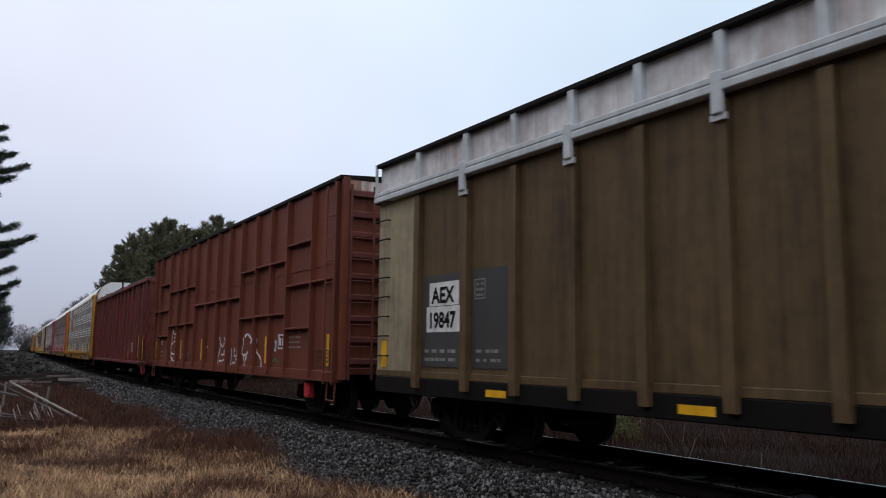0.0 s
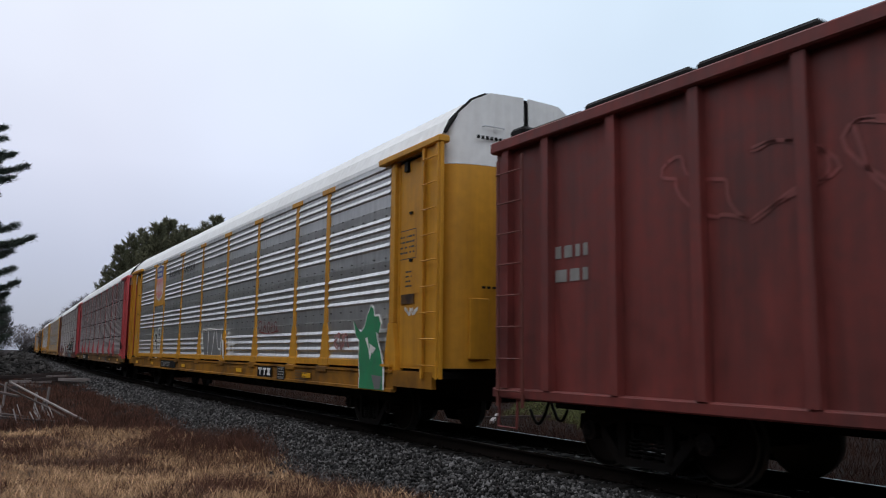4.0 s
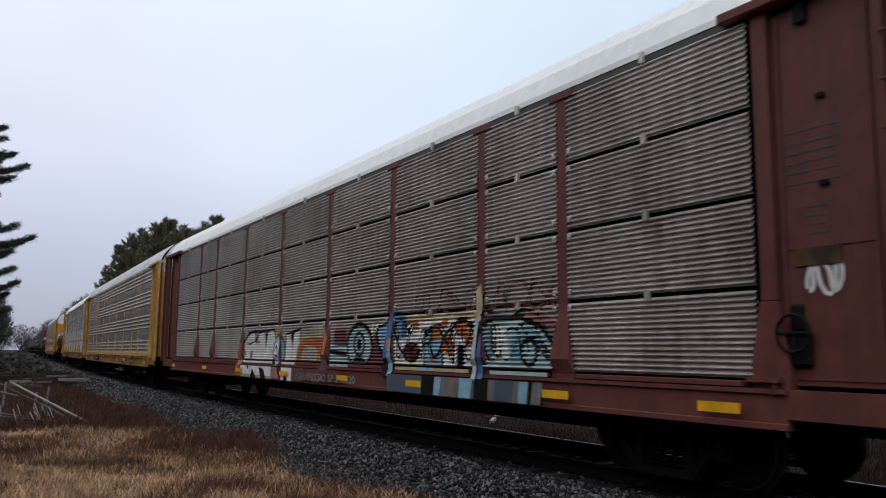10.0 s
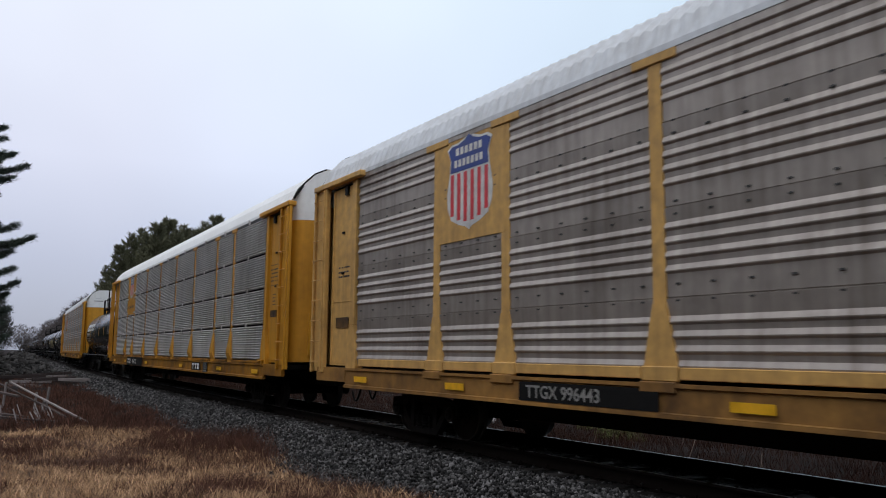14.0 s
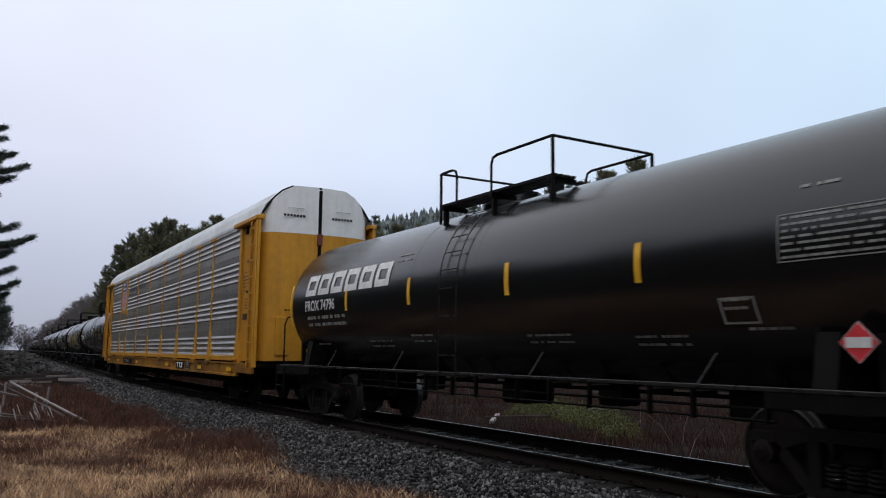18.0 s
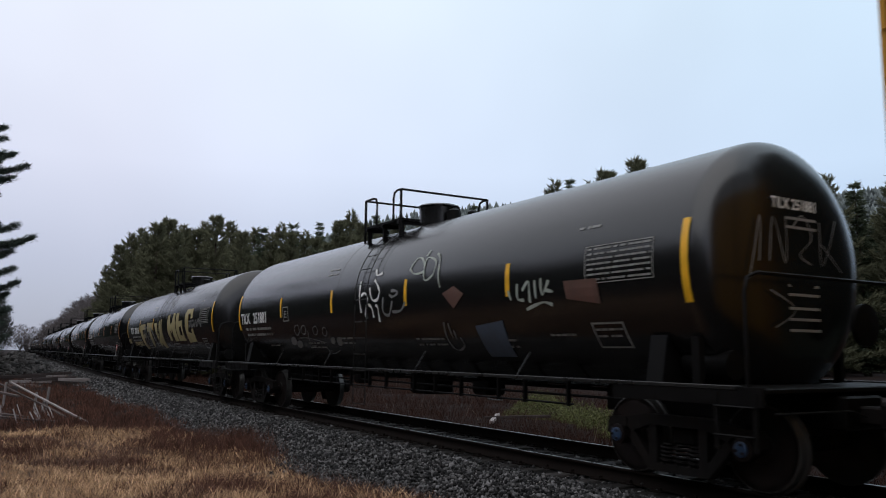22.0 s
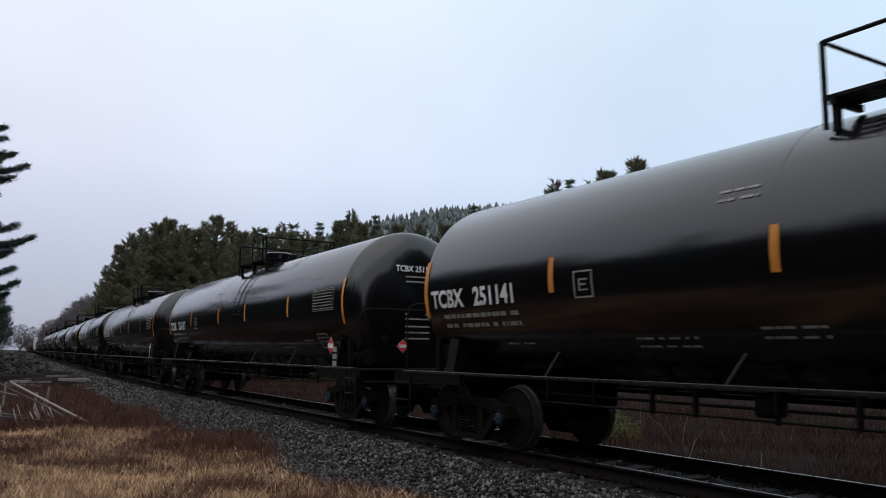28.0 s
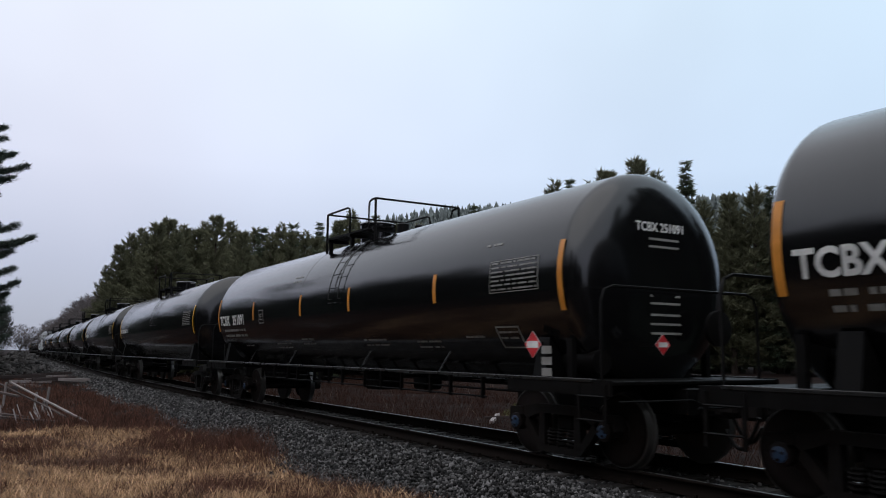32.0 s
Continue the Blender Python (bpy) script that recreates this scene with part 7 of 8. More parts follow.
# ---- ground, track and verge
def bulk(name, verts, faces, material, parent=None, smooth=False, mats=None, mi=None):
    """A large mesh from arrays of verts and faces (all faces of one size)."""
    me = bpy.data.meshes.new(name)
    verts, faces = np.asarray(verts, np.float32), np.asarray(faces, np.int32)
    k = faces.shape[1]
    me.vertices.add(len(verts))
    me.vertices.foreach_set("co", verts.ravel())
    me.loops.add(faces.size)
    me.loops.foreach_set("vertex_index", faces.ravel())
    me.polygons.add(len(faces))
    me.polygons.foreach_set("loop_start", np.arange(0, faces.size, k, dtype=np.int32))
    me.polygons.foreach_set("loop_total", np.full(len(faces), k, np.int32))
    for m in (mats or [material]):
        me.materials.append(m)
    if mi is not None:
        me.polygons.foreach_set("material_index", np.asarray(mi, np.int32))
    if smooth:
        me.polygons.foreach_set("use_smooth", np.ones(len(faces), bool))
    me.update(calc_edges=True)
    me.validate()
    ob = new(name, me)
    if parent is not None:
        ob.parent = parent
    return ob


def hump(x, y, cx, cy, rx, ry, h):
    return h * np.exp(-((x - cx) / rx) ** 2 - ((y - cy) / ry) ** 2)


def line_x(y):
    """Where the track's middle line runs, for arrays of y."""
    y = np.asarray(y, float)
    a = np.minimum(y, CURVE_END)
    return OFFSET + 0.5 * CURVE * a * a + CURVE * CURVE_END * np.maximum(y - CURVE_END, 0)


def height(x, y):
    """The lie of the land."""
    x, y = np.asarray(x, float), np.asarray(y, float)
    s = y
    off = x - line_x(s)
    z = -0.62 + 0.06 * np.sin(x * 0.9 + 1.3 * np.sin(y * 0.5)) + 0.05 * np.sin(y * 0.7 + x * 0.31) + 0.02 * np.sin(x * 3.1 + y * 2.3)
    z = z + np.where(off > 3, -0.35 * np.clip((off - 3) / 3, 0, 1), 0)
    z = z + 0.9 * np.clip((off - 16) / 30, 0, 1)
    dist, bearing = np.hypot(x, y), np.degrees(np.arctan2(x, y))
    far = np.clip((dist - 150) / 170, 0, 1)
    z = z + far * far * (3 - 2 * far) * np.interp(bearing, [12, 20, 24, 27.5, 31, 34, 50, 70, 100], [0, 30, 40, 45.5, 49.5, 51.5, 53, 50, 0])
    z = z + hump(x, y, 5.0, 63, 2.4, 8, 0.5)
    return z


def ground():
    def axis(lo, hi, fine_lo, fine_hi, step):
        a = list(np.arange(fine_lo, fine_hi, step))
        d, q = step, fine_hi
        while q < hi:
            a.append(q)
            d *= 1.13
            q += d
        a.append(hi)
        d, q, b = step, fine_lo - step, []
        while q > lo:
            b.append(q)
            d *= 1.13
            q -= d
        b.append(lo)
        return np.array(b[::-1] + a)
    xs, ys = axis(-1500, 1500, -8, 30, 0.35), axis(-1500, 1500, 3, 60, 0.4)
    X, Y = np.meshgrid(xs, ys)
    Z = height(X, Y)
    V = np.stack([X.ravel(), Y.ravel(), Z.ravel()], 1)
    n = len(xs)
    i, j = np.meshgrid(np.arange(n - 1), np.arange(len(ys) - 1))
    a = (j * n + i).ravel()
    F = np.stack([a, a + 1, a + 1 + n, a + n], 1)
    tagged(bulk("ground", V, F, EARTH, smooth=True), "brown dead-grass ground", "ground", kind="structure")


def sweep(profile, s0, s1, step):
    """Draws a profile of (w, z) along the track; gives verts and faces."""
    ss = np.arange(s0, s1 + step, step)
    m = len(profile)
    V = []
    for s in ss:
        for w, z in profile:
            x, y, _ = on_track(s, w)
            V.append((x, y, z))
    F = []
    for i in range(len(ss) - 1):
        for j in range(m - 1):
            a = i * m + j
            F.append((a, a + 1, a + 1 + m, a + m))
    return V, F


TIE_STEP = 0.53


def track():
    line = thing("railway_track", "railway track of steel rails, wooden ties and grey ballast", "railway track", kind="structure")
    V, F = sweep([(-3.0, -1.2), (-2.35, -0.66), (-1.75, -0.26), (-1.3, -0.20), (1.3, -0.20), (1.75, -0.26), (2.5, -0.75), (3.2, -1.3)], -120, 620, 1.0)
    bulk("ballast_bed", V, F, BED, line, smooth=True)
    for w in (-0.755, 0.755):
        prof = [(-0.07, -0.172), (-0.07, -0.155), (-0.012, -0.14), (-0.009, -0.045), (-0.036, -0.035), (-0.036, -0.006), (-0.026, 0.0), (0.026, 0.0), (0.036, -0.006), (0.036, -0.035), (0.009, -0.045), (0.012, -0.14), (0.07, -0.155), (0.07, -0.172)]
        V, F = sweep([(w + a, z) for a, z in prof], -120, 620, 2.0)
        mi = [1 if f % 13 == 6 else 0 for f in range(len(F))]
        bulk("rail", V, F, None, line, mats=[RAIL_SIDE, RAIL_TOP], mi=mi)
    me = Shape().box(-1.3, 1.3, -0.115, 0.115, -0.36, -0.175, 0.012).mesh("tie", TIE)
    plate = Shape()
    for w in (-0.755, 0.755):
        plate.box(w - 0.17, w + 0.17, -0.09, 0.09, -0.176, -0.158)
        for dx in (-0.1, 0.1):
            plate.box(w + dx - 0.016, w + dx + 0.016, -0.05, -0.02, -0.16, -0.125)
    pm = plate.mesh("tie_plates", RAIL_SIDE)
    rnd = random.Random(4)
    for i in range(170):
        x, y, a = on_track(-6 + i * TIE_STEP)
        m = pose(x, y, 0, 0, 0, -math.degrees(a) + rnd.uniform(-1, 1)) @ pose(rnd.uniform(-0.05, 0.05), 0, rnd.uniform(-0.012, 0.006))
        t = part("tie", me, None, line, at=m)
        if i < 110:
            part("tie_plates", pm, None, t)
    V, F = [], []
    for i in range(170, 1000):
        x, y, a = on_track(-6 + i * TIE_STEP)
        c, s_ = math.cos(a), math.sin(a)
        n = len(V)
        for u in (-1.3, 1.3):
            for v in (-0.115, 0.115):
                for z in (-0.36, -0.175):
                    V.append((x + u * c + v * s_, y - u * s_ + v * c, z))
        for f in ((0, 1, 3, 2), (4, 6, 7, 5), (0, 4, 5, 1), (2, 3, 7, 6), (1, 5, 7, 3)):
            F.append(tuple(n + k for k in f))
    tagged(bulk("far_ties", V, F, TIE, line), kind="stuff")
    # loose stones, most on the near shoulder
    rng = np.random.default_rng(7)

    def stones(name, count, s_lo, s_hi, w_lo, w_hi, size, power=1.0):
        s = s_lo + (s_hi - s_lo) * rng.random(count) ** power
        w = w_lo + (w_hi - w_lo) * rng.random(count)
        a = CURVE * np.minimum(s, CURVE_END)
        far = np.maximum(s - CURVE_END, 0)
        x = OFFSET + (1 - np.cos(a)) / CURVE + far * np.sin(a) + w * np.cos(a)
        y = np.sin(a) / CURVE + far * np.cos(a) - w * np.sin(a)
        z = np.interp(w, [-3.0, -2.35, -1.75, -1.3, 1.3, 1.75, 2.5, 3.2], [-0.72, -0.62, -0.26, -0.20, -0.20, -0.26, -0.75, -1.2])
        inner = np.abs(w) < 1.3
        z = z + rng.normal(0, 0.018, count) + 0.008 - np.where(inner, 0.02, 0)
        r = size * (0.5 + 0.9 * rng.random(count) ** 2.2)
        base = np.array([(i, j, k) for i in (-1, 1) for j in (-1, 1) for k in (-1, 1)], float)
        P = base[None] * (0.55 + 0.45 * rng.random((count, 8, 3)))
        P *= (r[:, None] * (0.6 + 0.6 * rng.random((count, 3))))[:, None, :]
        q = rng.normal(size=(count, 4))
        q /= np.linalg.norm(q, axis=1, keepdims=True)
        W, A, B, C = q.T
        R = np.stack([1 - 2 * (B * B + C * C), 2 * (A * B - C * W), 2 * (A * C + B * W), 2 * (A * B + C * W), 1 - 2 * (A * A + C * C), 2 * (B * C - A * W), 2 * (A * C - B * W), 2 * (B * C + A * W), 1 - 2 * (A * A + B * B)], -1).reshape(count, 3, 3)
        P = np.einsum("nij,nkj->nki", R, P) + np.stack([x, y, z], 1)[:, None, :]
        quads = np.array([(0, 1, 3, 2), (4, 6, 7, 5), (0, 4, 5, 1), (2, 3, 7, 6), (0, 2, 6, 4), (1, 5, 7, 3)])
        F = (np.arange(count)[:, None, None] * 8 + quads[None]).reshape(-1, 4)
        tagged(bulk(name, P.reshape(-1, 3), F, STONE, line), kind="stuff")
    stones("ballast_stones", 84000, 3, 34, -2.75, -1.25, 0.0235, 1.3)
    stones("ballast_stones", 7000, 3, 34, -1.25, 1.3, 0.030, 1.3)
    stones("ballast_stones", 5000, 3, 34, 1.3, 2.4, 0.04, 1.3)
    stones("ballast_stones", 15000, 34, 110, -2.7, -1.2, 0.05, 1.2)
    # a few stones strayed into the grass
    stones("stray_stones", 1500, 3, 40, -3.5, -2.6, 0.03, 1.2)


def blades(name, count, region, tall, wide, material, seed, lean=0.35, keep=None, label="", clumps=0):
    """Grass or weeds: slim upright blades, each a bent strip."""
    rng = np.random.default_rng(seed)
    x0, x1, y0, y1 = region
    if clumps:
        cx_, cy_ = x0 + (x1 - x0) * rng.random(clumps), y0 + (y1 - y0) * rng.random(clumps) ** 1.4
        pick = rng.integers(0, clumps, count)
        x, y = cx_[pick] + rng.normal(0, 0.22, count), cy_[pick] + rng.normal(0, 0.22, count)
    else:
        x, y = x0 + (x1 - x0) * rng.random(count), y0 + (y1 - y0) * rng.random(count) ** 1.6
    if keep is not None:
        k = keep(x, y, rng)
        x, y = x[k], y[k]
    n = len(x)
    z = height(x, y) - 0.02
    h = tall * (0.35 + 0.9 * rng.random(n))
    a, b = rng.random(n) * 6.283, rng.random(n) * 6.283
    l = lean * h * (0.3 + rng.random(n))
    w = wide * (0.6 + 0.8 * rng.random(n)) / 2
    ux, uy = np.cos(a) * w, np.sin(a) * w
    dx, dy = np.cos(b) * l, np.sin(b) * l
    P = np.stack([np.stack([x - ux, y - uy, z], 1), np.stack([x + ux, y + uy, z], 1), np.stack([x + dx * 0.4 + ux * 0.8, y + dy * 0.4 + uy * 0.8, z + h * 0.6], 1), np.stack([x + dx * 0.4 - ux * 0.8, y + dy * 0.4 - uy * 0.8, z + h * 0.6], 1),
                  np.stack([x + dx, y + dy, z + h], 1)], 1).reshape(-1, 3)
    i = np.arange(n)[:, None] * 5
    F = np.concatenate([np.concatenate([i, i + 1, i + 2], 1), np.concatenate([i, i + 2, i + 3], 1), np.concatenate([i + 3, i + 2, i + 4], 1)])
    return tagged(bulk(name, P, F, material), label, "grass", kind="stuff")


def verge():
    off = lambda x, y: x - line_x(y)
    near = lambda x, y, r: off(x, y) < -2.4
    patch = lambda x, y: np.sin(x * 0.9 + 0.5 * y + 1.0) + np.sin(y * 0.62 - 0.8) + 0.6 * np.sin(2.1 * x - 1.3 * y)
    straw_zone = lambda x, y, r: near(x, y, r) & (y < 20.5 + np.sin(x)) & (off(x, y) < -2.9 - 0.4 * np.sin(y * 0.8)) & (patch(x, y) + r.normal(0, 0.45, len(x)) > -0.3)
    blades("grass", 150000, (-0.6, 6.2, 6, 22), 0.10, 0.006, STRAW, 1, 1.5, straw_zone, "dry straw-coloured grass")
    blades("grass", 9000, (-0.6, 6.2, 17, 23), 0.16, 0.012, STRAW, 11, 0.9, lambda x, y, r: near(x, y, r) & (off(x, y) < -4.4) & (np.abs(y - 20 - 0.5 * np.sin(x * 1.1)) < 1.0 + r.normal(0, 0.4, len(x))), "pale band of dry grass")
    weed_zone = lambda x, y, r: near(x, y, r) & ((off(x, y) > -3.5 + 0.7 * np.sin(y * 0.6) + r.normal(0, 0.4, len(x))) | (patch(x, y) + r.normal(0, 0.5, len(x)) < -0.25) | (y > 21.5))
    blades("weeds", 80000, (-0.8, 6.6, 7, 40), 0.2, 0.007, WEED, 2, 0.8, weed_zone, "red-brown dead weeds", clumps=900)
    blades("weeds", 16000, (-0.8, 5.6, 8.5, 21), 0.17, 0.007, WEED, 12, 0.9, near, "red-brown dead weeds", clumps=130)
    blades("grass", 14000, (-0.6, 5.4, 8.5, 21), 0.19, 0.006, STRAW, 13, 0.9, near, "tufts of tall dry grass", clumps=120)
    blades("grass", 36000, (-0.6, 6.0, 7, 22), 0.11, 0.007, WEED, 15, 1.4, lambda x, y, r: near(x, y, r) & (patch(x, y) + r.normal(0, 0.4, len(x)) < 0.1), "low brown grass between the straw")
    # unseen filler beside the camera, keeps reflections in the tank bellies dark
    blades("weeds", 9000, (-14, -0.8, -6, 22), 0.3, 0.03, BRUSH, 14, 0.8, None, "unseen brown dead weeds added beside the camera", clumps=700)
    blades("weeds", 20000, (-3, 8, 22, 80), 0.3, 0.018, WEED, 3, 0.5, near, "red-brown dead weeds", clumps=500)
    blades("brush", 80000, (11.5, 30, 4, 75), 0.40, 0.008, BRUSH, 4, 0.8, lambda x, y, r: off(x, y) > 2.9, "red-brown dead grass beyond the track")
    blades("brush", 22000, (11.5, 40, 4, 75), 0.5, 0.009, BRUSH, 5, 0.9, lambda x, y, r: off(x, y) > 3.6, "tufts of red-brown dead grass beyond the track", clumps=900)
    grass_mat(near, off)
    shrubs()
    blades("dry_stalks", 260, (13, 30, 6, 60), 0.75, 0.012, STICK, 6, 0.7, lambda x, y, r: off(x, y) > 3.6, "pale dry stalks beyond the track", clumps=170)
    for k, (cx, cy) in enumerate(TALL_WEEDS):
        blades("weeds", 2600, (cx - 1.3, cx + 0.6, cy - 1.9, cy + 1.9), 0.34, 0.006, WEED, 60 + k, 0.7, None, "tall red-brown dead weeds", clumps=34)
    rubble()


def grass_mat(near, off):
    """The thatch of dead grass under the blades."""
    xs, ys = np.arange(-0.9, 7, 0.22), np.arange(4, 22, 0.22)
    X, Y = np.meshgrid(xs, ys)
    V = np.stack([X.ravel(), Y.ravel(), (height(X, Y) + 0.014).ravel()], 1)
    n = len(xs)
    i, j = np.meshgrid(np.arange(n - 1), np.arange(len(ys) - 1))
    a = (j * n + i).ravel()
    cx, cy = V[a, 0] + 0.11, V[a, 1] + 0.11
    edge = np.sin(cx * 2.1 + cy) * 0.35 + np.sin(cy * 3.3) * 0.2
    a = a[(off(cx, cy) < -2.95 + edge) & (cy < 21 + edge)]
    tagged(bulk("dead_grass", V, np.stack([a, a + 1, a + 1 + n, a + n], 1), MAT, smooth=True), "matted dead grass beside the track", "grass", kind="stuff")


SHRUBS = ((19.0, 22.2, 1.1, 0.8), (18.7, 20.6, 0.9, 0.65), (18.3, 19.0, 1.0, 0.7), (19.2, 24.6, 0.8, 0.5), (17.0, 17.2, 0.7, 0.4), (22.0, 27.0, 1.0, 0.7))
TALL_WEEDS = ((5.3, 18.0), (5.3, 16.2))


def shrubs():
    """Low leafy shrubs beyond the rails, each a mound of small leaves on thin stems."""
    rng = np.random.default_rng(25)
    for cx, cy, r, h in SHRUBS:
        m = int(900 * r)
        a, q = rng.random(m) * 6.283, np.sqrt(rng.random(m))
        P = np.stack([cx + r * q * np.cos(a), cy + r * q * np.sin(a), np.zeros(m)], 1)
        P[:, 2] = height(P[:, 0], P[:, 1]) + h * rng.random(m) * (1.1 - q ** 2)
        D = rng.normal(0, 1, (m, 3)) + np.array([0, 0, 0.4])
        V = sprays(P, D, np.full(m, 0.09), rng, 1.0)
        t = thing("shrub", "low yellow-green shrub beyond the rails", "shrub", "shrubs beyond the rails")
        tagged(bulk("leaves", V, np.arange(len(V)).reshape(-1, 3), GREEN_BRUSH, t), kind="stuff")
        st = Shape()
        for k in range(7):
            b = k * 0.9
            g0 = float(height(cx, cy))
            st.tube([(cx, cy, g0), (cx + 0.4 * r * math.cos(b), cy + 0.4 * r * math.sin(b), g0 + 0.5 * h), (cx + 0.7 * r * math.cos(b + 0.2), cy + 0.7 * r * math.sin(b + 0.2), g0 + 0.9 * h)], [0.012, 0.008, 0.004], 4)
        part("stems", st, BARK, t)


def rubble():
    """A heap of grey rubble and broken wood beside the line."""
    rng = np.random.default_rng(17)
    n = 2600
    a, q = rng.random(n) * 6.283, np.sqrt(rng.random(n))
    x, y = 5.1 + 2.2 * q * np.cos(a), 63 + 7 * q * np.sin(a)
    z = height(x, y) + 1.15 * (1 - q ** 1.6) + rng.normal(0, 0.08, n)
    r = 0.06 + 0.15 * rng.random(n) ** 2
    base = np.array([(i, j, k) for i in (-1, 1) for j in (-1, 1) for k in (-1, 1)], float)
    P = base[None] * (0.4 + 0.6 * rng.random((n, 8, 3))) * (r[:, None] * (0.5 + rng.random((n, 3))))[:, None, :]
    t = rng.random(n) * 6.283
    c, s_ = np.cos(t), np.sin(t)
    P = np.stack([P[..., 0] * c[:, None] - P[..., 1] * s_[:, None], P[..., 0] * s_[:, None] + P[..., 1] * c[:, None], P[..., 2]], -1) + np.stack([x, y, z], 1)[:, None, :]
    quads = np.array([(0, 1, 3, 2), (4, 6, 7, 5), (0, 4, 5, 1), (2, 3, 7, 6), (0, 2, 6, 4), (1, 5, 7, 3)])
    F = (np.arange(n)[:, None, None] * 8 + quads[None]).reshape(-1, 4)
    tagged(bulk("rubble_heap", P.reshape(-1, 3), F, RUBBLE), "heap of grey rubble beside the line", "rubble", kind="stuff")


def scrap_wood():
    """Old ties and split planks thrown down beside the line."""
    def plank(a, b, w, t, m, label="grey weathered plank lying in the weeds"):
        a, b = Vector(a), Vector(b)
        d = b - a
        ob = new("plank", Shape().box(-w / 2, w / 2, 0, d.length, -t / 2, t / 2, 0.008).mesh("plank", m))
        side = d.cross(Vector((0, 0, 1))).normalized()
        up = side.cross(d).normalized()
        ob.matrix_basis = Matrix((( *side, 0), (*d.normalized(), 0), (*up, 0), (0, 0, 0, 1))).transposed()
        ob.matrix_basis.translation = a
        tagged(ob, label, "plank", "scrap wood beside the track")
        return ob
    g = lambda x, y: float(height(x, y))
    plank((3.75, 24.2, g(3.75, 24.2) + 0.05), (2.3, 31.0, 0.27), 0.07, 0.05, PALE_WOOD, "long pale timber leaning on a heap of ties")
    plank((3.3, 26.4, g(3.3, 26.4) + 0.12), (2.0, 32.0, 0.20), 0.06, 0.05, OLD_WOOD)
    plank((2.3, 28.0, -0.05), (1.5, 30.0, 0.10), 0.10, 0.07, OLD_WOOD)
    rnd = random.Random(2)
    for i in range(15):
        x, y = rnd.uniform(1.5, 3.2), rnd.uniform(24.0, 27.0)
        a = rnd.uniform(-0.5, 0.5)
        z = g(x, y)
        plank((x, y, z - 0.05), (x + 0.25 * math.sin(a) - 0.12, y + 0.35, z + rnd.uniform(0.2, 0.4)), rnd.uniform(0.025, 0.05), 0.02, PALE_WOOD, "pale split plank standing out of the weeds")
    for a, b in (((1.6, 25.6, 0.10), (2.6, 24.4, 0.06)), ((2.9, 27.6, 0.34), (3.35, 25.4, 0.10)), ((1.4, 26.4, 0.16), (2.35, 25.2, 0.10)), ((2.5, 25.3, 0.05), (3.0, 24.1, 0.05))):
        plank((a[0], a[1], g(a[0], a[1]) + a[2]), (b[0], b[1], g(b[0], b[1]) + b[2]), 0.07, 0.045, OLD_WOOD)
    for x, y, h in ((2.1, 31.0, 0.85), (2.9, 29.5, 0.6), (3.2, 29.0, 0.8), (3.0, 28.3, 0.4)):
        z = g(x, y)
        plank((x, y, z - 0.1), (x + 0.06, y - 0.05, z + h), 0.07, 0.06, PALE_WOOD, "broken pale stake standing in the weeds")
    for i in range(16):
        x, y = rnd.uniform(3.6, 7.4), rnd.uniform(50, 64)
        z = g(x, y) + rnd.uniform(0.05, 0.35)
        a = rnd.uniform(-0.6, 0.6)
        plank((x - 1.2 * math.cos(a), y - 1.2 * math.sin(a), z), (x + 1.2 * math.cos(a), y + 1.2 * math.sin(a), z + rnd.uniform(-0.08, 0.1)), 0.24, 0.18, OLD_WOOD if i % 3 else PALE_WOOD, "old railway tie thrown on a heap")
    # fallen timber in the brush beyond the rails
    plank((15.6, 22.0, -0.72), (17.6, 21.0, -0.68), 0.12, 0.09, OLD_WOOD, "pale timber lying in the brush")
    plank((15.3, 21.2, -0.8), (16.6, 22.6, -0.7), 0.14, 0.1, PALE_WOOD, "pale timber lying in the brush")


# ---- trees
def sprays(P, D, size, rng, flat=0.5, wide=0.13):
    """Needle sprays: at each place a few narrow leaf-like triangles round the direction D."""
    n = len(P)
    k = 3
    P, D = np.repeat(P, k, 0), np.repeat(D, k, 0)
    size = np.repeat(size, k) * (0.6 + 0.8 * rng.random(n * k))
    D = D + rng.normal(0, 0.55, D.shape) * np.array([1, 1, flat])
    D /= np.linalg.norm(D, axis=1, keepdims=True)
    S = np.cross(D, rng.normal(size=D.shape))
    S /= np.linalg.norm(S, axis=1, keepdims=True) + 1e-9
    base = P + rng.normal(0, 0.06, P.shape)
    V = np.stack([base - S * size[:, None] * wide, base + D * size[:, None], base + S * size[:, None] * wide], 1).reshape(-1, 3)
    return V


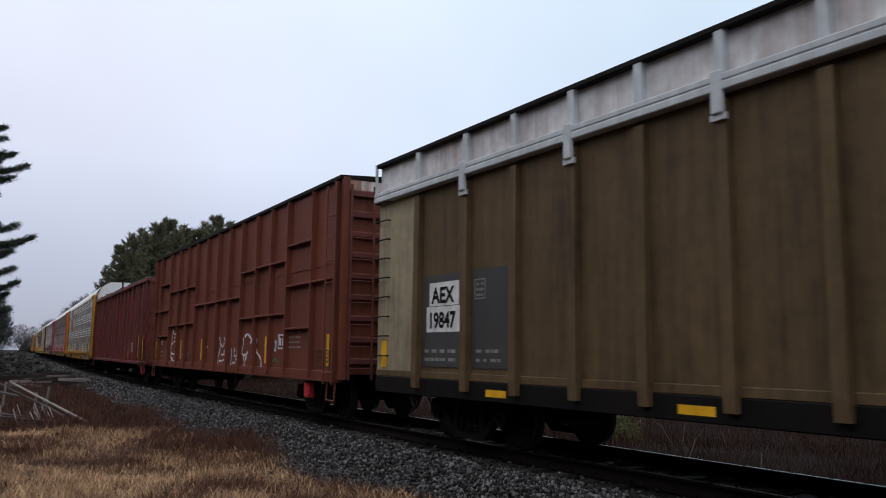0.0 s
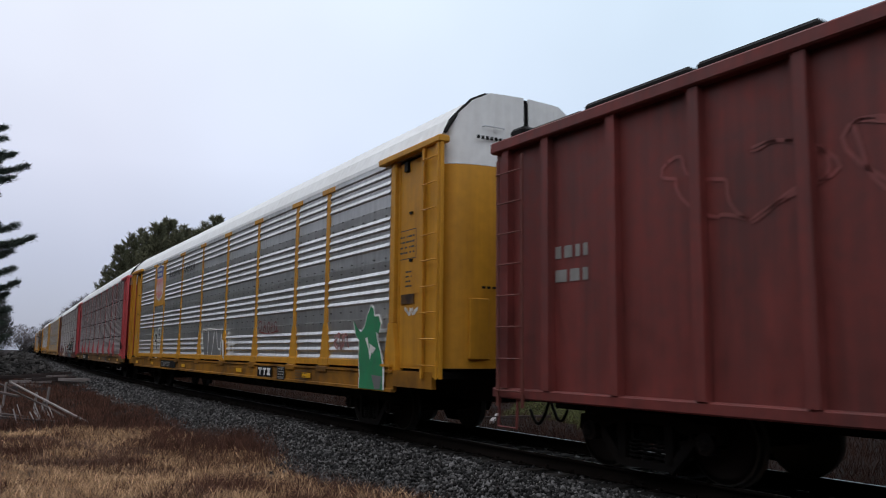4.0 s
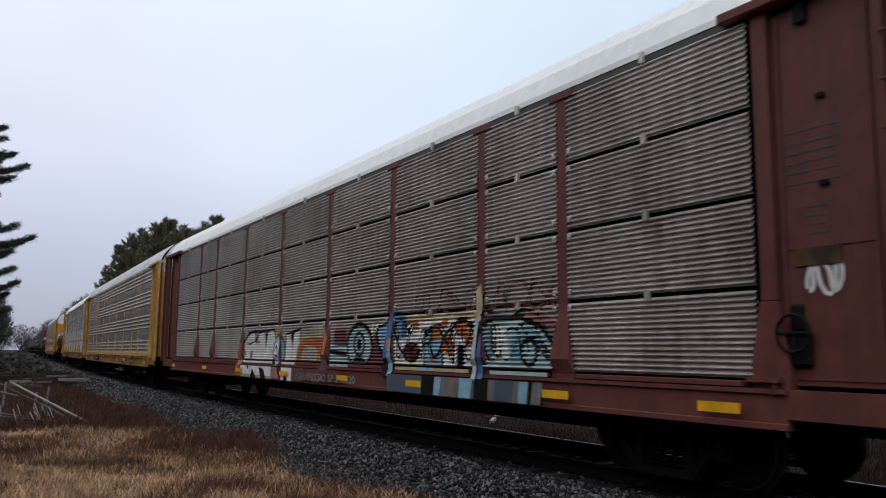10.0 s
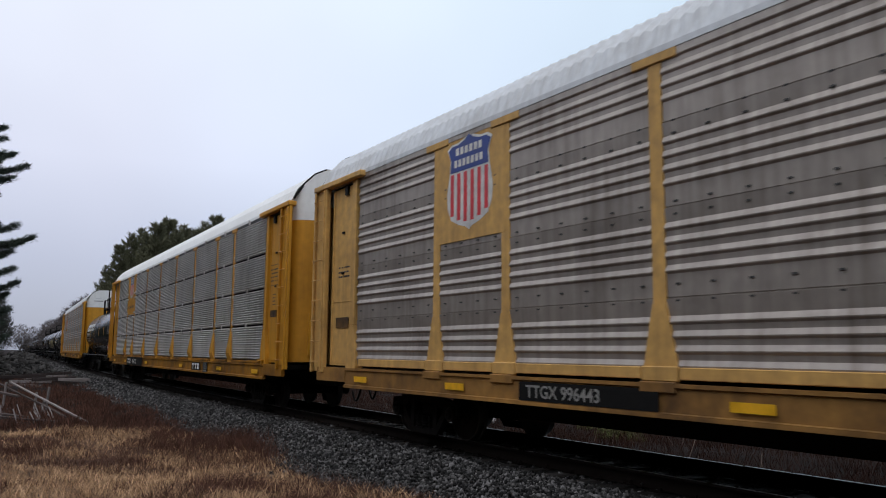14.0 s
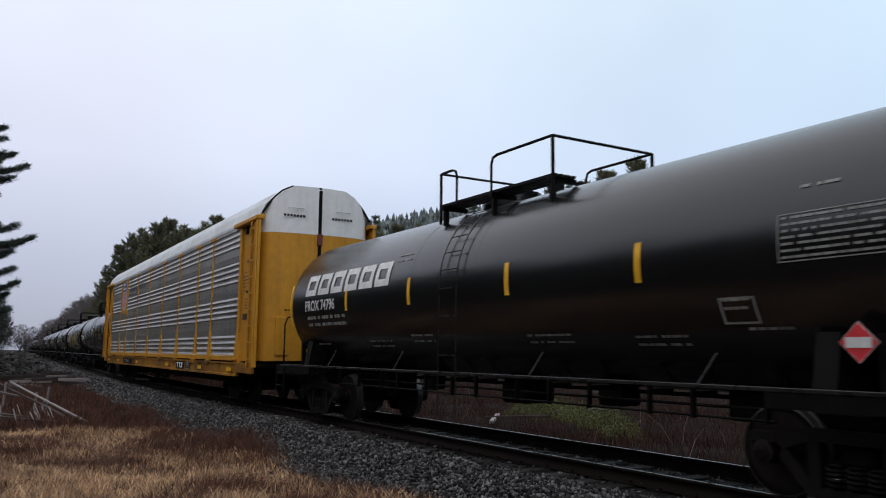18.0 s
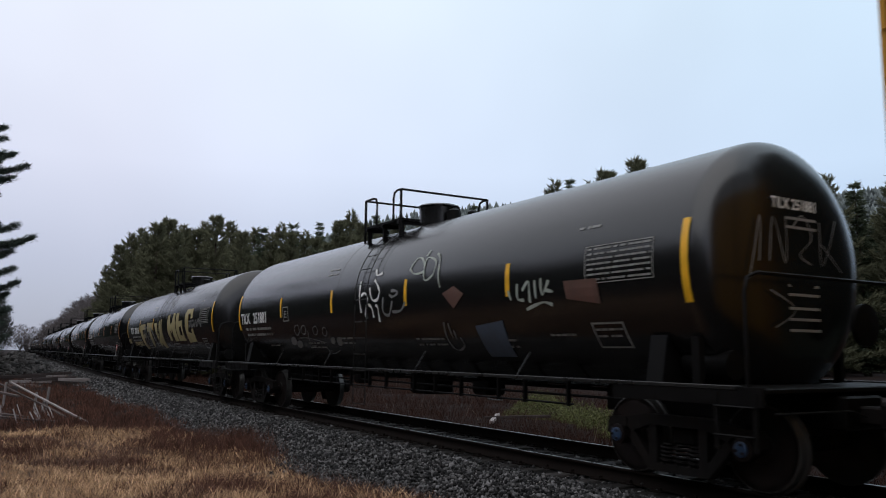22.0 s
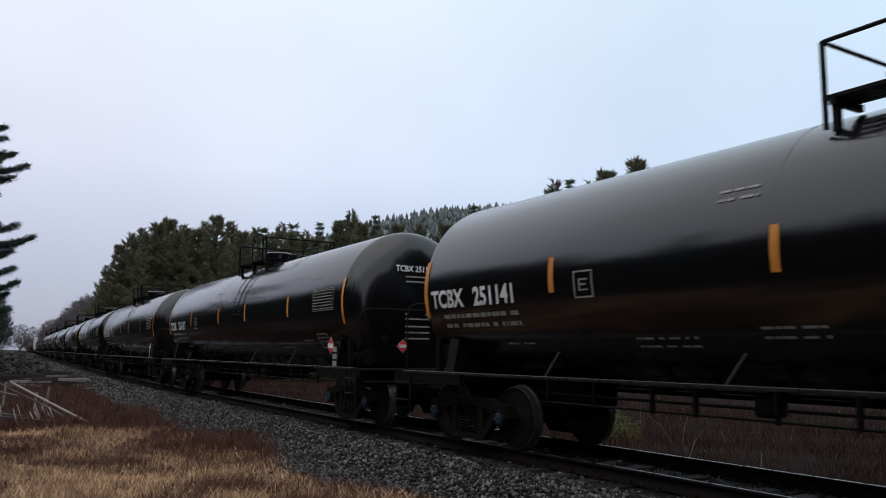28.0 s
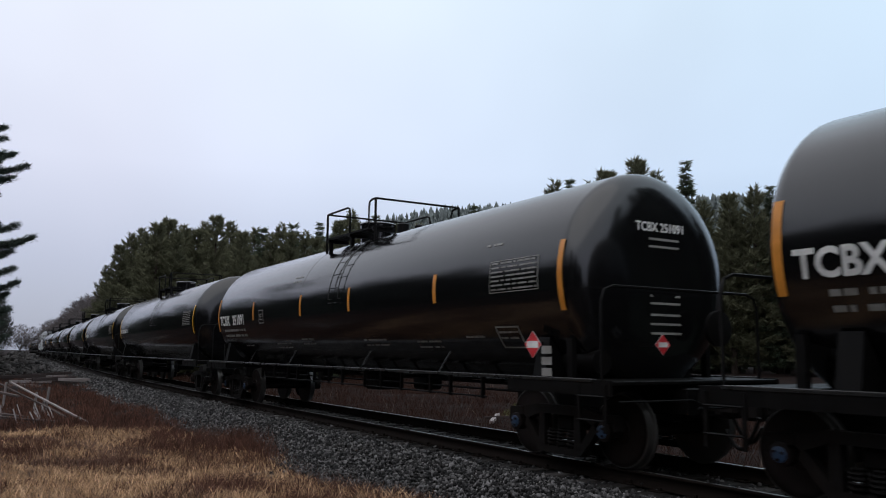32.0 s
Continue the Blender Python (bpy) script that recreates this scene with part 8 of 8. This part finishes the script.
def conifer_mesh(seed, tall, spread, bare, pine, count, spray, gap):
    """Crown (needle sprays along whorls of limbs) and wood (tapered trunk and limbs)."""
    rng = np.random.default_rng(seed)
    wood = Shape()
    lean = rng.normal(0, 0.015, 2)
    wood.tube([(lean[0] * tall * q, lean[1] * tall * q, tall * q) for q in (0, 0.25, 0.5, 0.75, 0.97)], [0.02 * tall, 0.016 * tall, 0.011 * tall, 0.006 * tall, 0.01], 8)
    P, D, S = [], [], []
    z = bare * tall
    while z < tall * 0.98:
        q = (z - bare * tall) / (tall * (1 - bare))
        if pine:
            length = spread * (1 - q) ** 0.95 * (0.6 + 0.4 * min(1, q * 5)) * rng.uniform(0.6, 1.25) + 0.22
            rise, arms = 0.12 + 0.75 * q, int(rng.integers(4, 7))
        else:
            length = spread * (1 - q) * rng.uniform(0.75, 1.1) + 0.15
            rise, arms = -0.15 + 0.35 * q, int(rng.integers(6, 9))
        start = rng.uniform(0, 6.28)
        for i in range(arms):
            a = start + 6.283 * i / arms + rng.normal(0, 0.25)
            l = length * rng.uniform(0.6, 1.1)
            d = np.array([math.cos(a), math.sin(a), rise + rng.normal(0, 0.1)])
            c = np.array([lean[0] * z, lean[1] * z, z])
            tip = c + d * l + np.array([0, 0, 0.12 * l if pine else 0.05 * l])
            wood.tube([tuple(c), tuple(c + d * l * 0.55), tuple(tip)], [0.012 + 0.012 * l, 0.008 + 0.006 * l, 0.004], 3)
            m = max(3, int(count * l))
            f = (0.25 if pine else 0.1) + (0.75 if pine else 0.9) * rng.random(m) ** 0.75
            pts = c + d * l * f[:, None] + np.array([0, 0, 0.12 * l]) * (f ** 2)[:, None]
            width = (0.30 if pine else 0.22) * l * (1.12 - f)
            side = np.array([-math.sin(a), math.cos(a), 0])
            pts = pts + side * (rng.normal(0, 1, m) * width)[:, None] + np.array([0, 0, 1]) * rng.normal(0, 0.08, m)[:, None]
            P.append(pts)
            D.append(np.tile(d * np.array([1, 1, 0.4]) + np.array([0, 0, 0.55 if pine else 0.0]), (m, 1)) + side * rng.normal(0, 0.6, m)[:, None])
            S.append(spray * 1.55 * (1.0 - 0.35 * f))
        z += tall * rng.uniform(0.028, 0.055) * (gap * (1 - 0.45 * q) if pine else 0.75)
    P, D, S = np.concatenate(P), np.concatenate(D), np.concatenate(S)
    return wood, sprays(P, D, S, rng)


def conifer(name, label, seed, tall, spread, bare, pine, count, spray, needles, group, gap=1.0):
    wood, V = conifer_mesh(seed, tall, spread, bare, pine, count, spray, gap)
    t = thing(name, label, "tree", group)
    part("trunk", wood, BARK, t)
    bulk("crown", V, np.arange(len(V)).reshape(-1, 3), needles, t)
    return t


def bare_tree(seed, tall):
    rng = random.Random(seed)
    s = Shape()

    def grow(p, d, l, r, depth):
        q = p + d * l
        s.tube([tuple(p), tuple((p + q) / 2 + Vector((rng.uniform(-1, 1), rng.uniform(-1, 1), 0)) * l * 0.05), tuple(q)], [r, r * 0.8, r * 0.6], 4 if depth < 2 else 3)
        if depth < 4:
            for _ in range(3 if depth else 5):
                nd = (d + Vector((rng.uniform(-1, 1), rng.uniform(-1, 1), rng.uniform(-0.1, 0.8))) * 0.6).normalized()
                grow(p + d * l * rng.uniform(0.5, 1.0), nd, l * rng.uniform(0.55, 0.75), r * 0.55, depth + 1)
    grow(Vector((0, 0, -0.2)), Vector((0, 0, 1)), tall * 0.33, tall * 0.012, 0)
    return s


def dark_copy(me):
    me = me.copy()
    me.materials.clear()
    me.materials.append(TWIG_DARK)
    return me


def far_trees(name, x, y, h, r, material, label, rng):
    """Many tiered conifers in one mesh."""
    n, k = len(x), 6
    z = height(x, y) - 0.6
    levels = ((0.0, 1.0), (0.22, 0.8), (0.23, 1.0), (0.42, 0.6), (0.43, 0.82), (0.62, 0.4), (0.63, 0.58), (0.80, 0.2), (0.81, 0.32), (1.0, 0.02))
    P = []
    ang = np.arange(k) * 2 * np.pi / k
    for lv, rad in levels:
        j = rng.uniform(0.55, 1.35, (n, k))
        P.append(np.stack([x[:, None] + r[:, None] * rad * j * np.cos(ang), y[:, None] + r[:, None] * rad * j * np.sin(ang), z[:, None] + h[:, None] * lv + rng.normal(0, 0.25, (n, k)) * (lv < 0.95)], -1))
    P = np.stack(P, 1).reshape(-1, 3)
    L = len(levels)
    i0 = np.arange(n)[:, None] * L * k
    F = []
    for a in range(L - 1):
        for c in range(k):
            F.append(np.concatenate([i0 + a * k + c, i0 + a * k + (c + 1) % k, i0 + (a + 1) * k + (c + 1) % k, i0 + (a + 1) * k + c], 1))
    tagged(bulk(name, P, np.concatenate(F), material), label, "wood", kind="stuff")


def place(az, dist):
    a = radians(az)
    x, y = dist * math.sin(a), dist * math.cos(a)
    return x, y, float(height(x, y))


PINE_LIMBS = ((2.75, 14.3), (2.85, 13.8), (3.35, 12.9), (3.95, 12.2), (3.4, 11.4), (2.7, 10.2), (3.8, 8.7), (4.65, 8.0), (3.6, 7.1), (3.75, 6.15), (3.95, 5.3), (3.5, 4.6), (3.7, 3.8), (3.4, 3.0), (3.6, 2.2), (3.2, 1.4))


def side_pine():
    """A white pine whose trunk stands just out of view: long flat limbs with upturned tips reach towards the track."""
    rng = np.random.default_rng(21)
    t = thing("white_pine", "tall white pine with plume-like limbs beside the line", "tree", "pines beside the line", pose(-0.2, 52.0, -0.7))
    wood = Shape().tube([(0, 0, -0.3), (0.05, 0.1, 6.0), (0.0, 0.1, 12.0), (0.05, 0.0, 18.5)], [0.36, 0.26, 0.15, 0.03], 9)
    P, D, S = [], [], []

    def limb(angle, reach, tip):
        d = np.array([math.cos(angle), math.sin(angle), 0.0])
        side_ = np.array([-d[1], d[0], 0.0])
        rise = lambda f: tip + 0.7 + reach * (-0.10 * np.sin(math.pi * np.asarray(f) * 0.9) - 0.10 + 0.10 * np.asarray(f) ** 3)
        wood.tube([tuple(d * reach * f + np.array([0, 0, float(rise(f))])) for f in (0.0, 0.35, 0.7, 1.0)], [0.055, 0.04, 0.024, 0.008], 5)
        # plumes: short side shoots, each a brush of needles
        for f0 in np.arange(0.3, 1.0, 0.34 / reach):
            sgn = rng.choice((-1, 1))
            shoot = (1.08 - f0) * 0.30 * reach * rng.uniform(0.4, 1.1)
            root = d * reach * f0 + np.array([0, 0, float(rise(f0))])
            way = d * 0.8 + side_ * sgn * 0.8 + np.array([0, 0, 0.25])
            m = int(55 + 80 * shoot)
            q = rng.random(m)
            P.append(root + way * (shoot * q)[:, None] + rng.normal(0, 0.055, (m, 3)))
            D.append(np.tile(way + np.array([0, 0, 0.15]), (m, 1)) + rng.normal(0, 0.35, (m, 3)))
            S.append(np.full(m, 0.16))
        m = int(130 * reach)
        q = 0.25 + 0.75 * rng.random(m)
        P.append(d * reach * q[:, None] + np.stack([0 * q, 0 * q, rise(q)], 1) + rng.normal(0, 0.07, (m, 3)) + side_ * (rng.normal(0, 0.12, m) * (1.15 - q) * reach * 0.5)[:, None])
        D.append(np.tile(d + np.array([0, 0, 0.25]), (m, 1)))
        S.append(np.full(m, 0.18))
    for reach, tip in PINE_LIMBS:
        limb(rng.normal(-0.1, 0.12), reach, tip)
        limb(rng.normal(-0.3, 0.3), reach * rng.uniform(0.72, 0.88), tip - rng.uniform(0.15, 0.45))
    for z in np.arange(1.6, 18.0, 0.6):
        limb(rng.uniform(1.3, 5.0), (19 - z) * 0.27 * rng.uniform(0.7, 1.1) + 0.4, z)
    part("trunk", wood, BARK, t)
    V = sprays(np.concatenate(P), np.concatenate(D), np.concatenate(S), rng, 0.5, 0.10)
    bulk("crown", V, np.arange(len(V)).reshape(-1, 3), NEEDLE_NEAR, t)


def woods():
    grp = "conifer wood behind the track"
    kinds = [conifer("pine_tree", "dark green white pine with layered limbs", 11, 15.0, 3.9, 0.05, True, 19, 0.36, NEEDLE, grp, 1.0),
             conifer("pine_tree", "dark green white pine with layered limbs", 12, 13.0, 3.5, 0.05, True, 19, 0.34, NEEDLE, grp, 1.0),
             conifer("spruce_tree", "dark spruce with a pointed top", 13, 17.0, 2.7, 0.05, False, 16, 0.34, NEEDLE_DARK, grp),
             conifer("spruce_tree", "dark spruce with a pointed top", 14, 13.0, 2.4, 0.05, False, 16, 0.34, NEEDLE_DARK, grp)]
    tall = (15.0, 13.0, 17.0, 13.0)
    used = [False] * 4
    rnd = random.Random(3)

    def stand(k, az, dist, h):
        x, y, z = place(az, dist)
        f = h / tall[k]
        m = pose(x, y, z - 0.1, 0, 0, rnd.uniform(0, 360))
        if not used[k]:
            used[k] = True
            kinds[k].matrix_basis = m
            kinds[k].scale = (f, f, f)
            return
        ob = copy_thing(kinds[k], m)
        ob.scale = (f, f, f)
    up = lambda el, dist: dist * math.tan(radians(el)) + EYE[2] + 0.6
    # the skyline: bearing, rise, distance, kind
    for az, el, dist, k in ((9.5, 5.6, 84, 0), (10.1, 7.0, 80, 1), (10.9, 7.8, 87, 0), (11.8, 8.1, 82, 1), (12.6, 8.7, 84, 0), (13.2, 9.3, 80, 1), (14.2, 8.8, 87, 0), (14.9, 8.6, 82, 1), (15.7, 9.0, 84, 0), (16.4, 9.6, 80, 1), (17.3, 9.2, 87, 0), (18.0, 8.6, 82, 1), (18.8, 8.8, 84, 0), (19.6, 9.2, 80, 3), (20.5, 9.1, 87, 0), (21.4, 9.4, 82, 3), (22.2, 8.6, 84, 0), (23.1, 8.3, 80, 1), (23.9, 9.6, 87, 2), (24.7, 9.5, 82, 1), (25.4, 10.0, 84, 0), (26.5, 9.4, 80, 1), (27.7, 10.0, 87, 2), (28.9, 9.2, 82, 1), (30.7, 9.1, 84, 0), (32.5, 9.2, 80, 1), (34.0, 9.5, 87, 0), (35.1, 10.9, 82, 2), (35.9, 10.1, 84, 0), (36.9, 10.7, 72, 2), (38.0, 10.4, 79, 0), (39.1, 10.6, 74, 1), (40.4, 12.0, 76, 0), (41.5, 12.3, 72, 2), (42.8, 11.7, 79, 0), (44.1, 12.7, 74, 1), (45.2, 12.1, 76, 0), (46.4, 13.3, 72, 1), (47.8, 12.3, 79, 0), (49.3, 13.5, 74, 2), (50.8, 10.2, 72, 0), (52.3, 10.5, 70, 1), (53.7, 10.8, 70, 0), (55.1, 11.3, 70, 2), (56.5, 10.6, 72, 1), (58.3, 11.2, 68, 0), (60.2, 11.0, 70, 3), (62.0, 11.0, 70, 0)):
        stand(k, az, dist, up(el, dist))
    for i in range(60):
        az, dist = 11 + 50 * (i + rnd.random()) / 60, rnd.uniform(64, 95)
        stand(rnd.choice((0, 1, 1, 0, 3)), az, dist, up(rnd.uniform(6.2, 8.8) * (1 if az < 34 else 1.1), dist))
    # bare trees farther up the line
    s = bare_tree(5, 11)
    b = thing("bare_tree", "leafless grey tree in the distance", "tree", "leafless trees up the line")
    part("trunk", s, TWIG, b)
    rng = np.random.default_rng(31)
    m = 1300
    u = rng.normal(size=(m, 3))
    u /= np.linalg.norm(u, axis=1, keepdims=True)
    P = u * (rng.random(m) ** 0.4)[:, None] * np.array([3.2, 3.2, 4.2]) + np.array([0, 0, 6.6])
    bulk("crown", sprays(P, u * np.array([0.6, 0.6, 0.6]) + np.array([0, 0, 0.9]), np.full(m, 0.6), rng, 0.5, 0.045), np.arange(m * 9).reshape(-1, 3), TWIG, b)
    spots = [(rnd.uniform(6.0, 11.0), rnd.uniform(150, 230)) for _ in range(44)] + [(5.0, 260), (5.4, 300), (5.8, 280), (4.6, 230)]
    for i, (az, dist) in enumerate(spots):
        x, y, z = place(az, dist)
        el = np.interp(az, [-3, 3.0, 4.0, 4.8, 5.3, 6.0, 7.5, 9.4, 11.0], [4.5, 3.9, 3.0, 1.2, 0.6, 1.1, 2.5, 4.1, 5.0]) * rnd.uniform(0.75, 1.0)
        f = up(el, dist) / 11
        m = pose(x, y, z, 0, 0, rnd.uniform(0, 360))
        ob = b if i == 0 else copy_thing(b, m)
        ob.matrix_basis = m
        k = rnd.uniform(1.2, 2.2)
        ob.scale = (f * k, f * k, f)
    side_pine()
    # dark bushes under the pine
    for i in range(8):
        y = rnd.uniform(66, 80)
        x = y * rnd.uniform(0.036, 0.062)
        ob = copy_thing(b, pose(x, y, float(height(x, y)), 0, 0, rnd.uniform(0, 360)))
        f = np.interp(x / y, [0.036, 0.056, 0.066], [7.5, 6.2, 4.2]) * rnd.uniform(0.8, 1.1) / 11
        ob.scale = (f * 0.8, f * 0.8, f)
        tagged(ob, "dark leafless bush beside the line", "bush", "bushes beside the line")
        ob.name = "bush"
        for child in ob.children:
            child.data = cached(("dark", child.data.name), lambda: dark_copy(child.data))
    # the wood on the camera's side of the line
    rng = np.random.default_rng(18)
    n = 420
    x, y = -14 - 32 * rng.random(n) ** 1.2, rng.uniform(-70, 110, n)
    x = np.where(y > 40, x * 0.75, x)
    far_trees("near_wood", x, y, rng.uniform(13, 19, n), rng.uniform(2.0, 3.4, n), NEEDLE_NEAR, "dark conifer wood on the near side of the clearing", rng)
    # more trees added out of view up the line, to darken far cars' sides
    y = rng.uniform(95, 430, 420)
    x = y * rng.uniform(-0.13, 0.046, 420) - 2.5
    far_trees("line_side_wood", x, y, rng.uniform(10, 17, 420), rng.uniform(1.6, 2.8, 420), NEEDLE_NEAR, "unseen dark conifer wood added up the line", rng)
    # unseen wood added beyond the track, down the line, to darken tank heads
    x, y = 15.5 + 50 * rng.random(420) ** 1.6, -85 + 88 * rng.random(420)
    far_trees("side_wood", x, y, rng.uniform(13, 19, 420), rng.uniform(1.8, 3.0, 420), NEEDLE_NEAR, "unseen dark conifer wood added down the line", rng)
    # the wooded hill behind, pale because its haze is in the colour
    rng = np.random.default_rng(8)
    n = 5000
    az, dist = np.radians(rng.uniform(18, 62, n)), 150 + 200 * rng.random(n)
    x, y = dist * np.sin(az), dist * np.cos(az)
    far_trees("hill_woods", x, y, rng.uniform(6, 10, n), rng.uniform(1.6, 2.6, n), HAZED_WOOD, "wooded hill of conifers, mist put into its pale colour", rng)


# ---- the train runs
def car_pose(centre, t):
    x, y, a = on_track(centre - run(t))
    return pose(x, y, 0, 0, 0, -math.degrees(a))


def motions():
    for car, centre in CARS:
        walk(car, [(float(t), car_pose(centre, t)) for t in range(0, 33, 2)])
    for w, centre, along, r, y in WHEELSETS:
        frames = [k / 30 for k in range(0, 961) if -7 < centre + along - run(k / 30) < 40]
        if not frames:
            continue
        start = run(frames[0])
        turn = lambda t: pose(0, y, r, math.degrees((run(t) - start) / r), 0, 0)
        rows = [(t, turn(t)) for t in frames]
        if frames[0] > 0.05:
            rows = [(0.0, rows[0][1])] + rows
        if frames[-1] < 31.95:
            rows = rows + [(32.0, rows[-1][1])]
        walk(w, rows)


ground()
chip_car()
box_car()
gondola()
racks()
tanks()
woods()
scrap_wood()
verge()
track()
motions()
